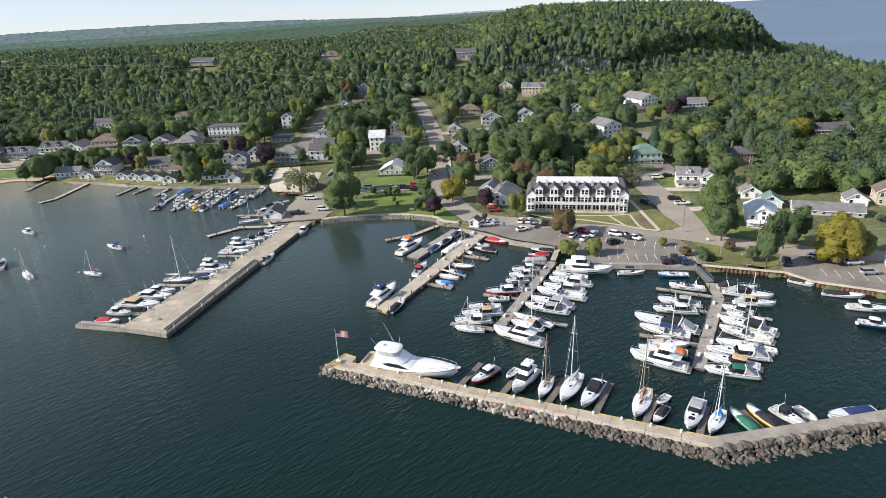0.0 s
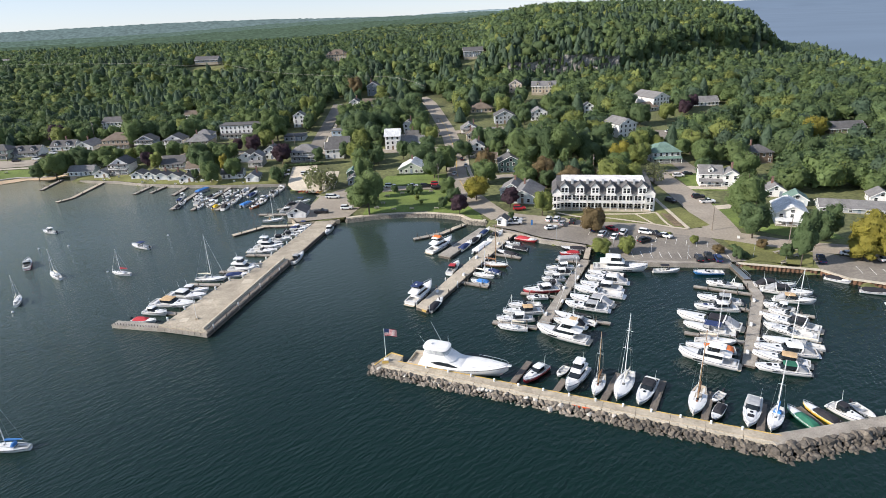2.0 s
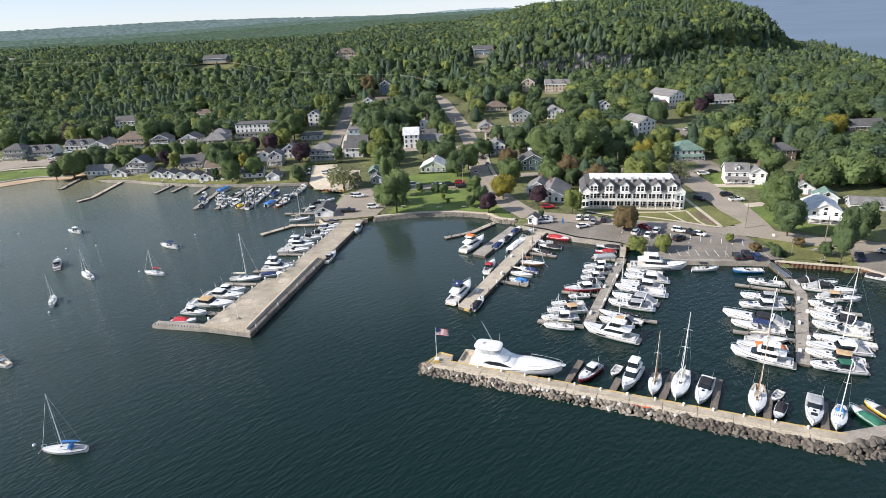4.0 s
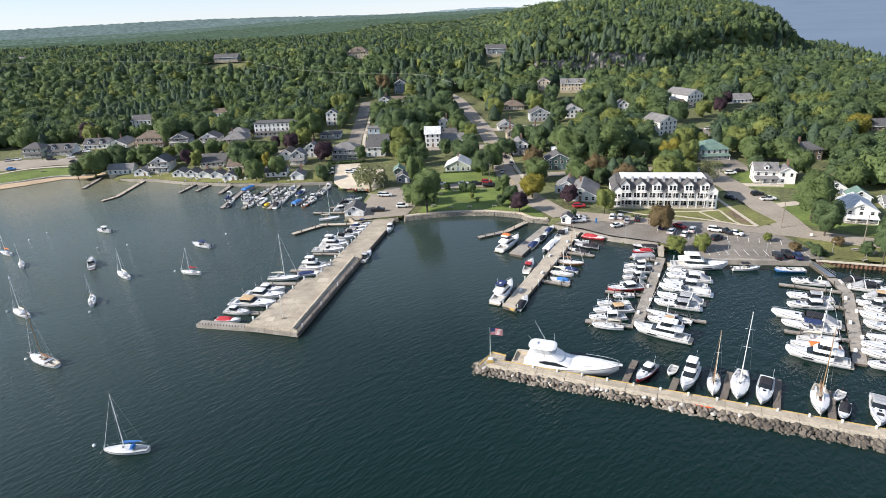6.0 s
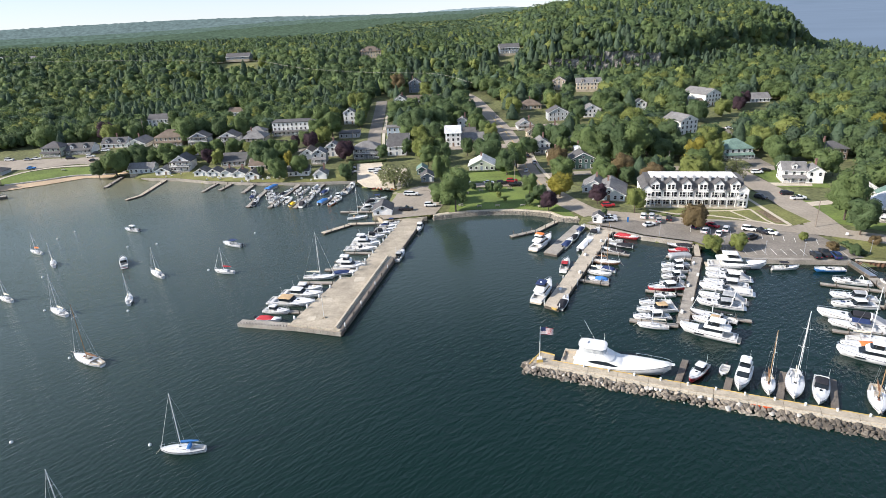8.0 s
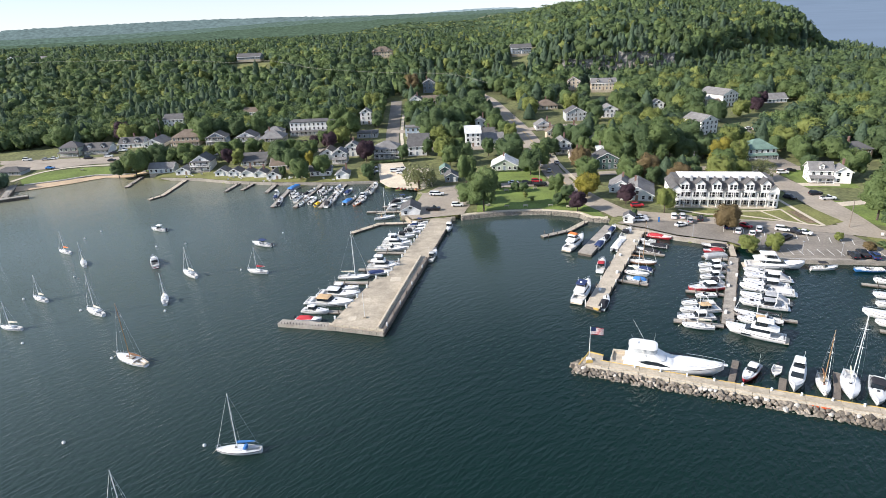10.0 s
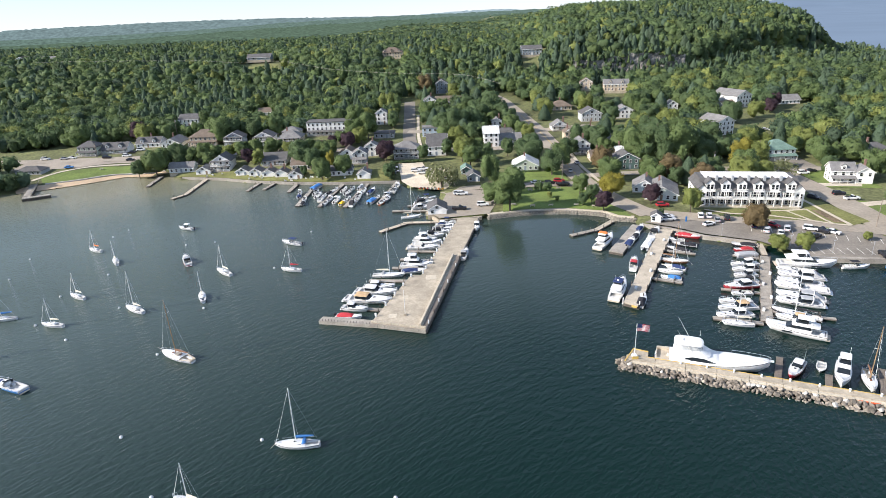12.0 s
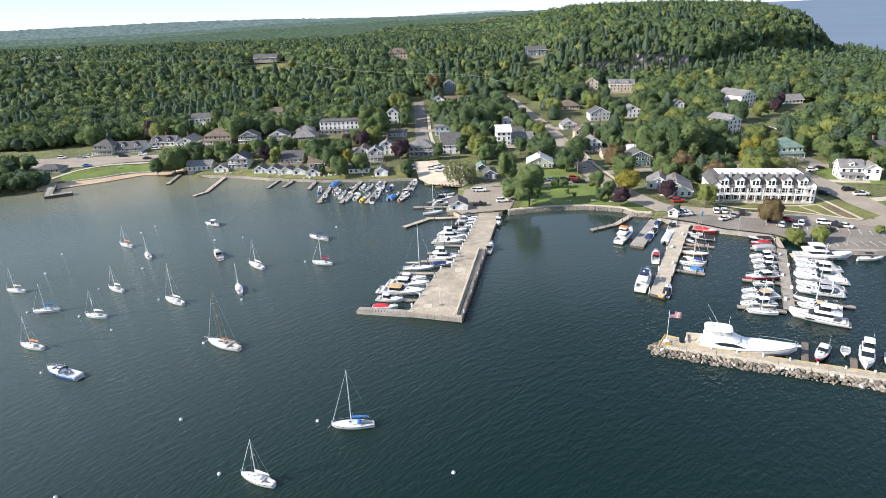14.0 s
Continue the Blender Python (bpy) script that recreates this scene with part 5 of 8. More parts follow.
    if L > 7:
        part("lifeline", Shape().path([(0.36 * L, -0.28 * B, h0 + 0.75), (0.05 * L, -0.48 * B, h0 + 0.65), (-0.45 * L, -0.3 * B, h0 + 0.65)], 0.018).path([(0.36 * L, 0.28 * B, h0 + 0.75), (0.05 * L, 0.48 * B, h0 + 0.65), (-0.45 * L, 0.3 * B, h0 + 0.65)], 0.018), STEEL, th)
        part("mooring_line", Shape().path([(0.49 * L, 0, h1 - 0.1), (0.62 * L, 0.1, 0.05)], 0.03), canvas("cream"), th)
    if col == "wood":
        part("companion_hatch", Shape().stack([(h0 + 0.44, -0.13 * L, -0.06 * L, 0.1 * B), (h0 + 0.6, -0.13 * L, -0.06 * L, 0.09 * B)], 0.05).stack([(h0 + 0.44, 0.1 * L, 0.15 * L, 0.07 * B), (h0 + 0.58, 0.1 * L, 0.15 * L, 0.06 * B)], 0.05), shade("mahogany", (0.19, 0.075, 0.035), 0.4, grain=(0.8, 0.1), vary=0.25), th, "varnished mahogany hatch")
        part("bowsprit", Shape().tube((0.42 * L, 0, h1 - 0.05), (0.64 * L, 0, h1 + 0.25), 0.09, 0.06, 6), PLANK, th)
        part("deckhouse", Shape().stack([(h0 + 0.3, -0.12 * L, 0.02 * L, 0.2 * B), (h0 + 0.75, -0.11 * L, 0.0, 0.18 * B)], 0.1), PLANK, th, "varnished teak deckhouse")
    bow_rail(th, rows, 0.5, 6)
    return th


def pontoon(L, col):
    B = 2.6
    th = thing("pontoon_boat", "pontoon boat under a %s canvas cover" % COLNAME[col], "boat")
    for s in (-0.85, 0.85):
        part("float", Shape().loft([[(x, s + r * math.cos(a), 0.15 + r * math.sin(a)) for a in [k * math.pi / 4 for k in range(8)]] for x, r in ((-L / 2, 0.32), (0.4 * L, 0.34), (0.5 * L, 0.06))], True), STEEL, th, "", True)
    part("deck", Shape().stack([(0.5, -0.48 * L, 0.46 * L, B / 2), (0.62, -0.48 * L, 0.46 * L, B / 2)], 0.1), gel("grey"), th)
    part("fence", Shape().stack([(0.63, -0.46 * L, 0.44 * L, B / 2 - 0.05), (1.25, -0.46 * L, 0.44 * L, B / 2 - 0.05)], 0.15), gel("grey"), th)
    part("cover", Shape().stack([(1.1, -0.48 * L, 0.46 * L, B / 2), (1.4, -0.45 * L, 0.43 * L, B / 2 - 0.15), (1.75, -0.3 * L, 0.3 * L, 0.25)], 0.2), canvas(col), th)
    outboard(th, -0.48 * L, 0, 0.6)
    return th


def dinghy(L, col):
    th = thing("dinghy", "%s tender at the dock" % COLNAME[col], "boat")
    rows = make_hull(th, L, 0.42 * L, 0.5, 0.75, MOTOR, col, 0.7, 0.2)
    outboard(th, -0.5 * L, 0, 0.5)
    part("thwart", Shape().box(-0.1 * L, 0.02 * L, -0.16 * L, 0.16 * L, 0.38, 0.44).box(-0.36 * L, -0.25 * L, -0.16 * L, 0.16 * L, 0.38, 0.44), gel("grey"), th)
    return th


def tour_boat(L):
    th = flybridge(L, "w")
    tagged(th, label="white tour boat with orange life raft on its roof", category="boat")
    part("life_raft", Shape().stack([(4.58, -0.2 * L, -0.06 * L, 0.12 * L), (4.85, -0.19 * L, -0.07 * L, 0.1 * L)], 0.3), canvas("orange"), th, "orange life raft")
    return th


def moor(rows, longest=99.0):
    """Boats from stern to bow; a berth longer than given holds two boats, one behind the other."""
    berths = []
    for x0, y0, x1, y1, kind, col in rows:
        if math.hypot(x1 - x0, y1 - y0) > longest:
            xm, ym = (x0 + x1) / 2, (y0 + y1) / 2
            berths += [(x0, y0, xm - 0.04 * (x1 - x0), ym - 0.04 * (y1 - y0), kind, col), (xm + 0.04 * (x1 - x0), ym + 0.04 * (y1 - y0), x1, y1, "run", "w")]
        else:
            berths.append((x0, y0, x1, y1, kind, col))
    for x0, y0, x1, y1, kind, col in berths:
        L = math.hypot(x1 - x0, y1 - y0)
        m = pose((x0 + x1) / 2, (y0 + y1) / 2, 0, BOAT.uniform(-1.2, 1.2), 0, math.degrees(math.atan2(y1 - y0, x1 - x0)))
        if kind == "run":
            th = runabout(max(L, 5.2), col)
        elif kind == "cru":
            th = cruiser(max(L, 6.5), col)
        elif kind in ("fly", "yacht", "traw"):
            th = flybridge(max(L, 10), col)
        elif kind == "sport":
            th = sportfisher(L)
        elif kind == "sail":
            th = sailboat(max(L, 6), col)
        elif kind == "pon":
            th = pontoon(max(L, 6), col)
        elif kind == "tour":
            th = tour_boat(L)
        else:
            th = dinghy(max(L, 3), col)
        th.matrix_basis = m
        th["group"] = "boats"


moor([
    (-88.9, 141.3, -82.0, 139.8, "run", "red"),
    (-88.0, 145.9, -80.8, 143.8, "cru", "w"),
    (-87.9, 151.3, -74.8, 148.1, "cru", "tan"),
    (-85.6, 155.8, -73.7, 153.3, "cru", "w"),
    (-83.7, 158.3, -74.6, 157.5, "cru", "w"),
    (-81.9, 166.5, -72.3, 165.5, "sail", "w"),
    (-73.6, 168.2, -65.8, 168.5, "run", "navy"),
    (-72.3, 172.7, -65.5, 171.9, "fly", "w"),
    (-72.5, 175.5, -66.1, 175.3, "run", "w"),
    (-72.5, 188.1, -62.2, 186.6, "cru", "w"),
    (-70.1, 191.2, -62.0, 190.3, "fly", "w"),
    (-70.7, 195.6, -62.6, 193.9, "cru", "w"),
    (-67.7, 198.9, -60.3, 198.2, "cru", "black"),
    (-64.6, 202.5, -58.5, 201.8, "cru", "w"),
    (-64.4, 206.6, -56.9, 205.5, "run", "w"),
    (-63.3, 209.4, -56.5, 208.5, "cru", "w"),
])
moor([
    (-61.5, 213.3, -56.0, 211.9, "run", "w"),
    (-48.2, 208.8, -48.8, 201.9, "cru", "w"),
    (-54.9, 176.1, -53.1, 183.9, "cru", "w"),
])
moor([
    (-16.2, 144.1, -10.6, 155.0, "fly", "navy"),
    (-5.5, 162.8, -2.5, 171.0, "cru", "red"),
    (-11.0, 139.5, -7.5, 146.5, "run", "black"),
    (5.9, 155.4, 0.7, 157.4, "run", "blue"),
    (1.8, 162.5, 7.6, 158.8, "sail", "w"),
    (9.6, 161.8, 4.7, 165.1, "run", "navy"),
    (4.7, 170.3, 12.3, 166.5, "sail", "brown"),
    (16.0, 175.1, 10.1, 179.1, "run", "black"),
    (19.9, 179.5, 12.8, 182.3, "run", "black"),
    (17.7, 184.8, 13.5, 186.3, "run", "w"),
    (17.5, 191.2, 23.8, 186.2, "run", "red"),
    (-11.6, 180.3, -4.3, 190.3, "tour", "tan"),
    (-1.9, 181.3, 2.4, 188.5, "run", "navy"),
    (2.1, 187.5, 5.7, 193.6, "run", "black"),
    (5.7, 194.7, 9.3, 200.6, "run", "navy"),
    (2.9, 178.4, 7.9, 186.9, "pon", "w"),
])
moor([
    (8.5, 188.9, 13.4, 196.6, "cru", "w"),
])
moor([
    (38.2, 177.7, 30.6, 179.4, "run", "black"),
    (35.8, 175.0, 29.3, 174.8, "run", "red"),
    (34.6, 170.6, 27.7, 170.3, "pon", "grey"),
    (31.4, 163.9, 23.2, 163.4, "cru", "w"),
    (30.0, 159.9, 22.0, 159.9, "cru", "w"),
    (27.3, 156.2, 20.7, 156.0, "cru", "w"),
    (25.6, 151.9, 18.7, 151.7, "cru", "w"),
    (24.5, 149.8, 14.6, 148.8, "cru", "redhull"),
    (20.6, 145.2, 15.0, 145.0, "run", "w"),
    (18.1, 140.5, 9.7, 140.5, "cru", "w"),
    (17.9, 137.3, 7.9, 136.8, "cru", "tan"),
    (15.0, 133.3, 6.0, 133.4, "cru", "w"),
    (13.0, 128.3, 6.0, 130.2, "sail", "w"),
    (37.1, 163.8, 51.8, 159.9, "yacht", "w"),
    (53.2, 159.4, 60.6, 158.7, "run", "w"),
    (72.1, 156.5, 63.8, 156.9, "run", "bluehull"),
])
moor([
    (44.0, 156.7, 34.6, 159.9, "run", "w"),
    (43.8, 152.1, 33.0, 156.1, "cru", "w"),
    (41.1, 147.7, 30.8, 152.1, "cru", "w"),
    (40.3, 143.9, 28.6, 149.4, "cru", "w"),
    (36.4, 139.0, 26.4, 144.4, "cru", "grey"),
    (34.5, 136.4, 24.4, 140.6, "cru", "w"),
    (29.6, 129.1, 20.7, 135.6, "sail", "black"),
    (27.0, 128.2, 19.9, 132.1, "cru", "tan"),
    (26.0, 121.4, 15.3, 127.9, "traw", "w"),
])
moor([
    (73.0, 146.7, 64.4, 149.6, "cru", "w"),
    (68.3, 137.5, 58.7, 141.4, "cru", "w"),
    (66.0, 134.2, 55.9, 136.2, "cru", "w"),
    (62.5, 124.8, 50.2, 132.5, "cru", "black"),
    (60.1, 122.4, 50.0, 127.6, "run", "w"),
    (50.0, 120.5, 58.3, 118.2, "sail", "w"),
    (56.8, 115.2, 46.9, 118.0, "run", "orange"),
    (54.6, 109.1, 44.3, 115.3, "yacht", "w"),
])
moor([
    (76.4, 147.5, 86.2, 145.3, "cru", "black"),
    (77.5, 145.0, 87.6, 139.8, "cru", "w"),
    (77.5, 139.0, 86.3, 136.0, "cru", "tan"),
    (78.9, 132.1, 73.1, 136.1, "cru", "w"),
    (79.4, 127.7, 72.6, 132.5, "cru", "w"),
    (79.5, 122.3, 69.7, 129.8, "cru", "black"),
    (76.9, 118.7, 67.9, 125.5, "cru", "w"),
    (75.9, 114.7, 64.7, 119.5, "sail", "w"),
    (73.0, 112.6, 61.2, 116.1, "cru", "w"),
    (69.2, 108.4, 59.6, 113.6, "cru", "tan"),
    (67.6, 105.8, 57.8, 108.7, "cru", "green"),
])
moor([
    (97.2, 150.8, 101.6, 146.4, "run", "black"),
    (101.4, 142.3, 109.9, 138.6, "run", "black"),
    (102.9, 134.1, 111.2, 131.1, "cru", "w"),
    (100.4, 126.2, 107.7, 122.2, "cru", "navyhull"),
])
moor([
    (-14.3, 117.0, 6.4, 108.9, "sport", "w"),
    (14.9, 111.9, 9.2, 105.9, "cru", "redhull"),
    (19.2, 111.7, 16.6, 108.0, "ding", "w"),
    (22.4, 109.7, 17.8, 102.9, "fly", "w"),
    (25.9, 108.0, 22.4, 100.5, "sail", "wood"),
    (32.0, 108.7, 26.4, 99.0, "sail", "w"),
    (35.6, 105.6, 30.0, 96.9, "cru", "black"),
    (44.3, 102.6, 39.1, 93.5, "sail", "wood"),
    (47.6, 100.5, 44.5, 97.5, "ding", "grey"),
    (45.9, 96.6, 42.0, 91.6, "run", "black"),
    (52.8, 98.2, 47.3, 89.4, "cru", "w"),
    (55.9, 95.0, 50.8, 88.3, "sail", "blue"),
    (59.3, 88.4, 57.1, 94.8, "run", "green"),
    (63.6, 89.5, 60.6, 95.8, "run", "yellowhull"),
    (65.4, 95.0, 67.9, 89.7, "cru", "w"),
    (69.8, 95.7, 71.0, 90.9, "ding", "w"),
])
moor([
    (83.2, 93.6, 73.4, 91.9, "run", "navy"),
])
moor([
    (-84.1, 91.5, -92.1, 91.3, "sail", "blue"),
    (-99.5, 76.5, -105.7, 79.2, "sail", "w"),
    (-118.8, 121.8, -127.6, 126.2, "sail", "wood"),
    (-151.7, 112.3, -160.6, 115.9, "cru", "bluehull"),
    (-168.0, 126.0, -174.6, 128.1, "sail", "orange"),
    (-176.3, 147.4, -182.8, 146.3, "sail", "blue"),
    (-160.4, 141.7, -166.6, 142.9, "sail", "w"),
    (-142.1, 147.7, -148.5, 151.5, "sail", "w"),
    (-164.1, 158.2, -168.9, 160.6, "sail", "w"),
    (-194.7, 160.8, -199.9, 161.7, "sail", "w"),
    (-127.7, 152.8, -130.4, 158.8, "sail", "w"),
    (-125.9, 171.0, -131.6, 175.7, "sail", "w"),
    (-142.4, 180.2, -146.4, 187.7, "cru", "redhull"),
    (-104.6, 172.4, -111.1, 174.0, "sail", "red"),
    (-109.3, 195.4, -116.7, 198.6, "run", "w"),
    (-179.3, 196.3, -183.8, 198.4, "sail", "orange"),
])
moor([
    (-166.9, 183.4, -170.4, 188.3, "sail", "w"),
    (-154.4, 216.2, -160.8, 218.4, "run", "w"),
])
moor([
    (-122.7, 252.5, -123.8, 261.8, "run", "navy"),
    (-118.9, 241.7, -119.8, 252.9, "run", "black"),
    (-112.4, 246.6, -111.5, 256.2, "cru", "w"),
    (-109.8, 240.4, -107.8, 251.2, "run", "w"),
    (-119.4, 264.9, -116.8, 272.4, "pon", "blue"),
    (-102.8, 239.5, -100.1, 250.9, "run", "yellow"),
    (-98.1, 237.2, -95.9, 251.2, "cru", "w"),
    (-96.8, 249.6, -94.8, 263.1, "run", "w"),
    (-90.8, 241.0, -87.6, 250.0, "pon", "blue"),
    (-86.4, 238.8, -82.9, 247.5, "run", "orangehull"),
    (-85.1, 247.9, -81.8, 260.1, "cru", "w"),
    (-82.1, 254.6, -80.2, 268.7, "cru", "w"),
    (-110.7, 256.1, -108.0, 265.1, "run", "black"),
    (-103.0, 255.0, -100.2, 265.9, "run", "w"),
    (-105.9, 243.0, -104.5, 250.5, "run", "w"),
    (-115.2, 251.5, -114.0, 258.5, "run", "w"),
    (-92.6, 255.0, -90.8, 262.5, "run", "navy"),
    (-117.0, 257.0, -116.0, 263.0, "run", "w"),
    (-105.0, 259.0, -103.8, 266.0, "run", "w"),
    (-97.9, 262.5, -97.0, 269.5, "run", "grey"),
], 8.8)
moor([
    (-76.4, 219.6, -68.7, 220.9, "sail", "w"),
    (-72.6, 230.5, -64.7, 231.7, "cru", "w"),
])
moor([
    (-72.1, 237.6, -63.8, 238.8, "cru", "w"),
    (-70.4, 244.0, -63.1, 244.7, "run", "w"),
])

# mooring buoys
BUOY = Shape()
BUOY.loft([[(r * math.cos(a), r * math.sin(a), z) for a in [k * math.pi / 5 for k in range(10)]] for r, z in ((0.05, -0.25), (0.28, -0.12), (0.36, 0.1), (0.3, 0.32), (0.1, 0.45))], True)
BUOY_ME = BUOY.mesh("float", gel("w"), True)
BUOYS = [(-122.7, 95.9), (-69.4, 78.0), (-109.9, 80.1), (-95.3, 93.6), (-128.9, 125.9), (-162.0, 115.3), (-155.7, 134.7), (-196.9, 175.0), (-201.2, 192.0), (-185.1, 147.0), (-168.7, 143.2), (-172.4, 160.8), (-166.2, 175.9), (-150.8, 151.9), (-141.5, 201.8), (-126.5, 149.6), (-182.7, 211.6), (-151.1, 200.0), (-113.9, 176.0), (-108.7, 208.9), (-180.6, 219.1), (-135.9, 76.1)]
for x, y in BUOYS:
    b = thing("mooring_buoy", "white round mooring buoy floating on the water", "buoy", pose(x, y, 0), "mooring buoys")
    part("float", BUOY_ME, None, b)
    part("ring", Shape().tube((0, 0, 0.4), (0, 0, 0.62), 0.05, 0.05, 5), STEEL, b)

# ---- houses ----
TOWN = random.Random(11)
WALLS = {"white": (0.80, 0.79, 0.76), "grey": (0.40, 0.42, 0.43), "blue": (0.42, 0.50, 0.58), "tan": (0.52, 0.43, 0.32), "green": (0.10, 0.17, 0.15), "slate": (0.22, 0.26, 0.30), "brown": (0.24, 0.17, 0.12), "pale": (0.60, 0.64, 0.64), "red": (0.40, 0.09, 0.07), "sage": (0.42, 0.46, 0.38)}
ROOFS = {"dark": (0.105, 0.102, 0.10), "grey": (0.19, 0.185, 0.178), "brown": (0.16, 0.125, 0.095), "red": (0.30, 0.10, 0.07), "light": (0.62, 0.63, 0.62), "green": (0.14, 0.22, 0.18), "tan": (0.34, 0.28, 0.22)}


def siding(c):
    return shade("siding_" + c, WALLS[c], 0.75, grain=(2.5, 0.25), vary=0.09, bump=0.01)


def shingle(c):
    return shade("shingle_" + c, ROOFS[c], 0.9, grain=(2.2, 0.3), vary=0.2, bump=0.03)


FRAME_ME = {}


def window_meshes(w, h):
    key = (round(w, 1), round(h, 1))
    if key not in FRAME_ME:
        f = Shape()
        for x0, x1, z0, z1 in ((-w / 2 - 0.12, -w / 2, -0.1, h + 0.12), (w / 2, w / 2 + 0.12, -0.1, h + 0.12), (-w / 2, w / 2, h, h + 0.12), (-w / 2, w / 2, -0.12, 0), (-w / 2, w / 2, h / 2 - 0.03, h / 2 + 0.03)):
            f.box(x0, x1, -0.1, 0.02, z0, z1)
        FRAME_ME[key] = f.mesh("window", siding("white")), Shape().box(-w / 2, w / 2, -0.05, -0.01, 0, h).mesh("pane", GLASS)
    return FRAME_ME[key]


def window(parent, x, y, z, turn, w=1.0, h=1.35):
    f, p = window_meshes(w, h)
    ob = part("window", f, None, parent)
    ob.matrix_basis = pose(x, y, z, 0, 0, turn)
    part("pane", p, None, ob)


def gable_roof(parent, x0, x1, y0, y1, z, rise, along_x, mat, over=0.45, wall=None, name="roof", trim=None):
    """Two sloping slabs, the gable walls under them and the white boards along their edges."""
    s, g, t, edge = Shape(), Shape(), 0.18, Shape()
    if along_x:
        c = (y0 + y1) / 2
        k = rise / (c - y0)
        for sgn, e in ((-1, y0 - over), (1, y1 + over)):
            ze = z - over * k
            s.loft([[(x, c, z + rise), (x, e, ze), (x, e, ze + t), (x, c, z + rise + t)] for x in (x0 - over, x1 + over)], True)
            for a, b in ((x0 - over - 0.06, x0 - over - 0.003), (x1 + over + 0.003, x1 + over + 0.06)):
                edge.loft([[(x, c, z + rise - 0.16), (x, e, ze - 0.16), (x, e, ze + t - 0.03), (x, c, z + rise + t - 0.03)] for x in (a, b)], True)
        edge.box(x0 - over, x1 + over, y0 - over - 0.07, y0 - over - 0.003, z - over * k - 0.14, z - over * k + t - 0.02)
        for x in (x0, x1):
            g.add([(x, y0, z), (x, y1, z), (x, c, z + rise - 0.02)], [(0, 1, 2)])
    else:
        c = (x0 + x1) / 2
        k = rise / (c - x0)
        for e in (x0 - over, x1 + over):
            ze = z - over * k
            s.loft([[(c, y, z + rise), (e, y, ze), (e, y, ze + t), (c, y, z + rise + t)] for y in (y0 - over, y1 + over)], True)
            a, b = y0 - over - 0.07, y0 - over - 0.003
            edge.loft([[(c, y, z + rise - 0.18), (e, y, ze - 0.18), (e, y, ze + t - 0.03), (c, y, z + rise + t - 0.03)] for y in (a, b)], True)
        for y in (y0, y1):
            g.add([(x0, y, z), (x1, y, z), (c, y, z + rise - 0.02)], [(0, 1, 2)])
    part(name, s, mat, parent)
    if trim:
        part("bargeboard", edge, trim, parent)
    if wall:
        wall.add(g.v, g.f)


def hip_roof(parent, x0, x1, y0, y1, z, rise, mat, over=0.5):
    """Four slopes that meet in a short ridge."""
    cy, t = (y0 + y1) / 2, 0.18
    k = min(0.5 * (y1 - y0), 0.42 * (x1 - x0))
    eave = [(x0 - over, y0 - over), (x1 + over, y0 - over), (x1 + over, y1 + over), (x0 - over, y1 + over)]
    v = [(*p, z - 0.2) for p in eave] + [(*p, z) for p in eave] + [(x0 + k, cy, z + rise), (x1 - k, cy, z + rise)]
    part("roof", Shape().add(v, [(0, 3, 2, 1), (0, 1, 5, 4), (1, 2, 6, 5), (2, 3, 7, 6), (3, 0, 4, 7), (4, 5, 9, 8), (5, 6, 9), (6, 7, 8, 9), (7, 4, 8)]), mat, parent)


HOUSE_AT = []
STOREY = 2.45


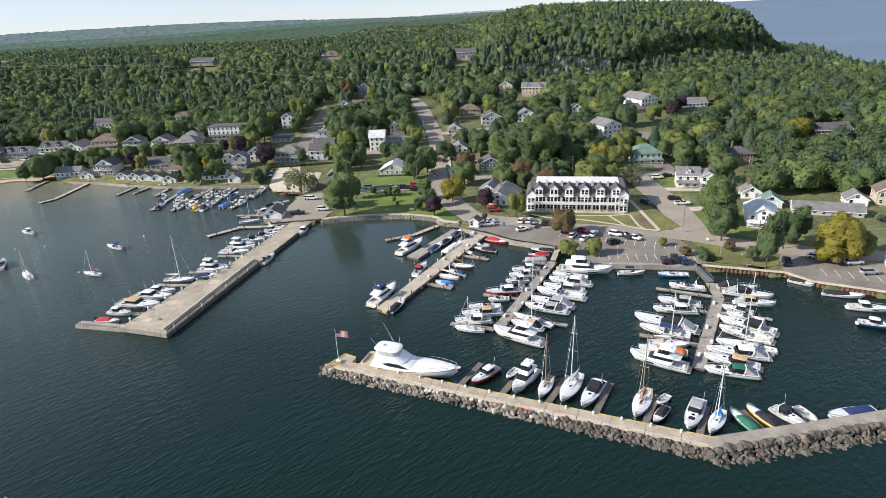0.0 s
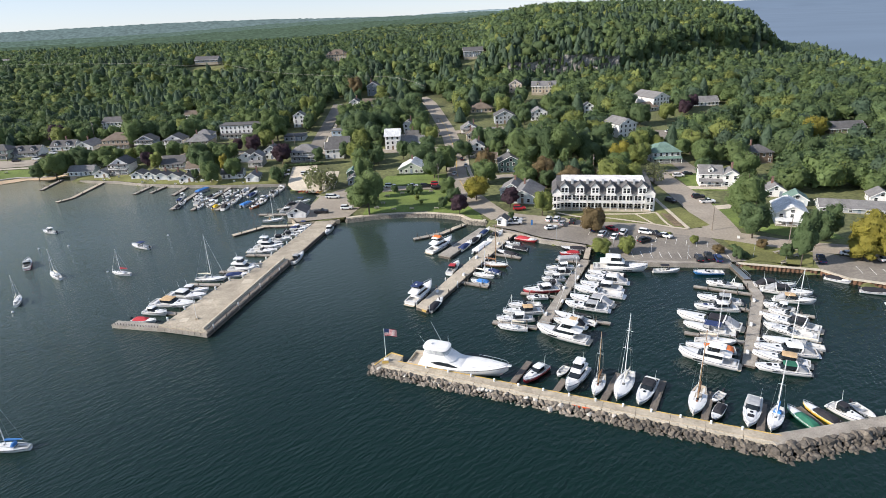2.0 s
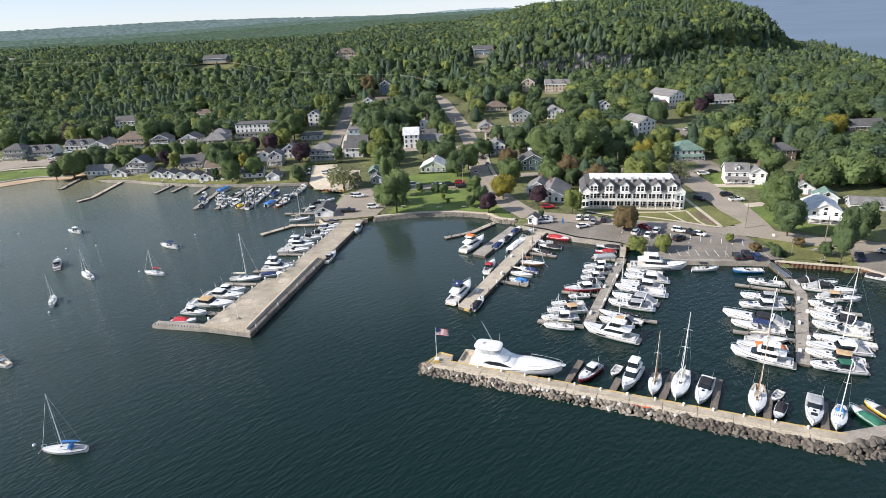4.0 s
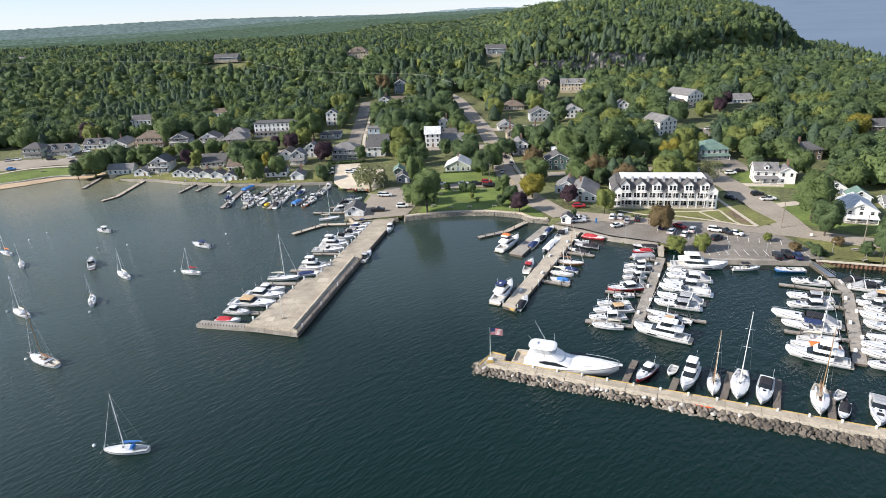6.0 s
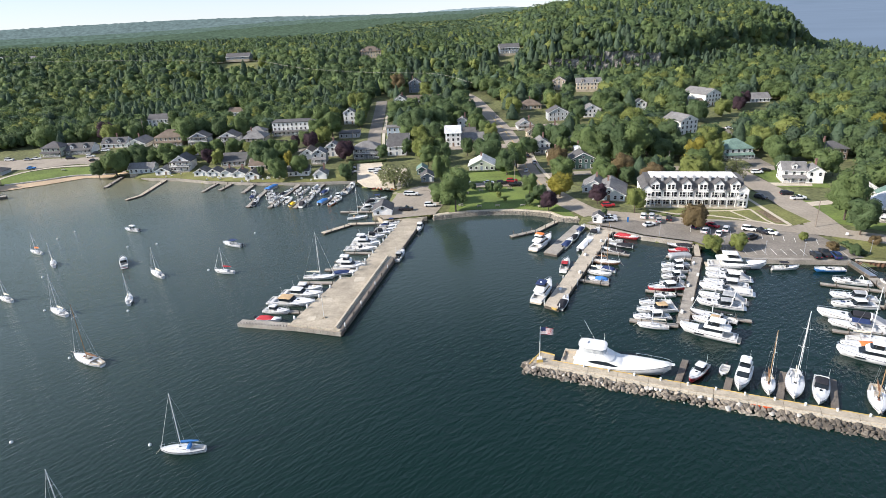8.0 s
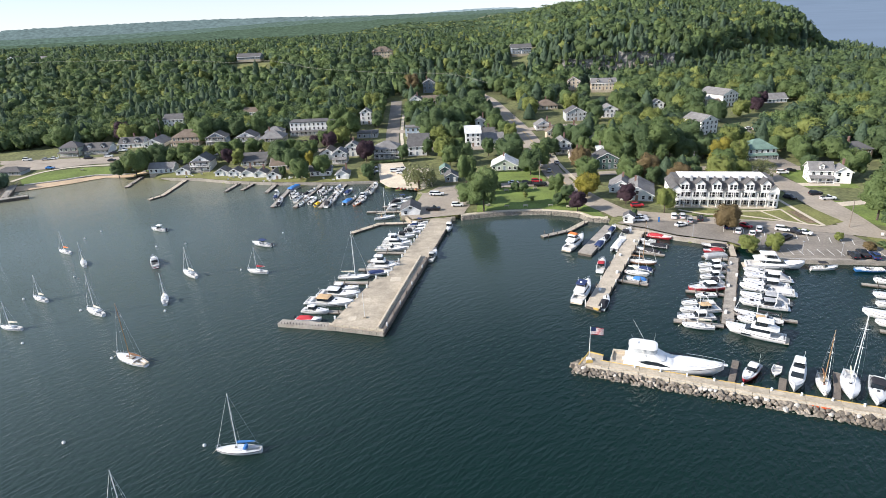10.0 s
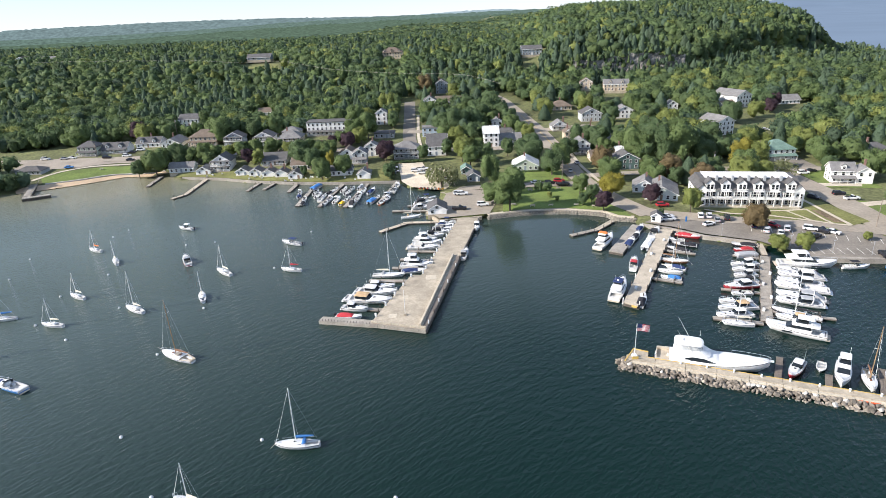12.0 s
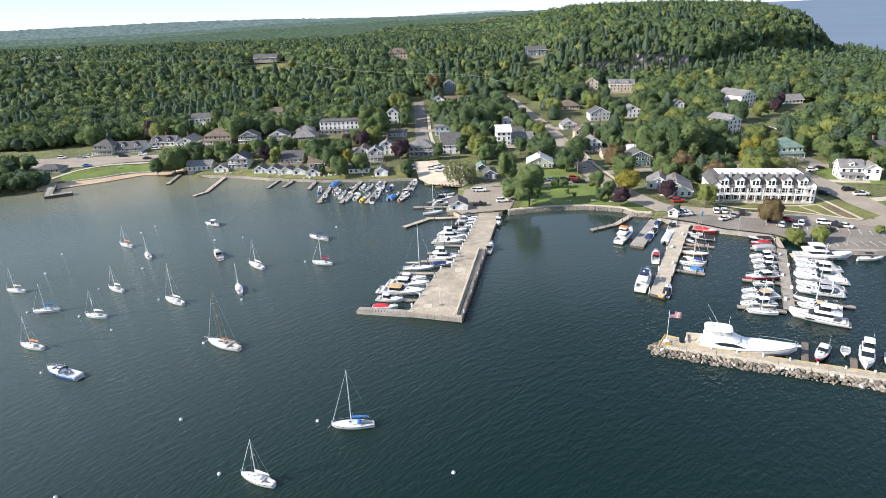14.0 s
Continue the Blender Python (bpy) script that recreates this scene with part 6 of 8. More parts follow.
def house(x, y, w, wall="white", roof="dark", floors=1, depth=None, turn=0, gable="front", porch=False, dormers=0, chimney=True, flat=False, label="", lift=0.0, low=1.0):
    """x, y: middle of the front's foot. The front looks towards the harbour."""
    depth = depth or max(6.5, 0.85 * w)
    h = STOREY * floors + 0.2
    z = min(land(x, y), land(x, y + depth * 0.5)) + lift
    m = pose(x, y, z, 0, 0, turn) @ Matrix.Diagonal((1, 1, low, 1))
    HOUSE_AT.append((x, y, w, depth))
    kind = ("%d-storey" % floors) if floors > 1 else "single-storey"
    th = thing("house", label or "%s %s clapboard house with %s gabled roof" % (kind, wall, roof), "house", m, "village houses")
    wm, rm = siding(wall), shingle(roof)
    body = Shape().box(-w / 2, w / 2, 0, depth, -1.5, h)
    part("foundation", Shape().box(-w / 2 - 0.04, w / 2 + 0.04, -0.04, depth + 0.04, -2, 0.3), CONCRETE, th)
    if flat:
        part("roof", Shape().box(-w / 2 - 0.3, w / 2 + 0.3, -0.3, depth + 0.3, h + 0.004, h + 0.45), rm, th)
    elif gable == "front":
        gable_roof(th, -w / 2, w / 2, 0, depth, h, 0.31 * w if w < 10 else 0.25 * w, False, rm, wall=body, trim=siding("white"))
        if w > 6:
            window(th, 0, 0, h + 0.3, 0, 1.1, 1.1)
    elif gable == "hip":
        hip_roof(th, -w / 2, w / 2, 0, depth, h, 0.3 * min(w, depth), rm)
    else:
        gable_roof(th, -w / 2, w / 2, 0, depth, h, 0.33 * depth if depth < 9 else 2.9, True, rm, wall=body, trim=siding("white"))
    part("wall", body, wm, th)
    for f in range(floors):
        n = max(2, int(w / 2.4))
        for i in range(n):
            wx = (i + 0.5) * w / n - w / 2
            if f == 0 and i == n // 2:
                d = part("door", Shape().box(wx - 0.5, wx + 0.5, -0.06, 0.02, 0.25, 2.35), siding(TOWN.choice(["white", "brown", "slate", "slate"])), th)
                part("handle", Shape().box(wx + 0.35, wx + 0.42, -0.12, -0.06, 1.2, 1.35), STEEL, d)
            else:
                window(th, wx, 0, STOREY * f + 0.85, 0)
        n = max(2, int(depth / 3.2))
        for i in range(n):
            wy = (i + 0.5) * depth / n
            if y < 300:
                window(th, -w / 2, wy, STOREY * f + 0.85, -90)
                if x < -55:
                    window(th, w / 2, wy, STOREY * f + 0.85, 90)
    if porch:
        if porch == 2 and floors > 1:
            # open upper veranda with its own posts and rail
            zu = STOREY + 0.55
            part("veranda_floor", Shape().box(-w / 2 - 0.1, w / 2 + 0.1, -2.3, -0.05, zu - 0.2, zu), siding("white"), th)
            rail = Shape().box(-w / 2, w / 2, -2.28, -2.2, zu + 0.9, zu + 1.0)
            for i in range(int(w / 0.4)):
                rail.box(-w / 2 + 0.4 * i, -w / 2 + 0.4 * i + 0.07, -2.27, -2.21, zu, zu + 0.9)
            part("veranda_rail", rail, siding("white"), th)
            for i in range(max(3, int(w / 2.8)) + 1):
                px = -w / 2 + 0.1 + (w - 0.2) * i / max(3, int(w / 2.8))
                part("veranda_post", Shape().box(px - 0.09, px + 0.09, -2.3, -2.12, zu, h - 0.1), siding("white"), th)
            part("veranda_roof", Shape().loft([[(sx, -2.6, h - 0.15), (sx, -0.05, h + 0.05), (sx, -0.05, h + 0.2), (sx, -2.6, h)] for sx in (-w / 2 - 0.3, w / 2 + 0.3)], True), rm, th)
        pz = 2.3
        part("porch_floor", Shape().box(-w / 2, w / 2, -2.2, -0.05, -0.8, 0.35), PLANK, th)
        part("porch_roof", Shape().loft([[(sx, -2.5, pz), (sx, -0.05, pz + 0.7), (sx, -0.05, pz + 0.85), (sx, -2.5, pz + 0.15)] for sx in (-w / 2 - 0.2, w / 2 + 0.2)], True), rm, th)
        for i in range(max(3, int(w / 2.5)) + 1):
            px = -w / 2 + 0.1 + (w - 0.2) * i / max(3, int(w / 2.5))
            part("porch_post", Shape().box(px - 0.09, px + 0.09, -2.3, -2.12, 0.35, pz + 0.08), siding("white"), th)
        part("porch_rail", Shape().box(-w / 2, w / 2, -2.24, -2.18, 1.15, 1.25).box(-w / 2, w / 2, -2.24, -2.18, 0.5, 0.58), siding("white"), th)
    for i in range(dormers):
        dx = (i + 0.5) * w / dormers - w / 2
        box = Shape().box(dx - 0.9, dx + 0.9, 0.5, 3.2, h, h + 1.9)
        box.add([(dx - 0.9, 0.5, h + 1.9), (dx + 0.9, 0.5, h + 1.9), (dx, 0.5, h + 2.68)], [(0, 1, 2)])
        dm = part("dormer", box, wm, th)
        gable_roof(dm, dx - 0.9, dx + 0.9, 0.5, 3.6, h + 1.9, 0.8, False, rm, 0.25)
        window(dm, dx, 0.5, h + 0.6, 0, 0.9, 1.0)
    if chimney and floors > 0 and TOWN.random() < 0.3 and not flat:
        qx = TOWN.uniform(-0.3, 0.3) * w
        part("chimney", Shape().box(qx - 0.35, qx + 0.35, depth * 0.6, depth * 0.6 + 0.7, h, h + 3.4 + 0.1 * w).box(qx - 0.42, qx + 0.42, depth * 0.6 - 0.07, depth * 0.6 + 0.77, h + 3.4 + 0.1 * w, h + 3.6 + 0.1 * w), shade("brick", (0.21, 0.125, 0.10), 0.9, grain=(0.8, 0.1), vary=0.25), th)
    return th


def village():
    H = house
    # along the shore road
    H(-261.4, 341.3, 11, "sage", "dark", 2, gable="hip", porch=True)
    H(-248.3, 345.1, 15, "white", "dark", 1, gable="side", porch=True, dormers=2, depth=9)
    H(-232.8, 354.6, 14, "white", "dark", 1, gable="side", dormers=2, depth=10)
    H(-218.0, 351.3, 11, "white", "grey", 1, gable="front", depth=14)
    H(-199.3, 352.8, 16, "tan", "brown", 2, gable="hip", depth=12, porch=True)
    H(-179.8, 348.4, 10.5, "slate", "dark", 2, porch=2, depth=8)
    H(-161.6, 344.8, 11, "white", "dark", 2, porch=2)
    H(-227.0, 404.1, 13, "white", "dark", 2, gable="side")
    H(-145.6, 339.8, 13, "tan", "grey", 2, gable="hip", porch=2)
    H(-148, 354, 10, "grey", "grey", 2, gable="hip")
    th = H(-127.2, 362.6, 26, "white", "dark", 3, flat=True, depth=11, porch=True, chimney=False, label="three-storey long white inn with dark roof and porch")
    H(-181.7, 423.6, 9, "white", "brown", 1, gable="side")
    H(-97.2, 383.0, 7, "white", "grey", 3, gable="front")
    H(-93.1, 349.3, 11.5, "grey", "dark", 1, flat=True, label="single-storey grey shop with flat roof")
    H(-66.5, 348.5, 8.8, "blue", "grey", 2, flat=True, label="two-storey blue-grey shop with flat roof")
    H(-62.9, 307.8, 9.5, "white", "dark", 2, gable="side", depth=9)
    H(-62.5, 321.0, 10.5, "white", "dark", 2, gable="side", depth=8)
    H(-78.3, 306.0, 12.5, "grey", "grey", 2, gable="hip", porch=2, depth=10)
    H(-96.5, 311.8, 7.5, "white", "grey", 2, gable="front")
    H(-108.8, 307.9, 9.5, "white", "brown", 1, gable="front", depth=10)
    H(-101.5, 300.1, 7, "grey", "grey", 2, gable="front", porch=True)
    H(-108.2, 281.7, 10, "white", "dark", 1, gable="side", depth=6)
    H(-97.0, 276.3, 6, "white", "grey", 1, gable="front")
    H(-129.7, 292.9, 9.8, "tan", "brown", 1, gable="side")
    # cottages by the water
    H(-193.3, 302.9, 12.4, "pale", "grey", 1, gable="side", depth=7)
    H(-180.2, 297.5, 7.1, "white", "grey", 1, low=0.84)
    H(-172.0, 301.5, 9.5, "white", "dark", 2, gable="front", porch=2, depth=9)
    H(-158.8, 291.7, 6.4, "white", "dark", 1, low=0.84)
    H(-151.6, 289.4, 6.2, "white", "dark", 1, low=0.84)
    H(-144.5, 286.8, 6, "white", "dark", 1, low=0.84)
    H(-137.9, 285.0, 6, "white", "dark", 1, low=0.84)
    H(-130.4, 281.2, 6.7, "white", "dark", 1, low=0.84)
    H(-145.5, 303.6, 12, "white", "dark", 1, gable="side", porch=True)
    # up the main street
    H(-33.5, 320.9, 8, "white", "light", 3, gable="side", depth=11, label="tall white three-storey house with pale metal roof")
    H(-23.0, 325.0, 12, "white", "grey", 1, gable="side", depth=9)
    H(-21.6, 275.0, 12, "sage", "light", 1, gable="front", turn=-8, depth=11, label="one-and-a-half-storey pale grey house with broad front gable")
    H(-26.8, 358.0, 6, "white", "grey", 2, gable="front")
    H(-49.1, 272.6, 4.5, "green", "green", 1, gable="front", chimney=False)
    H(-46.4, 260.1, 5.5, "slate", "dark", 1, gable="front", chimney=False)
    H(8.9, 351.5, 9.2, "white", "grey", 1, porch=True)
    H(10.4, 326.2, 7.7, "tan", "brown", 2)
    H(10.6, 300.7, 7.5, "white", "grey", 2, porch=True, depth=9)
    H(24.3, 270.3, 10.5, "green", "dark", 2, gable="front", label="two-storey dark green house with white trim and dark roof")
    H(29.5, 292.1, 8, "tan", "light", 1, gable="side")
    H(23.7, 223.7, 12, "pale", "grey", 1, gable="front", depth=16, turn=-18, label="pale blue-grey hall with grey gabled roof")
    H(20.5, 234.0, 9, "pale", "grey", 1, gable="front", depth=10, turn=-18)
    H(42.3, 285.1, 6, "grey", "grey", 1)
    H(31.4, 369.2, 12, "grey", "dark", 2)
    H(53.0, 374.3, 10, "white", "grey", 2)
    H(93.5, 326, 11, "white", "grey", 3, gable="front", depth=14, turn=20)
    H(133.0, 390.0, 12.5, "white", "grey", 3, gable="front", depth=20, turn=22, chimney=False, label="tall white hall with grey gabled roof at the wood's edge")
    H(124.0, 385.0, 13, "grey", "brown", 1, gable="side", depth=9, turn=22, chimney=False)
    H(163.0, 394.0, 17, "white", "grey", 1, gable="side", depth=10)
    H(86.2, 385, 6.5, "white", "grey", 2, gable="front")
    H(19.3, 402, 14, "tan", "brown", 1, gable="hip", depth=11)
    H(-67.3, 425, 8, "white", "dark", 2, gable="front", depth=9)
    H(-52, 432, 22, "grey", "brown", 1, gable="side", depth=9)
    H(-58.5, 466.5, 9, "slate", "dark", 3, gable="front", depth=9, label="narrow grey Victorian house under the wooded slope")
    H(206, 316, 19, "brown", "dark", 1, gable="side", depth=10, chimney=False, label="long low grey-roofed building among trees")
    H(-24, 340, 7, "white", "dark", 1, gable="side", depth=7)
    H(22, 338, 10, "grey", "grey", 1, gable="hip")
    H(26, 318, 9, "white", "grey", 1, gable="side", depth=7)
    H(15.5, 286.5, 8, "tan", "brown", 1, gable="side", depth=7)
    H(38.5, 286, 7, "tan", "tan", 1, gable="front", depth=9)
    H(137, 268, 11, "brown", "dark", 2, gable="hip", label="brown two-storey house half hidden in trees")
    H(47.6, 455.4, 9, "tan", "brown", 2, gable="front", turn=-10, lift=1.5)
    H(66.8, 445.2, 17, "tan", "grey", 2, gable="side", depth=10, turn=-10, dormers=2, lift=1.5)
    H(97.4, 276.3, 13, "white", "green", 2, gable="hip", porch=True, depth=12)
    H(101.5, 237.2, 8.5, "white", "grey", 2, gable="side", dormers=1, turn=-15, depth=8, porch=True)
    H(108.5, 234.2, 6, "white", "grey", 2, gable="front", turn=-15)
    H(118.9, 219.3, 7, "white", "grey", 1, turn=-15)
    H(108.5, 189.3, 9.5, "white", "light", 2, gable="front", porch=True, turn=-20, depth=13, low=0.82, label="white two-storey house with pale metal roof and porch")
    H(120.6, 208.0, 7, "pale", "green", 1, turn=-20)
    H(135, 197.8, 21.2, "grey", "grey", 1, gable="side", depth=8, turn=-20, low=0.72, chimney=False, label="long single-storey grey building with low roof")
    H(150, 206.7, 7, "white", "grey", 1, turn=-20)
    H(161, 205.3, 9, "tan", "brown", 2, turn=-20)
    H(128.5, 148.7, 10, "white", "grey", 2, turn=-25)
    # houses on the slope
    H(-103, 582, 20, "tan", "brown", 2, gable="hip", depth=14, dormers=3, lift=1, label="large tan mansion with brown hipped roofs on the slope")
    H(-231, 600.3, 22, "slate", "dark", 1, gable="side", depth=12, lift=3)
    H(22, 553.2, 17, "slate", "dark", 2, gable="side", lift=2)
    H(-289.7, 1125.7, 30, "red", "light", 2, gable="side", depth=14, lift=8, label="red and white barn complex on the plateau")
    H(-500, 665.6, 15, "pale", "brown", 1, lift=3)
    H(-470, 664.4, 20, "grey", "grey", 1, gable="side", lift=3)
    H(-273.9, 306.4, 13, "grey", "dark", 1, gable="hip", depth=8, low=0.8, chimney=False, label="open grey timber beach pavilion")
    H(-62.6, 217.5, 7, "white", "dark", 1, gable="front", depth=8, low=0.85, chimney=False, label="small white boathouse with dark gabled roof on the quay")
    H(13.5, 199.5, 3.2, "white", "dark", 1, gable="front", depth=3.4, turn=-20, chimney=False, label="tiny white dockmaster hut with dark roof")


village()


def inn():
    """The long white harbour inn: porches, balconies, mansard with gabled dormers."""
    a, b = Vector((35.4, 214.9)), Vector((68.0, 208.9))
    L = (b - a).length
    turn = math.degrees(math.atan2(b.y - a.y, b.x - a.x))
    D = 18.0
    th = thing("inn", "long white three-storey harbour inn with dormers and balconies", "hotel", pose(a.x, a.y, land(40, 215) + 0.1, 0, 0, turn))
    HOUSE_AT.append((53, 212, 38, 20))
    W, R = siding("white"), shingle("dark")
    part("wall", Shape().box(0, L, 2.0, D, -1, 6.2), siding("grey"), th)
    part("terrace", Shape().box(-0.5, L + 0.5, -0.6, 2.0, -1, 0.35), CONCRETE_PALE, th)
    s = Shape().loft([[(x, 1.2, 6.0), (x, 5.2, 9.6), (x, D - 4, 9.6), (x, D + 0.5, 6.0)] for x in (-0.4, L + 0.4)], True)
    part("roof", s, R, th, "grey shingled mansard roof")
    part("flat_roof", Shape().box(1.5, L - 1.5, 5.3, D - 4.1, 9.61, 9.85), shade("white_membrane", (0.72, 0.70, 0.66), 0.8, grain=(4, 0.6), vary=0.12), th, "white membrane flat roof")
    n = 6
    for i in range(n):
        c = (i + 0.5) * L / n
        box = Shape().box(c - 1.5, c + 1.5, 1.0, 5.0, 6.05, 8.6)
        box.add([(c - 1.5, 1.0, 8.6), (c + 1.5, 1.0, 8.6), (c, 1.0, 10.08)], [(0, 1, 2)])
        dm = part("dormer", box, W, th)
        gable_roof(dm, c - 1.5, c + 1.5, 1.0, 5.6, 8.6, 1.5, False, R, 0.3)
        window(dm, c - 0.65, 1.0, 6.5, 0, 0.9, 1.7)
        window(dm, c + 0.65, 1.0, 6.5, 0, 0.9, 1.7)
        bal = part("balcony", Shape().box(c - 1.7, c + 1.7, -0.3, 0.95, 5.75, 5.98), W, th)
        rail = Shape().box(c - 1.7, c + 1.7, -0.32, -0.24, 6.75, 6.85)
        for k in range(12):
            rail.box(c - 1.66 + 0.3 * k, c - 1.60 + 0.3 * k, -0.31, -0.25, 5.98, 6.75)
        part("railing", rail, W, bal)
        bal = part("balcony", Shape().box(c - 2.9, c + 2.9, -0.5, 1.98, 2.95, 3.15), W, th)
        rail = Shape().box(c - 2.9, c + 2.9, -0.5, -0.42, 4.05, 4.15)
        for k in range(19):
            rail.box(c - 2.85 + 0.3 * k, c - 2.79 + 0.3 * k, -0.49, -0.43, 3.15, 4.05)
        part("railing", rail, W, bal)
        for q in (-2.8, -0.0, 2.8):
            part("column", Shape().box(c + q - 0.14, c + q + 0.14, -0.5, -0.22, 0.35, 5.74), W, th)
        for z in (0.6, 3.4):
            for q in (-1.9, -0.65, 0.65, 1.9):
                window(th, c + q, 2.0, z, 0, 0.95, 1.8)
        if i:
            part("chimney", Shape().box(i * L / n - 0.4, i * L / n + 0.4, 4.3, 5.2, 6.5, 10.6), siding("grey"), th)
    for x in (0.0, L):
        box = Shape().box(x - 1.7, x + 1.7, 0.4, D - 2, -0.9, 6.6)
        box.add([(x - 1.7, 0.4, 6.6), (x + 1.7, 0.4, 6.6), (x, 0.4, 8.28)], [(0, 1, 2)])
        wing = part("end_gable", box, W, th)
        gable_roof(wing, x - 1.7, x + 1.7, 0.4, D - 2, 6.6, 1.7, False, R, 0.35)
        for z in (0.7, 3.4):
            window(wing, x - 0.6, 0.4, z, 0, 0.9, 1.6)
            window(wing, x + 0.6, 0.4, z, 0, 0.9, 1.6)
        for q in range(3):
            for z in (0.7, 3.4):
                window(wing, x + (1.7 if x else -1.7), 3 + 4.5 * q, z, 90 if x else -90, 1.0, 1.5)


inn()

# ---- cars ----
def car(col, tall=False, truck=False):
    L, W = (5.6, 1.95) if truck else ((4.8, 1.9) if tall else (4.6, 1.82))
    th = thing("pickup_truck" if truck else ("suv" if tall else "car"), "%s %s parked on the asphalt" % ({"w": "white", "silver": "silver"}.get(col, col), "pickup truck" if truck else ("sport utility vehicle" if tall else "sedan")), "car", None, "parked cars")
    h = 1.05 if tall or truck else 0.9
    part("body", Shape().stack([(0.28, -L / 2 + 0.1, L / 2 - 0.1, W / 2 - 0.04), (0.55, -L / 2, L / 2, W / 2), (h - 0.1, -L / 2 + 0.03, L / 2 - 0.05, W / 2), (h, -L / 2 + 0.12, L / 2 - 0.25, W / 2 - 0.1)], 0.25), paint(col), th)
    x0, x1 = (-0.1 * L, 0.22 * L) if truck else ((-0.46 * L, 0.2 * L) if tall else (-0.36 * L, 0.2 * L))
    top = h + (0.62 if tall or truck else 0.48)
    part("glazing", Shape().stack([(h, x0, x1 + 0.1, W / 2 - 0.12), (top, x0 + (0.15 if tall else 0.5), x1 - 0.65, W / 2 - 0.26)], 0.2), GLASS, th, "dark tinted windows")
    part("roof", Shape().stack([(top + 0.002, x0 + (0.13 if tall else 0.48), x1 - 0.62, W / 2 - 0.25), (top + 0.07, x0 + (0.25 if tall else 0.6), x1 - 0.75, W / 2 - 0.33)], 0.2), paint(col), th)
    if truck:
        part("bed", Shape().box(-L / 2 + 0.15, -0.13 * L, -W / 2 + 0.14, W / 2 - 0.14, h, h + 0.02), RUBBER, th)
    for x in (-0.3 * L, 0.31 * L):
        for y in (-W / 2 + 0.08, W / 2 - 0.08):
            part("wheel", Shape().tube((x, y - 0.11, 0.33), (x, y + 0.11, 0.33), 0.33, 0.33, 10), RUBBER, th)
    for y in (-0.62, 0.62):
        part("headlight", Shape().box(L / 2 - 0.12, L / 2 - 0.01, y - 0.18, y + 0.18, 0.6, 0.74), STEEL, th)
        part("tail_light", Shape().box(-L / 2 - 0.005, -L / 2 + 0.1, y - 0.18, y + 0.18, 0.65, 0.82), paint("red"), th)
    return th


FLEET = {}


def park(kind, col, x, y, turn, lift=0.3):
    m = pose(x, y, land(x, y) + lift, 0, 0, turn)
    key = (kind, col)
    if key in FLEET:
        copy_thing(FLEET[key], m)
    else:
        FLEET[key] = car(col, kind == "suv", kind == "truck")
        FLEET[key].matrix_basis = m


for row in (
    ("suv", "w", 30.5, 203.0, 70),
    ("suv", "silver", 33.3, 202.6, 70),
    ("car", "w", 29.8, 194.5, 20),
    ("suv", "black", 38.3, 199.7, 70),
    ("car", "red", 49.7, 191.0, -60),
    ("suv", "silver", 45.4, 186.5, 60),
    ("car", "w", 48.5, 183.7, 60),
    ("suv", "w", 59.6, 186.3, -30),
    ("truck", "black", 61.9, 184.6, -60),
    ("car", "w", 64.6, 182.6, -50),
    ("suv", "black", 56.9, 179.3, 30),
    ("suv", "black", 79.0, 218.0, -60),
    ("suv", "black", 90.7, 221.7, 0),
    ("truck", "w", 91.7, 215.6, 0),
    ("car", "black", 98.8, 254.1, 0),
    ("suv", "w", 94.1, 251.5, 0),
    ("suv", "black", 67.8, 163.3, 80),
    ("truck", "black", 71.1, 164.3, 80),
    ("suv", "navy", 73.0, 162.4, 80),
    ("truck", "navy", 101.0, 159.2, 70),
    ("car", "w", 110.6, 162.2, -30),
    ("suv", "silver", 118.3, 156.9, 0),
    ("suv", "grey", 118.3, 150.3, 0),
    ("suv", "red", 21.7, 216.5, 0),
):
    park(*row)
for row in (
    ("truck", "silver", 18.0, 200.8, 0),
    ("car", "silver", 19.1, 203.9, 0),
    ("truck", "w", -57.3, 264.6, 0),
    ("suv", "w", -52.3, 241.1, 0),
    ("suv", "w", -44.8, 225.8, 0),
    ("truck", "black", -54.1, 222.3, 0),
    ("suv", "w", -29.9, 254.1, 0),
    ("car", "w", -20.0, 253.3, 0),
    ("suv", "black", -14.4, 251.7, 0),
    ("suv", "red", -9.9, 254.1, 0),
    ("truck", "black", -9.2, 248.9, 0),
    ("car", "silver", -1.6, 270.2, 80),
    ("car", "silver", 4.2, 283.7, 90),
    ("car", "black", 2.5, 295.2, 90),
    ("car", "grey", 34.3, 198.2, 70),
    ("car", "navy", 43.8, 191.1, 60),
    ("suv", "silver", 52.4, 187.1, 60),
    ("suv", "w", -282.1, 335.3, 0),
    ("car", "grey", -271.2, 334.8, 0),
    ("car", "w", -267.3, 335.9, 0),
    ("suv", "black", -246.6, 333.4, 0),
    ("car", "blue", -258.1, 316.3, 0),
    ("suv", "w", -236.3, 335.3, 0),
    ("car", "black", -231.3, 328.5, 0),
):
    park(*row)
for row in (
    ("car", "black", -236.8, 343.0, 0),
    ("suv", "w", -234.1, 347.7, 0),
    ("car", "w", -222.8, 391.6, 0),
    ("car", "silver", -83.8, 287.5, 10),
    ("car", "grey", -82.9, 282.3, 10),
    ("suv", "black", -84.4, 279.0, 10),
    ("truck", "w", -69.6, 283.7, 0),
    ("truck", "w", -69.2, 277.4, 0),
    ("suv", "silver", -53.6, 241.6, 0),
    ("suv", "w", -72.7, 281.5, 0),
):
    park(*row)


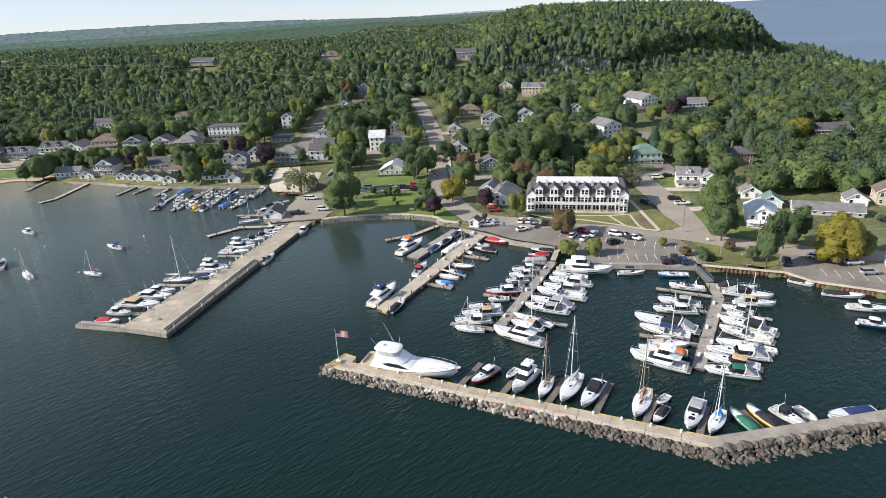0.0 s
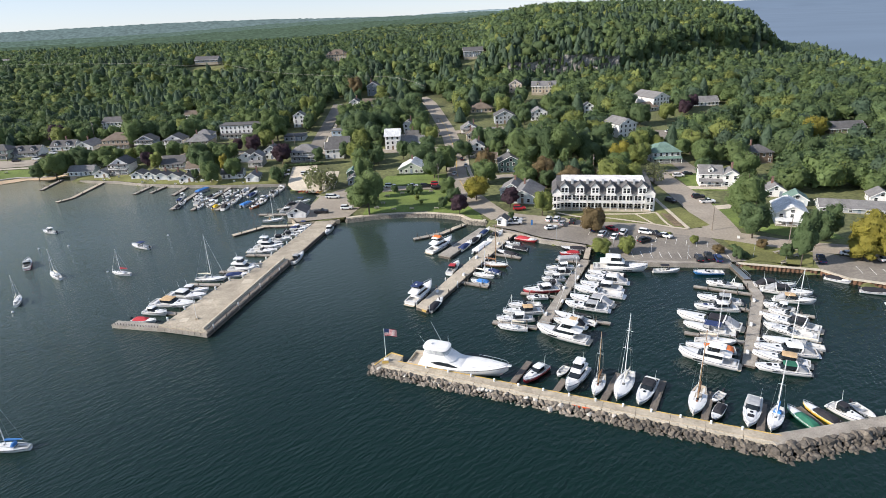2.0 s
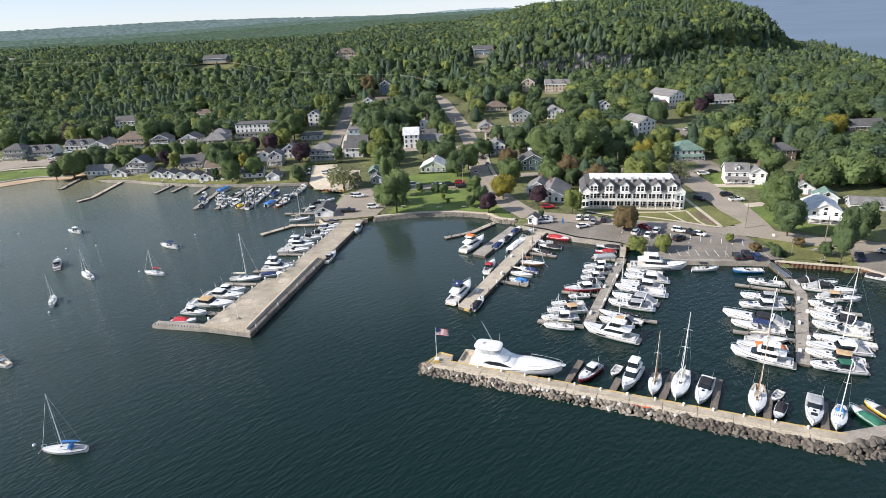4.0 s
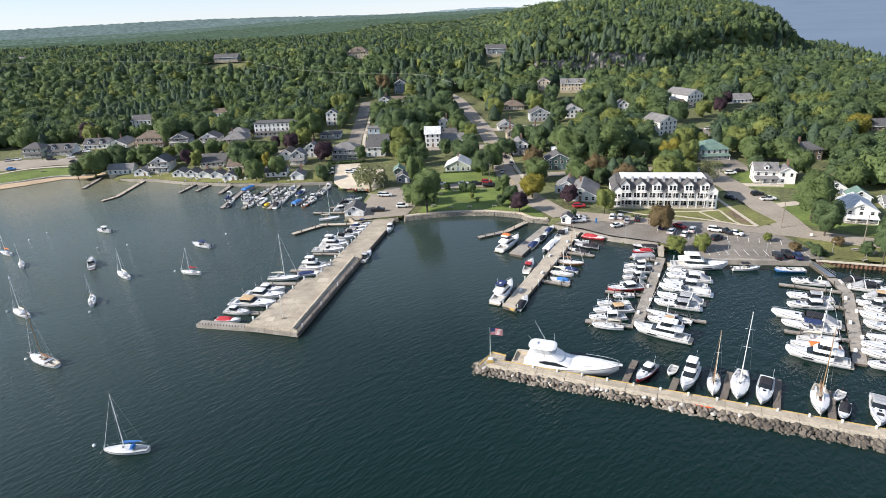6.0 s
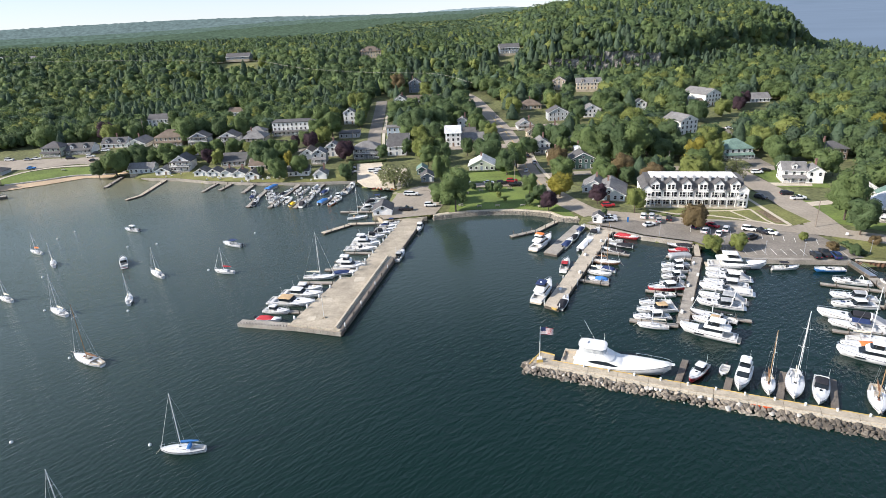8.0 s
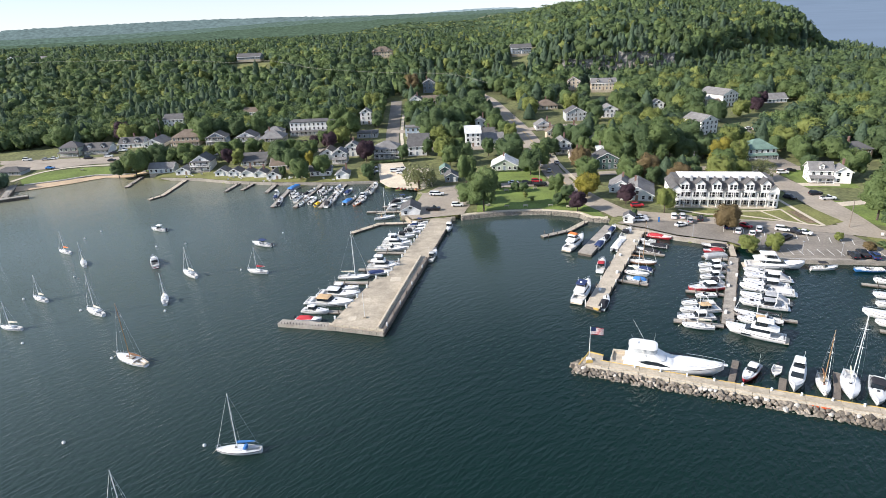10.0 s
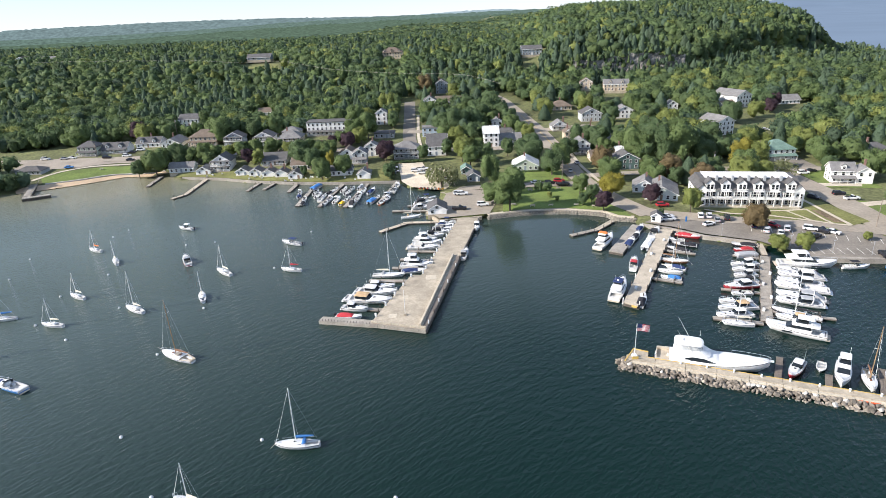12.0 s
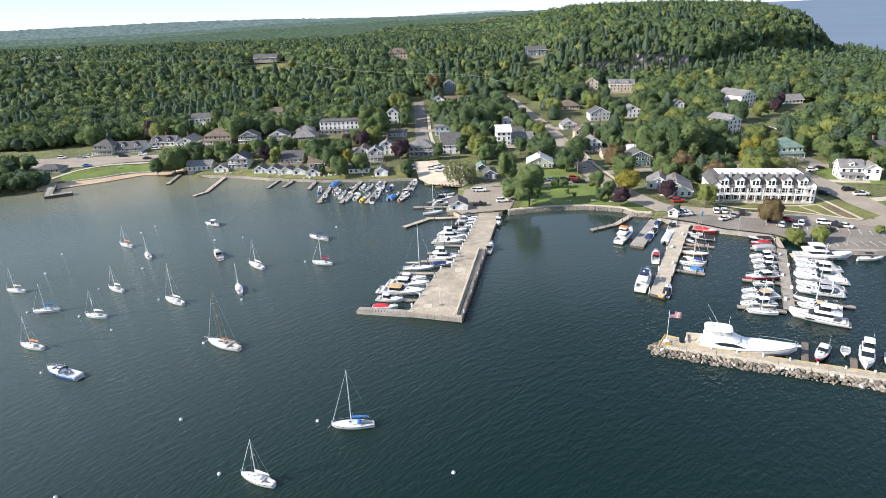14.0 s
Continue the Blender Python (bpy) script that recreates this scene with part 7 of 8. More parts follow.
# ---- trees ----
# cedar and pine are bluer and paler than their own green, to paint haze
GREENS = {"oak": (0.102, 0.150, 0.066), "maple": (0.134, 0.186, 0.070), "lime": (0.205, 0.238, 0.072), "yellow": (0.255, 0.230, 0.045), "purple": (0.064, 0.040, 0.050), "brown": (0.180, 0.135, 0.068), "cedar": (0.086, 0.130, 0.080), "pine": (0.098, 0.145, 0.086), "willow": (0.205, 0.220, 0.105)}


def crown_lobes(rng, lobes, squash):
    """Centres and radii of the leafy lobes of one broad crown of unit radius and height."""
    a, zc = rng.random() * 6.283 + 2.4 * np.arange(lobes) + rng.normal(size=lobes) * 0.4, 0.24 + 0.52 * (np.arange(lobes) + rng.random(lobes)) / lobes
    wide = 0.68 * np.sqrt(np.clip(1 - ((zc - 0.38) / 0.58) ** 2, 0.02, 1)) * (0.62 + 0.38 * rng.random(lobes))
    R = (0.32 + 0.18 * rng.random(lobes)) * (9.0 / max(lobes, 6)) ** 0.25
    zc = np.minimum(zc, 1.0 - R * squash)
    return np.stack([wide * np.cos(a), wide * np.sin(a), zc], 1), R


def crown_cards(rng, n, shape, card, lobe_set, squash):
    """Leaf clumps of one crown: bent cards that lie on its lobes, turned mostly outwards."""
    if shape == "cone":
        t = rng.random(n) ** 0.7
        ang = rng.random(n) * 6.283
        r = cone_radius(t, ang, 0.0) * (0.86 + 0.3 * rng.random(n))
        P = np.stack([r * np.cos(ang), r * np.sin(ang), 1 - t * 0.94], 1)
        N = np.stack([np.cos(ang), np.sin(ang), np.full(n, 0.5)], 1)
    else:
        C, R = lobe_set
        k = rng.integers(0, len(R), n)
        D = rng.normal(size=(n, 3))
        D[:, 2] = np.abs(D[:, 2]) - 0.35
        D /= np.linalg.norm(D, axis=1, keepdims=True)
        P = C[k] + D * (R[k] * (0.93 + 0.22 * rng.random(n)))[:, None] * np.array([1, 1, squash])
        P[:, 2] = np.clip(P[:, 2], 0.08, 1.02)
        N = D + np.array([0, 0, 0.25])
    N = N + rng.normal(size=(n, 3)) * 0.38
    N /= np.linalg.norm(N, axis=1, keepdims=True)
    U = np.cross(N, rng.normal(size=(n, 3)))
    U /= np.linalg.norm(U, axis=1, keepdims=True)
    V = np.cross(N, U)
    s = (card * (0.5 + 0.9 * rng.random(n)))[:, None]
    flat = np.array([1, 1, 0.34 if shape == "cone" else squash])
    tri = np.stack([P + (-U * s - V * s * 0.7) * flat, P + (U * s - V * s * 0.7 + N * s * 0.2) * flat, P + (V * s * 1.0 - N * s * 0.2) * flat], 1)
    return tri.reshape(-1, 3)


def cone_radius(t, ang, turn):
    """Radius of a conifer at t from its tip (0) to its foot (1): drooping tiers and uneven boughs."""
    return 0.95 * np.minimum(1.0, 1.25 * t) ** 0.7 * (0.88 + 0.12 * ((t * 6.5) % 1.0)) * (1 + 0.12 * np.sin(3 * ang + turn + 9 * t)) + 0.03


def core(rng, shape, lobe_set, sub, squash):
    """The closed leafy mass of a crown under its loose clumps: a lobed, dented surface."""
    if shape == "cone":
        rings, sides, turn = 4 + 3 * sub, 6 + sub, rng.random() * 6
        t = np.repeat(np.arange(rings) / (rings - 1), sides)
        ang = np.tile(np.arange(sides) * 6.283 / sides, rings) + 0.4 * t
        r = cone_radius(t, ang, turn) * (0.88 + 0.22 * rng.random(len(t)))
        v = np.stack([r * np.cos(ang), r * np.sin(ang), 1 - 0.95 * t], 1)
        f = []
        for i in range(rings - 1):
            for j in range(sides):
                a, b = i * sides + j, i * sides + (j + 1) % sides
                f += [(a, a + sides, b + sides), (a, b + sides, b)]
        return v, np.array(f)
    bm = bmesh.new()
    bmesh.ops.create_icosphere(bm, subdivisions=sub, radius=1.0)
    d = np.array([x.co[:] for x in bm.verts])
    f = np.array([[q.index for q in p.verts] for p in bm.faces])
    bm.free()
    C, R = lobe_set
    q3 = np.array([1, 1, squash])
    mid = np.array([0, 0, 0.46]) / q3
    q = C / q3 - mid
    along = d @ q.T
    gap = (q ** 2).sum(1)[None] - along ** 2
    reach = np.where(gap < R[None] ** 2, along + np.sqrt(np.clip(R[None] ** 2 - gap, 0, None)), 0.3)
    far = np.clip(reach.max(1), 0.3, None) * (0.96 + 0.05 * rng.normal(size=len(d)))
    v = (mid + d * far[:, None]) * q3
    v[:, 2] = np.clip(v[:, 2], 0.1, 1.0)
    return v, f


def template(seed, n, shape, card, lobes=9, sub=2, squash=0.45):
    """One crown of unit radius and height: points, triangles and which of them are smooth. squash: radius over height."""
    rng = np.random.default_rng(seed)
    lobe_set = crown_lobes(rng, lobes, squash)
    cards = crown_cards(rng, n, shape, card, lobe_set, squash)
    v, f = core(rng, shape, lobe_set, sub, squash)
    faces = np.concatenate([np.arange(len(cards)).reshape(-1, 3), f + len(cards)])
    return np.concatenate([cards, v]), faces, np.arange(len(faces)) >= n


def fill_mesh(name, V, F, S, tint, material):
    me = bpy.data.meshes.new(name)
    me.vertices.add(len(V))
    me.vertices.foreach_set("co", V.astype(np.float32).ravel())
    me.loops.add(len(F) * 3)
    me.loops.foreach_set("vertex_index", F.astype(np.int32).ravel())
    me.polygons.add(len(F))
    me.polygons.foreach_set("loop_start", np.arange(len(F), dtype=np.int32) * 3)
    me.polygons.foreach_set("use_smooth", S)
    me.update(calc_edges=True)
    a = me.attributes.new("tint", "FLOAT_COLOR", "POINT")
    a.data.foreach_set("color", np.concatenate([tint, np.ones((len(tint), 1))], 1).astype(np.float32).ravel())
    me.materials.append(material)
    return me


def wood(name, spots, templates, label, material):
    """Many trees in one mesh. spots: rows of x, y, z, radius, height, template, red, green, blue."""
    rng = np.random.default_rng(4)
    Vs, Fs, Ss, Ts, n = [], [], [], [], 0
    for x, y, z, r, h, k, *c in spots:
        v, f, sm = templates[int(k)]
        a = rng.random() * 6.283
        ca, sa = math.cos(a), math.sin(a)
        Vs.append(np.stack([(v[:, 0] * ca - v[:, 1] * sa) * r + x, (v[:, 0] * sa + v[:, 1] * ca) * r + y, v[:, 2] * h + z], 1))
        Fs.append(f + n)
        Ss.append(sm)
        n += len(v)
        Ts.append(np.tile(np.array(c), (len(v), 1)))
    me = fill_mesh(name, np.concatenate(Vs), np.concatenate(Fs), np.concatenate(Ss), np.concatenate(Ts), material)
    return tagged(new(name, me), label=label, category="woods", kind="stuff")


TREE_ME, TRUNK_ME = {}, {}


def tree(x, y, r, h, hue, shape="round", seed=0, bare=0.16):
    """One tree of its own: tapered trunk with limbs, crown of leaf clumps."""
    slim = min(3, max(1, round(h / r)))
    key = (shape, seed % 5, hue, slim)
    if key not in TREE_ME:
        n = 2400 if shape != "open" else 1100
        v, f, sm = template(100 + seed % 5 + 10 * len(shape), n, "cone" if shape == "cone" else "round", 0.046 if shape != "open" else 0.06, 6 + 5 * slim, 3, 0.9 / slim)
        if shape == "open":
            f, sm = f[:n], sm[:n]
        tint = np.tile(np.array(GREENS[hue]), (len(v), 1))
        TREE_ME[key] = fill_mesh("crown", v, f, sm, tint, LEAVES)
    if shape not in TRUNK_ME:
        s = Shape().tube((0, 0, -0.06), (0, 0, 0.45), 0.055, 0.035, 8)
        rr = random.Random(7)
        for i in range(7):
            a = i * 2.4
            z0 = rr.uniform(0.22, 0.42)
            s.tube((0, 0, z0), (0.42 * math.cos(a), 0.42 * math.sin(a), z0 + rr.uniform(0.2, 0.38)), 0.024, 0.008, 5)
        s.tube((0, 0, 0.44), (0.05, 0, 0.85), 0.034, 0.008, 6)
        TRUNK_ME[shape] = s.mesh("trunk", BARK)
    names = {"purple": "dark purple-leaved", "yellow": "yellowing", "lime": "light green", "brown": "bronze-leaved", "cedar": "dark evergreen", "willow": "pale open-crowned", "maple": "green", "oak": "dark green", "pine": "dark evergreen"}
    th = thing("tree", "%s %s tree with dense uneven crown" % (names[hue], "conical" if shape == "cone" else "broad"), "tree", pose(x, y, land(x, y), 0, 0, (seed * 67) % 360), "village trees")
    tr = part("trunk", TRUNK_ME[shape], None, th)
    tr.scale = (r, r, h)
    cr = part("crown", TREE_ME[key], None, th)
    cr.scale = (r, r, h)
    return th


TREE_AT = []
TREE_ROWS = []
TREE_ROWS.append([
    (-205.4, 312.2, 4.4, 13.5, "maple"),
    (-202.1, 320.1, 2.9, 12.0, "oak"),
    (-190.9, 314.5, 4.4, 11.2, "maple"),
    (-188.4, 328.5, 3.9, 8.0, "oak"),
    (-180.7, 326.6, 3.9, 7.0, "oak"),
    (-160.2, 308.7, 4.0, 9.3, "purple"),
    (-153.1, 302.7, 3.3, 11.1, "lime"),
    (-149.2, 329.8, 4.1, 7.4, "oak"),
    (-130.5, 298.1, 4.5, 11.0, "oak"),
    (-123.7, 293.9, 5.0, 12.5, "oak"),
    (-116.9, 278.3, 4.8, 12.0, "maple"),
    (-114.6, 291.2, 2.3, 11.1, "yellow"),
    (-107.1, 282.4, 4.8, 11.3, "maple"),
    (-126.5, 283.9, 2.1, 6.5, "oak"),
    (-125.5, 328.9, 3.6, 6.7, "purple"),
    (-119.9, 331.6, 3.0, 9.0, "purple"),
    (-111.3, 330.6, 4.9, 9.9, "purple"),
    (-88.5, 301.9, 5.4, 12.0, "purple"),
    (-110.1, 344.7, 6.1, 15.0, "maple"),
    (-102.3, 348.5, 6.9, 18.7, "maple"),
    (-85.0, 274.7, 3.3, 9.2, "oak"),
    (-69.5, 298.7, 3.3, 10.4, "oak"),
])
TREE_ROWS.append([
    (-60.6, 256.6, 7.8, 10.7, "willow"),
    (-57.3, 307.3, 3.4, 10.7, "oak"),
    (-48.5, 305.9, 5.5, 12.1, "lime"),
    (-42.5, 296.8, 4.1, 8.4, "oak"),
    (-40.1, 250.1, 4.8, 17.8, "maple"),
    (-35.1, 218.8, 6.5, 19.9, "maple"),
    (-39.6, 229.1, 5.9, 9.5, "maple"),
    (-33.6, 239.8, 2.9, 11.0, "oak"),
    (-38.2, 289.7, 3.5, 12.9, "oak"),
    (-27.4, 246.0, 1.7, 3.8, "oak"),
    (-20.4, 242.8, 2.0, 4.7, "oak"),
    (-17.0, 241.5, 2.2, 4.5, "oak"),
    (-10.8, 266.2, 6.2, 13.8, "oak"),
    (-5.2, 277.1, 6.1, 14.6, "maple"),
    (-17.1, 296.7, 7.4, 10.1, "oak"),
    (-5.0, 235.3, 3.6, 10.4, "maple"),
    (-2.8, 224.4, 3.2, 8.9, "oak"),
    (-7.0, 221.7, 2.3, 5.7, "oak"),
    (-0.8, 214.5, 3.7, 9.4, "purple"),
    (-17.5, 233.2, 1.2, 3.2, "lime"),
    (-15.6, 227.7, 0.9, 2.7, "lime"),
    (6.3, 230.5, 5.6, 11.1, "yellow"),
])
TREE_ROWS.append([
    (11.7, 254.0, 5.9, 11.6, "maple"),
    (12.7, 271.7, 5.2, 12.2, "brown"),
    (18.7, 220.6, 3.6, 9.6, "purple"),
    (29.2, 209.1, 4.1, 11.3, "lime"),
    (36.4, 249.6, 5.5, 13.0, "brown"),
    (41.6, 244.9, 4.2, 11.6, "pine"),
    (47.7, 244.0, 4.2, 12.3, "cedar"),
    (53.1, 247.7, 4.3, 12.5, "oak"),
    (31.3, 279.7, 8.4, 20.5, "maple"),
    (38.9, 277.9, 9.7, 23.0, "oak"),
    (47.8, 276.6, 10.5, 23.4, "maple"),
    (58.2, 285.3, 7.1, 18.1, "oak"),
    (70.3, 293.3, 6.7, 18.5, "oak"),
    (76.7, 332.5, 6.5, 9.9, "lime"),
    (71.7, 262.9, 5.0, 16.9, "yellow"),
    (78.2, 260.3, 5.5, 16.0, "lime"),
    (80.9, 243.2, 5.2, 9.9, "willow"),
    (43.1, 189.8, 4.7, 10.4, "brown"),
    (41.4, 172.0, 3.1, 5.4, "lime"),
    (48.9, 171.0, 2.9, 6.1, "lime"),
    (71.3, 176.0, 1.5, 3.3, "lime"),
    (90.6, 178.7, 5.4, 14.5, "oak"),
])
TREE_ROWS.append([
    (94.4, 192.7, 6.6, 20.7, "maple"),
    (58.4, 256.9, 2.6, 4.9, "brown"),
    (3.0, 300.3, 6.0, 9.9, "oak"),
    (14.9, 324.9, 6.4, 9.1, "oak"),
    (22.3, 314.3, 6.2, 12.4, "oak"),
    (30.2, 301.2, 6.6, 12.8, "maple"),
    (94.0, 157.0, 3.3, 20.1, "oak"),
    (105.5, 170.2, 4.3, 14.4, "oak"),
    (115.8, 160.1, 6.3, 15.4, "yellow"),
    (112.2, 158.6, 4.5, 7.0, "yellow"),
    (122.2, 160.7, 3.9, 10.0, "lime"),
    (112.2, 174.9, 3.7, 14.4, "oak"),
    (75.5, 168.4, 2.0, 3.0, "brown"),
    (79.1, 163.3, 1.7, 4.1, "oak"),
    (17.5, 206.2, 1.3, 3.6, "oak"),
    (89.5, 170.4, 2.0, 3.5, "brown"),
    (92.3, 161.7, 2.2, 6.0, "oak"),
])

TREE_ROWS.append([
    (-58.5, 353, 7.5, 15.5, "oak"),
    (-50.5, 350, 8.5, 18.0, "oak"),
    (-42.5, 354, 8.0, 16.5, "oak"),
    (-36.0, 374, 7.5, 15.0, "oak"),
    (-28.4, 388, 8.5, 16.5, "oak"),
    (-19.8, 349, 6.2, 13.0, "maple"),
    (-95.0, 408, 6.5, 18.0, "lime"),
    (-89.0, 398, 4.0, 14.0, "maple"),
    (-112, 372, 6.5, 19.0, "maple"),
    (-70.5, 460, 6.5, 19.0, "brown"),
    (-46.5, 286, 4.6, 13.0, "maple"),
    (-50.0, 296, 4.8, 14.0, "lime"),
    (-190, 358, 7.5, 17.0, "maple"),
    (-184, 362, 6.0, 16.0, "oak"),
    (-171, 362, 6.0, 15.0, "oak"),
    (-238, 366, 6.5, 14.0, "lime"),
    (-246, 374, 6.0, 13.0, "purple"),
    (-276, 362, 7.0, 15.0, "maple"),
    (66, 338, 7.0, 15.0, "lime"),
    (60, 352, 7.5, 15.0, "oak"),
    (108, 352, 7.0, 15.0, "oak"),
    (142, 374, 4.2, 10.0, "purple"),
    (152, 388, 4.2, 10.0, "purple"),
    (178, 300, 6.5, 15.0, "yellow"),
])
for g, rows in enumerate(TREE_ROWS):
    for i, (x, y, r, h, hue) in enumerate(rows):
        TREE_AT.append((x, y, r))
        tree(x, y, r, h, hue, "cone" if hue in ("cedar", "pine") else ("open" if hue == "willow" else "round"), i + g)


# open yards on the harbour side of the houses that stand clear of the woods: x, y, half width, depth
YARDS = [(-231, 602, 19, 62), (-103, 584, 13, 48), (22, 556, 10, 34), (132, 392, 9, 24), (162, 396, 10, 16), (95.6, 328, 9, 30), (114, 340, 9, 34), (-67, 428, 6, 22), (-59, 468, 6, 30), (19, 402, 9, 26), (86, 386, 5, 30), (66, 446, 12, 24), (47, 456, 6, 22), (-227, 404, 10, 26), (-181.7, 424, 7, 26), (205, 318, 14, 22), (-33.5, 322, 6, 26), (-22, 326, 7, 20), (-127, 363, 13, 24), (-97, 384, 5, 22), (-66.5, 349, 6, 22), (-145, 340, 8, 14), (-161.6, 345, 7, 14), (-180, 348, 7, 14), (10.5, 326, 7, 20), (10, 352, 8, 16), (9, 301, 7, 16), (-27, 358, 4, 16)]


def clear_of(x, y, gap):
    for hx, hy, w, d in HOUSE_AT:
        if abs(x - hx) < w / 2 + gap and hy - 15 - 0.3 * d < y < hy + d + gap:
            return False
        # yards and drives on the harbour side of the upper houses
        if hy > 340 and hx > -45 and hy - 48 < y < hy and abs(x - (-80 + (hx + 80) * y / hy)) < w * 0.55 + 1:
            return False
    for ax, ay, half, deep in YARDS:
        if ay - deep < y < ay and abs(x - (-30 + (ax + 30) * y / ay)) < half:
            return False
    for c, w in ROADS:
        for p in c[::2]:
            if abs(p.x - x) < w / 2 + gap + 2 and abs(p.y - y) < w / 2 + gap + 2:
                return False
    return all((x - a) ** 2 + (y - b) ** 2 > (0.75 * (gap + r)) ** 2 for a, b, r in TREE_AT)


def woodland(x, y):
    """Where the closed woods stand."""
    if x < -264:
        return y > 270 and not 318 < y < 358
    if x < -258:
        return y > 358
    if x < -140:
        return y > 366
    if x < -40:
        return y > 392
    if x < 70:
        return y > 398
    if x < 125:
        return y > 296
    return y > 214 and x > 120


# scattered village trees
VT = random.Random(21)
spot, tries = 0, 0
while spot < 170 and tries < 12000:
    tries += 1
    x, y = VT.uniform(-215, 120), VT.uniform(288, 400)
    if x > 28 and VT.random() < 0.5:
        y = VT.uniform(236, 330)
    elif y < 300 and x < 20:
        continue
    r = VT.uniform(3.6, 6.8)
    if woodland(x, y) or not clear_of(x, y, r * 0.8):
        continue
    TREE_AT.append((x, y, r))
    hue = VT.choice(["oak", "maple", "oak", "maple", "cedar", "lime", "oak", "brown" if VT.random() < 0.2 and x > -20 else "maple"])
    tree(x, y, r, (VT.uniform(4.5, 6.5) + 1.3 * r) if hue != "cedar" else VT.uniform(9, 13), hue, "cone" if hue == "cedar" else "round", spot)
    spot += 1

# the woods, nearer belts finer
RND = np.random.default_rng(12)
NEAR = [template(i, 220, "round", 0.12, 9, 2) for i in range(8)] + [template(50 + i, 130, "cone", 0.16, 8, 2) for i in range(5)]
BROAD = [template(400 + i, 480, "round", 0.085, 13, 2) for i in range(8)] + [template(450 + i, 220, "cone", 0.13, 8, 2) for i in range(5)]
MID = [template(200 + i, 70, "round", 0.165, 8, 2) for i in range(8)] + [template(250 + i, 80, "cone", 0.2, 8, 1) for i in range(5)]
FARS = [template(300 + i, 14, "round", 0.3, 5, 1) for i in range(6)]
HUES = np.array([GREENS[k] for k in ("oak", "maple", "maple", "oak", "lime", "oak", "oak", "maple", "oak", "oak", "maple", "cedar")])
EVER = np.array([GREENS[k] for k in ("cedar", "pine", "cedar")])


def scatter(x0, x1, y0, y1, gap, want, conifers, tall=1.0, spread=(0.58, 0.80)):
    """Trees on a shaken grid; conifers: their share at a place."""
    out = []
    for gx in np.arange(x0, x1, gap):
        for gy in np.arange(y0, y1, gap):
            x, y = gx + RND.uniform(-0.45, 0.45) * gap, gy + RND.uniform(-0.45, 0.45) * gap
            if not want(x, y):
                continue
            ever = RND.random() < conifers(x, y)
            hue = (EVER if ever else HUES)[RND.integers(0, 3 if ever else 12)] * RND.uniform(0.82, 1.20)
            r = gap * (RND.uniform(0.46, 0.62) if ever else RND.uniform(*spread))
            h = (RND.uniform(9, 14) if ever else RND.uniform(8.5, 13)) * tall
            k = 8 + RND.integers(0, 5) if ever else RND.integers(0, 8)
            out.append((x, y, land(x, y) - 0.8, r, h, k, *hue))
    return out


def ever_share(x, y):
    """Conifers keep to the foot of the bluff and the western woods; leafy trees cover its top and the village side."""
    n = noise.noise(Vector((x / 70, y / 70, 0)))
    if x < -250 and y < 400:
        return 0.06
    if x > 60 and y < 440:
        base = 0.04
    elif x > -20 and y > 500:
        # dark conifers on the bluff's face, leafy trees along its top
        edge = 497 + 0.62 * max(0, x - 150)
        base = 0.26 if y < edge + 40 else 0.04
    elif x > 190:
        base = 0.10
    else:
        base = 0.14
    return min(0.85, max(0.02, base + 0.5 * n))


def on_land(x, y):
    return bool(inside(np.array([x]), np.array([y]), SHORE)[0])


CLIFFS = ((46, 70, 10.5), (69, 90, 12.5), (89, 114, 14.5), (113, 134, 12.5))


def cliff_here(x, y):
    edge = 497 + 0.62 * max(0, x - 150)
    return edge - 9 < y < edge + 3 and any(a - 1 < x < b + 1 for a, b, h in CLIFFS)


def view(x, y):
    return -0.86 * (y + 30) - 75 < x < 0.78 * (y + 20) + 15


def want_near(x, y):
    return woodland(x, y) and view(x, y) and on_land(x, y) and clear_of(x, y, 3.0) and not cliff_here(x, y)


def broad_side(x, y):
    """The village side of the slope, where old broad-crowned trees stand."""
    return x > -45 and y < 462


old = scatter(-45, 400, 214, 470, 8.8, lambda x, y: broad_side(x, y) and woodland(x, y) and view(x, y) and on_land(x, y) and clear_of(x, y, 3.6), ever_share, 1.15, (0.52, 0.78))
wood("woodland", old, BROAD, "old broad-crowned leafy trees above the village", LEAVES)
near = scatter(-420, 380, 214, 470, 6.6, lambda x, y: want_near(x, y) and y < 455 and not broad_side(x, y), ever_share)
wood("woodland", near, NEAR, "mixed green woods of leafy trees and cedars behind the village", LEAVES)
mid = scatter(-620, 430, 455, 820, 7.3, lambda x, y: 455 <= y and want_near(x, y) and not broad_side(x, y), ever_share, 1.1)
for i in range(170):
    x = 40 + 0.85 * i
    edge = 497 + 0.62 * max(0, x - 150)
    y = edge + RND.uniform(2.5, 10)
    if i % 2 == 0:
        y = edge - RND.uniform(7, 13)
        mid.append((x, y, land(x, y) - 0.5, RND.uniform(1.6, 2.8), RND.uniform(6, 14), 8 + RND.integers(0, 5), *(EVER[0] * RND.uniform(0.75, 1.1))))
    else:
        mid.append((x, y, land(x, y) - 0.5, RND.uniform(2.2, 3.2), RND.uniform(6, 10), RND.integers(0, 13), *(HUES[RND.integers(0, 10)] * RND.uniform(0.75, 1.1))))
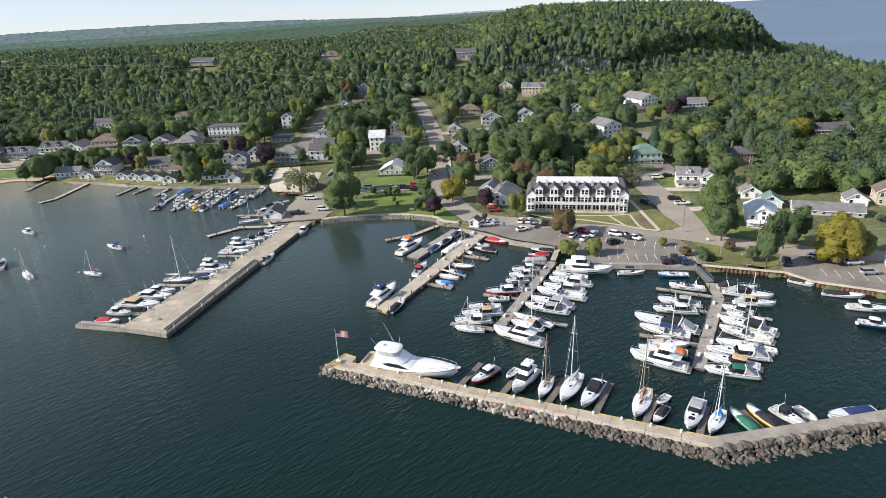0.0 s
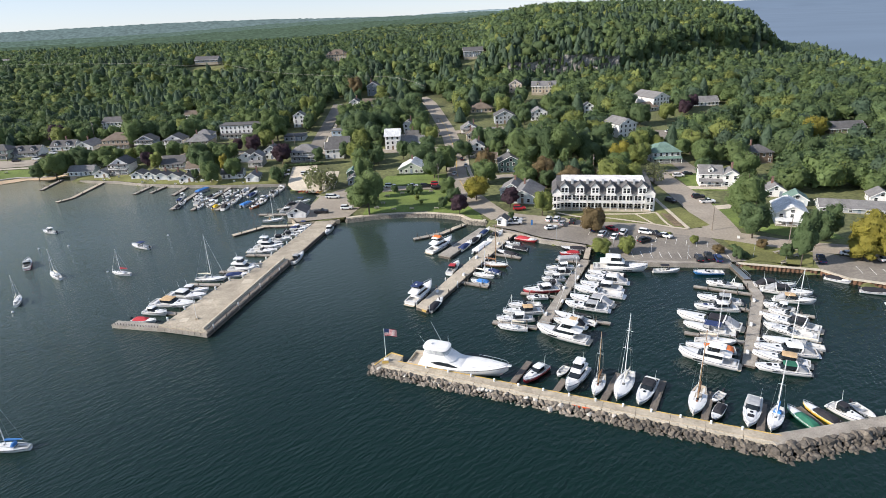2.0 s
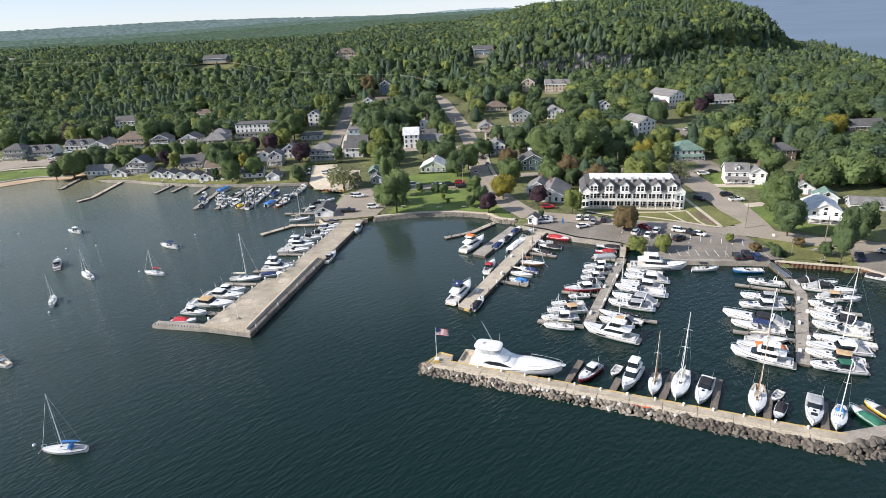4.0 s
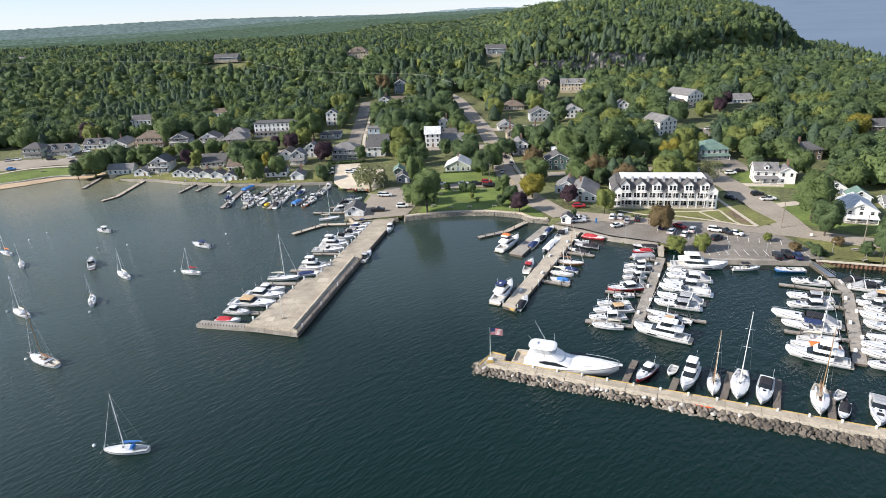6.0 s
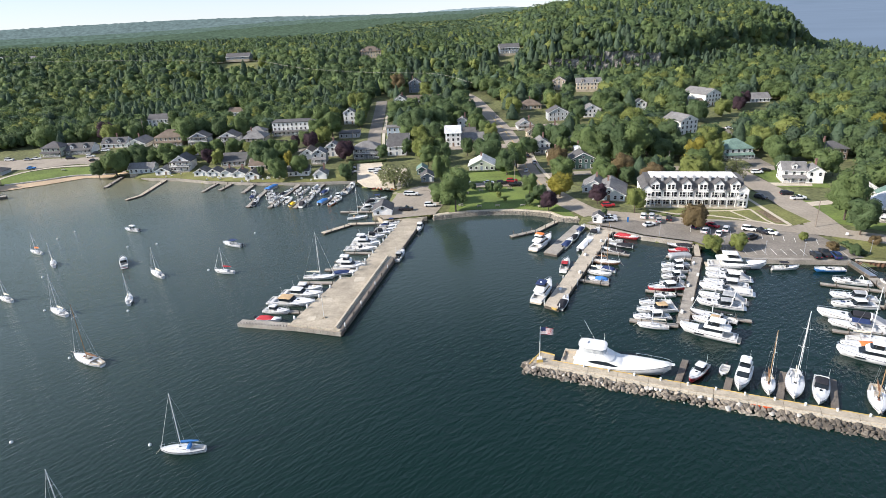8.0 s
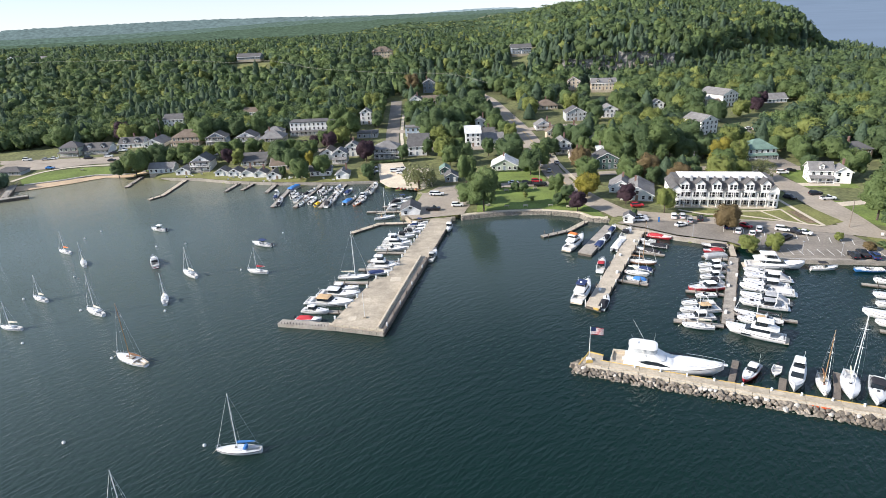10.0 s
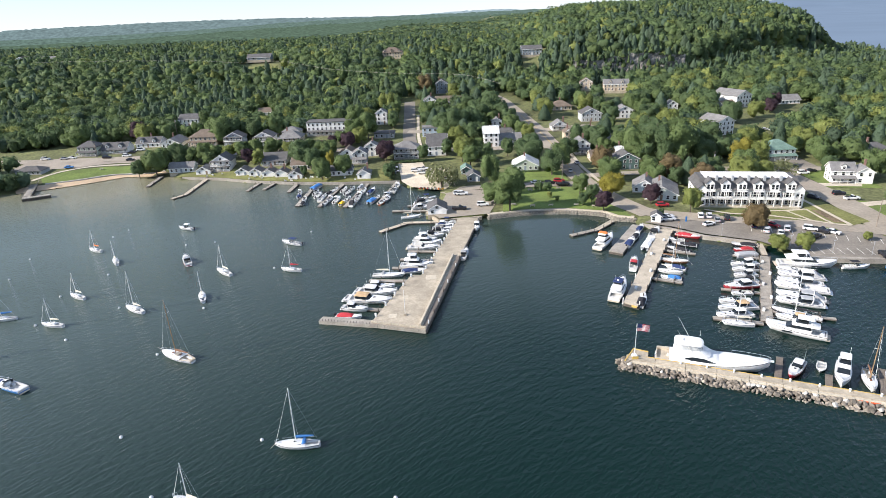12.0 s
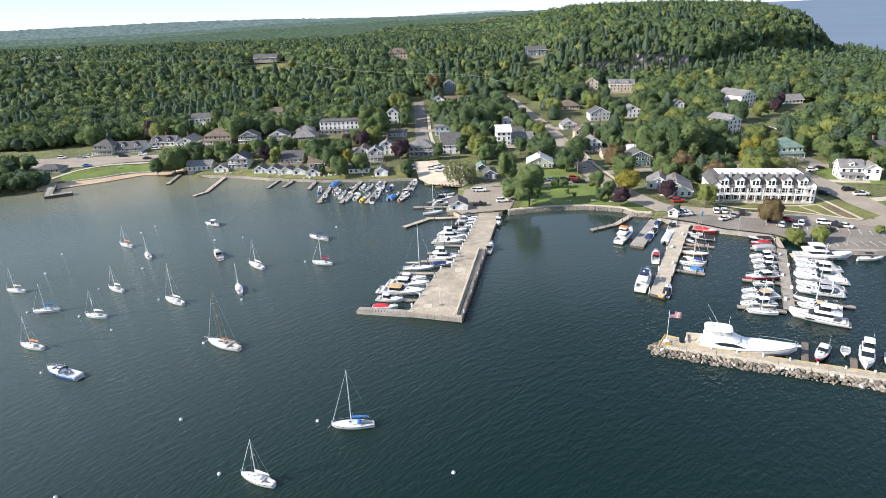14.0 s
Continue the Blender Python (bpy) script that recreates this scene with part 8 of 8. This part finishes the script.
for i in range(260):
    # close growth on the steep shoulder of the bluff
    x = 134 + 0.55 * i
    y = 497 + 0.62 * max(0, x - 150) + RND.uniform(0, 26)
    if on_land(x, y) and view(x, y):
        mid.append((x, y, land(x, y) - 0.5, RND.uniform(2.4, 4.2), RND.uniform(7, 12), RND.integers(0, 13), *(HUES[RND.integers(0, 10)] * RND.uniform(0.7, 1.2))))
for a, b, high in CLIFFS:
    # shrubs on the brink and the ledges
    for i in range(int((b - a) * 1.1)):
        x = RND.uniform(a, b)
        up = RND.choice([0.97, 0.97, 0.97, 0.95, 0.6, 0.35])
        hue = (EVER if RND.random() < 0.5 else HUES)[RND.integers(0, 3)]
        mid.append((x, 494.5 + RND.uniform(-1.2, 1.5) - (0 if up > 0.9 else 1.6), land(0.5 * (a + b), 492) + 3.2 + high * up, RND.uniform(1.0, 2.6), RND.uniform(2.5, 7), RND.integers(0, 13), *(hue * RND.uniform(0.75, 1.1))))
wood("woodland", mid, MID, "mixed woods of cedar and leafy trees on the bluff", LEAVES)


def far_wood():
    out = []
    y = 820.0
    while y < 1400:
        gap = 11 + (y - 820) * 0.012
        for x in np.arange(-0.86 * y - 60, 0.56 * y + 60, gap):
            px, py = x + RND.uniform(-0.4, 0.4) * gap, y + RND.uniform(-0.4, 0.4) * gap
            if on_land(px, py):
                # blue raised by 15% to paint distance haze into the crowns
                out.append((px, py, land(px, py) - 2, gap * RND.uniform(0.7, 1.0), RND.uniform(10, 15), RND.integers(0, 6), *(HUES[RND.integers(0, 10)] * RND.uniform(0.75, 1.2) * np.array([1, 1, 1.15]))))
        y += gap * 0.9
    return out


wood("woodland", far_wood(), FARS, "distant wooded plateau and ridges with haze-blue tint", LEAVES)

# ---- the cliff ----
def cliff(x0, x1, high):
    """A stretch of broken rock face: ledges, clefts and leaning blocks."""
    rows = []
    n = max(4, int((x1 - x0) / 1.1))
    foot = land(0.5 * (x0 + x1), 492)
    for lvl in range(9):
        ring = []
        for i in range(n + 1):
            x = x0 + (x1 - x0) * i / n
            edge = 497 + 0.62 * max(0, x - 150)
            block = math.floor(x / 3.4 + 0.8 * noise.noise(Vector((x / 3, lvl * 0.4, 0))))
            step = 1.6 * noise.noise(Vector((block * 7.3, (lvl // 3) * 1.5, 3))) + 0.9 * noise.noise(Vector((x / 1.6, lvl * 1.3, 5)))
            top = high * (1 + 0.10 * noise.noise(Vector((block * 3.1, 0, 4))))
            ring.append((x, edge - 4.5 + 0.15 * lvl + 0.5 * (lvl // 3) + step, foot + 3.5 + top * lvl / 8 + 0.3 * noise.noise(Vector((x / 5, lvl, 8)))))
        rows.append(ring)
    rows.append([(x, y + 9, z - 0.3) for x, y, z in rows[-1]])
    structure("cliff", Shape().loft(rows, False, False), CLIFF, "grey fractured limestone cliff in the wooded bluff", "cliff")


for x0, x1, high in CLIFFS:
    cliff(x0, x1, high)

# ---- flag, poles, benches ----
def flagpole():
    p = Vector((-19.8, 114.9))
    th = thing("flagpole", "white flagpole with a striped flag at the breakwater's end", "flagpole", pose(p.x, p.y, 1.47))
    part("pole", Shape().tube((0, 0, 0), (0, 0, 8.2), 0.08, 0.05, 7), gel("w"), th)
    part("base", Shape().box(-0.5, 0.5, -0.5, 0.5, 0, 0.55), gel("w"), th)
    W, H, n = 2.9, 1.65, 10

    def point(u, v):
        return (0.08 + W * u * 0.93, 0.18 * math.sin(5 * u + 1.0) * u, 8.0 - H * v - 0.35 * u * u)

    stripes_r, stripes_w, canton = Shape(), Shape(), Shape()
    for i in range(n):
        for j in range(13):
            u0, u1, v0, v1 = i / n, (i + 1) / n, j / 13, (j + 1) / 13
            s = canton if i < 4 and j < 7 else (stripes_r if j % 2 == 0 else stripes_w)
            q = [Vector(point(a, b)) for a, b in ((u0, v0), (u1, v0), (u1, v1), (u0, v1))]
            off = Vector((0, 0.02, 0))
            s.add([x - off for x in q] + [x + off for x in q], [(0, 1, 2, 3), (7, 6, 5, 4), (0, 4, 5, 1), (2, 6, 7, 3)])
    part("red_stripes", stripes_r, canvas("red"), th)
    part("white_stripes", stripes_w, canvas("w"), th)
    part("blue_field", canton, canvas("navy"), th)


flagpole()


def pole(x, y, h, arms=0, label="tall brown wooden utility pole"):
    th = thing("utility_pole", label, "utility pole", pose(x, y, land(x, y), 0, 0, 20), "utility poles")
    part("post", Shape().tube((0, 0, -0.5), (0, 0, h), 0.16, 0.11, 7), shade("pole_wood", (0.24, 0.20, 0.16), 0.9, grain=(1, 0.1), vary=0.25), th)
    for i in range(arms):
        part("crossarm", Shape().box(-1.2, 1.2, -0.07, 0.07, h - 0.5 - 0.8 * i, h - 0.36 - 0.8 * i), TIMBER, th)
    if arms:
        part("transformer", Shape().tube((0.3, 0.25, h - 2.4), (0.3, 0.25, h - 1.5), 0.25, 0.25, 8), gel("grey"), th)


for x, y, h, arms in ((-8.8, 253, 10, 2), (6.2, 312, 11, 1), (-9, 345, 11, 1), (81.5, 187, 9.5, 0), (98.5, 172, 9, 0), (-252, 334, 9, 0), (-150, 335, 9, 1), (-213, 336, 9, 0), (60, 262, 9, 1), (-88, 329, 9, 1), (121, 243, 10, 1), (-222, 372, 13, 1)):
    pole(x, y, h, arms)


def street_light(x, y, h=4.2):
    th = thing("street_lamp", "slim grey quay lamp post", "street lamp", pose(x, y, land(x, y)), "street lamps")
    part("post", Shape().tube((0, 0, 0), (0, 0, h), 0.07, 0.05, 6), gel("grey"), th)
    part("lamp_head", Shape().stack([(h, -0.3, 0.3, 0.14), (h + 0.14, -0.25, 0.25, 0.1)], 0.08), gel("grey"), th)


for x, y in ((45, 172), (55, 167), (65, 164.5), (30, 185), (84, 164), (92, 161)):
    street_light(x, y)


def bench(x, y, turn):
    th = thing("park_bench", "pale wooden park bench on the lawn", "bench", pose(x, y, land(x, y) + 0.12, 0, 0, turn), "park benches")
    part("seat", Shape().box(-0.9, 0.9, -0.25, 0.25, 0.42, 0.48), PLANK_PALE, th)
    part("backrest", Shape().box(-0.9, 0.9, 0.24, 0.3, 0.5, 0.95), PLANK_PALE, th)
    for s in (-0.75, 0.75):
        part("leg", Shape().box(s - 0.05, s + 0.05, -0.22, 0.22, -0.1, 0.42), STEEL, th)


for x, y, t in ((-26, 222.5, 180), (-19, 222.3, 180), (-9.5, 221.5, 175), (-3.2, 219, 160), (-30, 240, 0), (-24, 243, 0), (-12, 244, 0), (90, 158.5, 20), (96, 163, 20)):
    bench(x, y, t)

# overhead wires across the slope
wires = thing("power_lines", "thin overhead power lines across the wooded slope", "power line")
LINE = [(-420, 566, 45.5), (-373, 563.8, 44.7), (-337, 559.8, 44), (-290, 552, 42.7), (-261, 547, 41.9), (-224, 533, 39.8), (-193, 529.7, 40.3), (-147, 499, 34.7), (-95, 482, 31), (-43, 464, 29.4), (-17.6, 428, 25.8)]
for k in range(2):
    pts = [(p.x, p.y - 1.4 * k, p.z + 0.5 * k - 0.4) for p in spline(LINE, 9.0)]
    part("wire", Shape().cable(pts, 0.035), shade("wire_alloy", (0.42, 0.40, 0.34), 0.6, grain=(3.0,), vary=0.15), wires)
drape("lawn", [(-252, 588), (-250, 560), (-208, 556), (-206, 588)], LAWN_DRY, "dry grass clearing before a house on the slope", "lawn", lift=0.3)
strip("road", [(102.5, 262), (104, 290), (110, 318), (116, 338)], 8.0, ASPHALT, "asphalt drive and yard between white houses", "road", lift=0.3)
park("car", "w", 118.5, 333, 10)
park("suv", "w", 122.0, 331, 10)


# ---- lawn chairs, kayaks, hedges, signs, swim rafts ----
def lawn_chair(x, y, turn):
    th = thing("lawn_chair", "white wooden lawn chair on the waterfront grass", "chair", pose(x, y, land(x, y) + 0.12, 0, 0, turn), "lawn chairs")
    part("seat", Shape().box(-0.35, 0.35, -0.35, 0.35, 0.32, 0.38), siding("white"), th)
    part("backrest", Shape().loft([[(-0.35, 0.3, 0.35), (0.35, 0.3, 0.35), (0.35, 0.36, 0.35), (-0.35, 0.36, 0.35)], [(-0.3, 0.62, 1.1), (0.3, 0.62, 1.1), (0.3, 0.68, 1.1), (-0.3, 0.68, 1.1)]], True), siding("white"), th)
    for s in (-0.38, 0.38):
        part("armrest", Shape().box(s - 0.07, s + 0.07, -0.45, 0.4, 0.6, 0.65), siding("white"), th)
        part("leg", Shape().box(s - 0.05, s + 0.05, -0.4, -0.28, -0.1, 0.6), siding("white"), th)


CH = random.Random(31)
for cx, cy, k in ((-120, 281, 9), (-152, 286, 4), (-133, 279.5, 4), (-175, 294.5, 3), (-103, 276.5, 3)):
    for i in range(k):
        lawn_chair(cx + CH.uniform(-5, 5), cy + CH.uniform(-1.5, 1.5), CH.uniform(150, 210))


def kayak(x, y, turn, col):
    th = thing("kayak", "%s kayak lying on the gravel shore" % COLNAME[col], "kayak", pose(x, y, land(x, y) + 0.2, 0, 0, turn), "kayaks")
    part("hull", Shape().loft([[(t, r * math.cos(a), 0.22 + r * 0.7 * math.sin(a)) for a in [k * math.pi / 3 for k in range(6)]] for t, r in ((-1.9, 0.03), (-1.2, 0.26), (0, 0.33), (1.2, 0.26), (1.9, 0.03))], True), paint(col), th, "", True)
    part("seat_well", Shape().stack([(0.42, -0.45, 0.45, 0.2), (0.47, -0.45, 0.45, 0.22)], 0.15), RUBBER, th)


for i, col in enumerate(("red", "orange", "red", "w", "w", "orange", "yellow")):
    kayak(-70 + 1.6 * i, 257.5 - 0.5 * i, 70 + 9 * (i % 3), col)


def hedge(pts, r, h, hue, label):
    """A clipped row of leafy bushes."""
    rng = np.random.default_rng(len(pts) * 7 + int(h * 10))
    Vs, Fs, Ss, n = [], [], [], 0
    for p in spline(pts, r * 1.1):
        v, f, sm = template(int(rng.integers(0, 900)), 160, "round", 0.14, 6, 2)
        Vs.append(v * np.array([r, r, h]) + np.array([p.x, p.y, land(p.x, p.y) - 0.1]))
        Fs.append(f + n)
        Ss.append(sm)
        n += len(v)
    V = np.concatenate(Vs)
    me = fill_mesh("hedge", V, np.concatenate(Fs), np.concatenate(Ss), np.tile(np.array(GREENS[hue]), (len(V), 1)), LEAVES)
    tagged(new("hedge", me), label=label, category="hedge")


hedge([(-84, 297), (-68, 299)], 1.0, 1.6, "oak", "clipped dark green hedge behind the gravel lot")
hedge([(-83.5, 274), (-84.5, 294)], 1.4, 3.0, "oak", "tall dark green hedge beside the gravel lot")
hedge([(-28, 274.0), (-15, 273.6)], 0.7, 0.9, "oak", "low green foundation hedge before the grey house")
hedge([(82, 163.5), (81.5, 172)], 1.2, 1.6, "oak", "rounded shrubs beside the gangway path")
hedge([(38, 204.2), (46, 201.5)], 0.7, 0.8, "maple", "low green hedge along the marina street")
hedge([(-160, 300.5), (-157, 293)], 0.8, 2.0, "cedar", "tall evergreen hedge between cottages")
hedge([(147, 190), (160, 186)], 1.0, 3.2, "cedar", "row of clipped dark evergreens by the parking lot")
hedge([(62, 187.5), (67, 185.5)], 0.9, 1.0, "lime", "low shrubs on the parking island")


def sign_board(x, y, turn, w, h, col, label, lift=0.6):
    th = thing("sign", label, "sign", pose(x, y, land(x, y), 0, 0, turn), "signs")
    part("board", Shape().box(-w / 2, w / 2, -0.05, 0.05, lift, lift + h), paint(col), th)
    for s in (-w / 2 + 0.1, w / 2 - 0.1):
        part("post", Shape().box(s - 0.05, s + 0.05, 0.06, 0.16, -0.2, lift + h), PLANK, th)


sign_board(-0.8, 220.5, -10, 1.0, 1.0, "w", "small white notice board on the park lawn")
sign_board(24, 199.5, 0, 0.6, 1.8, "blue", "upright blue harbour sign by the ramp", 0.1)
sign_board(86, 178, -20, 0.8, 0.9, "w", "small white street sign")


def picnic_table(x, y, turn):
    th = thing("picnic_table", "brown wooden picnic table on the grass", "table", pose(x, y, land(x, y) + 0.12, 0, 0, turn), "picnic tables")
    part("tabletop", Shape().box(-0.9, 0.9, -0.38, 0.38, 0.70, 0.75), PLANK, th)
    for s in (-0.75, 0.75):
        part("bench", Shape().box(-0.9, 0.9, s - 0.14, s + 0.14, 0.42, 0.46), PLANK, th)
    for s in (-0.65, 0.65):
        part("leg_frame", Shape().box(s - 0.04, s + 0.04, -0.75, 0.75, 0.34, 0.41).box(s - 0.05, s + 0.05, -0.3, -0.2, -0.1, 0.7).box(s - 0.05, s + 0.05, 0.2, 0.3, -0.1, 0.7), PLANK, th)


for x, y, t in ((-33, 225, 20), (-31, 231, -10), (-240, 314, 30), (-218, 319, 0), (92, 166, 15)):
    picnic_table(x, y, t)


def dock_boxes():
    """Dock boxes along the marina docks."""
    r = random.Random(17)
    for (x0, y0), (x1, y1), k in (((17.6, 131), (35.6, 167.5), 5), ((57.9, 110.5), (74.2, 140.5), 5), ((-11, 143), (13, 190), 4)):
        for i in range(k):
            t = (i + 0.5) / k
            z = 1.1 if x0 < 0 else 0.6
            side = 1.0 if i % 2 else -1.0
            x, y = x0 + (x1 - x0) * t + side * 0.8, y0 + (y1 - y0) * t - side * 0.4
            th = thing("dock_box", "white fibreglass dock box on the planks", "dock box", pose(x, y, z, 0, 0, 62), "dock boxes")
            part("box", Shape().stack([(0, -0.55, 0.55, 0.3), (0.5, -0.55, 0.55, 0.3)], 0.05), gel("pale"), th)
            part("lid", Shape().stack([(0.505, -0.58, 0.58, 0.33), (0.62, -0.5, 0.5, 0.25)], 0.08), gel("w"), th)


dock_boxes()
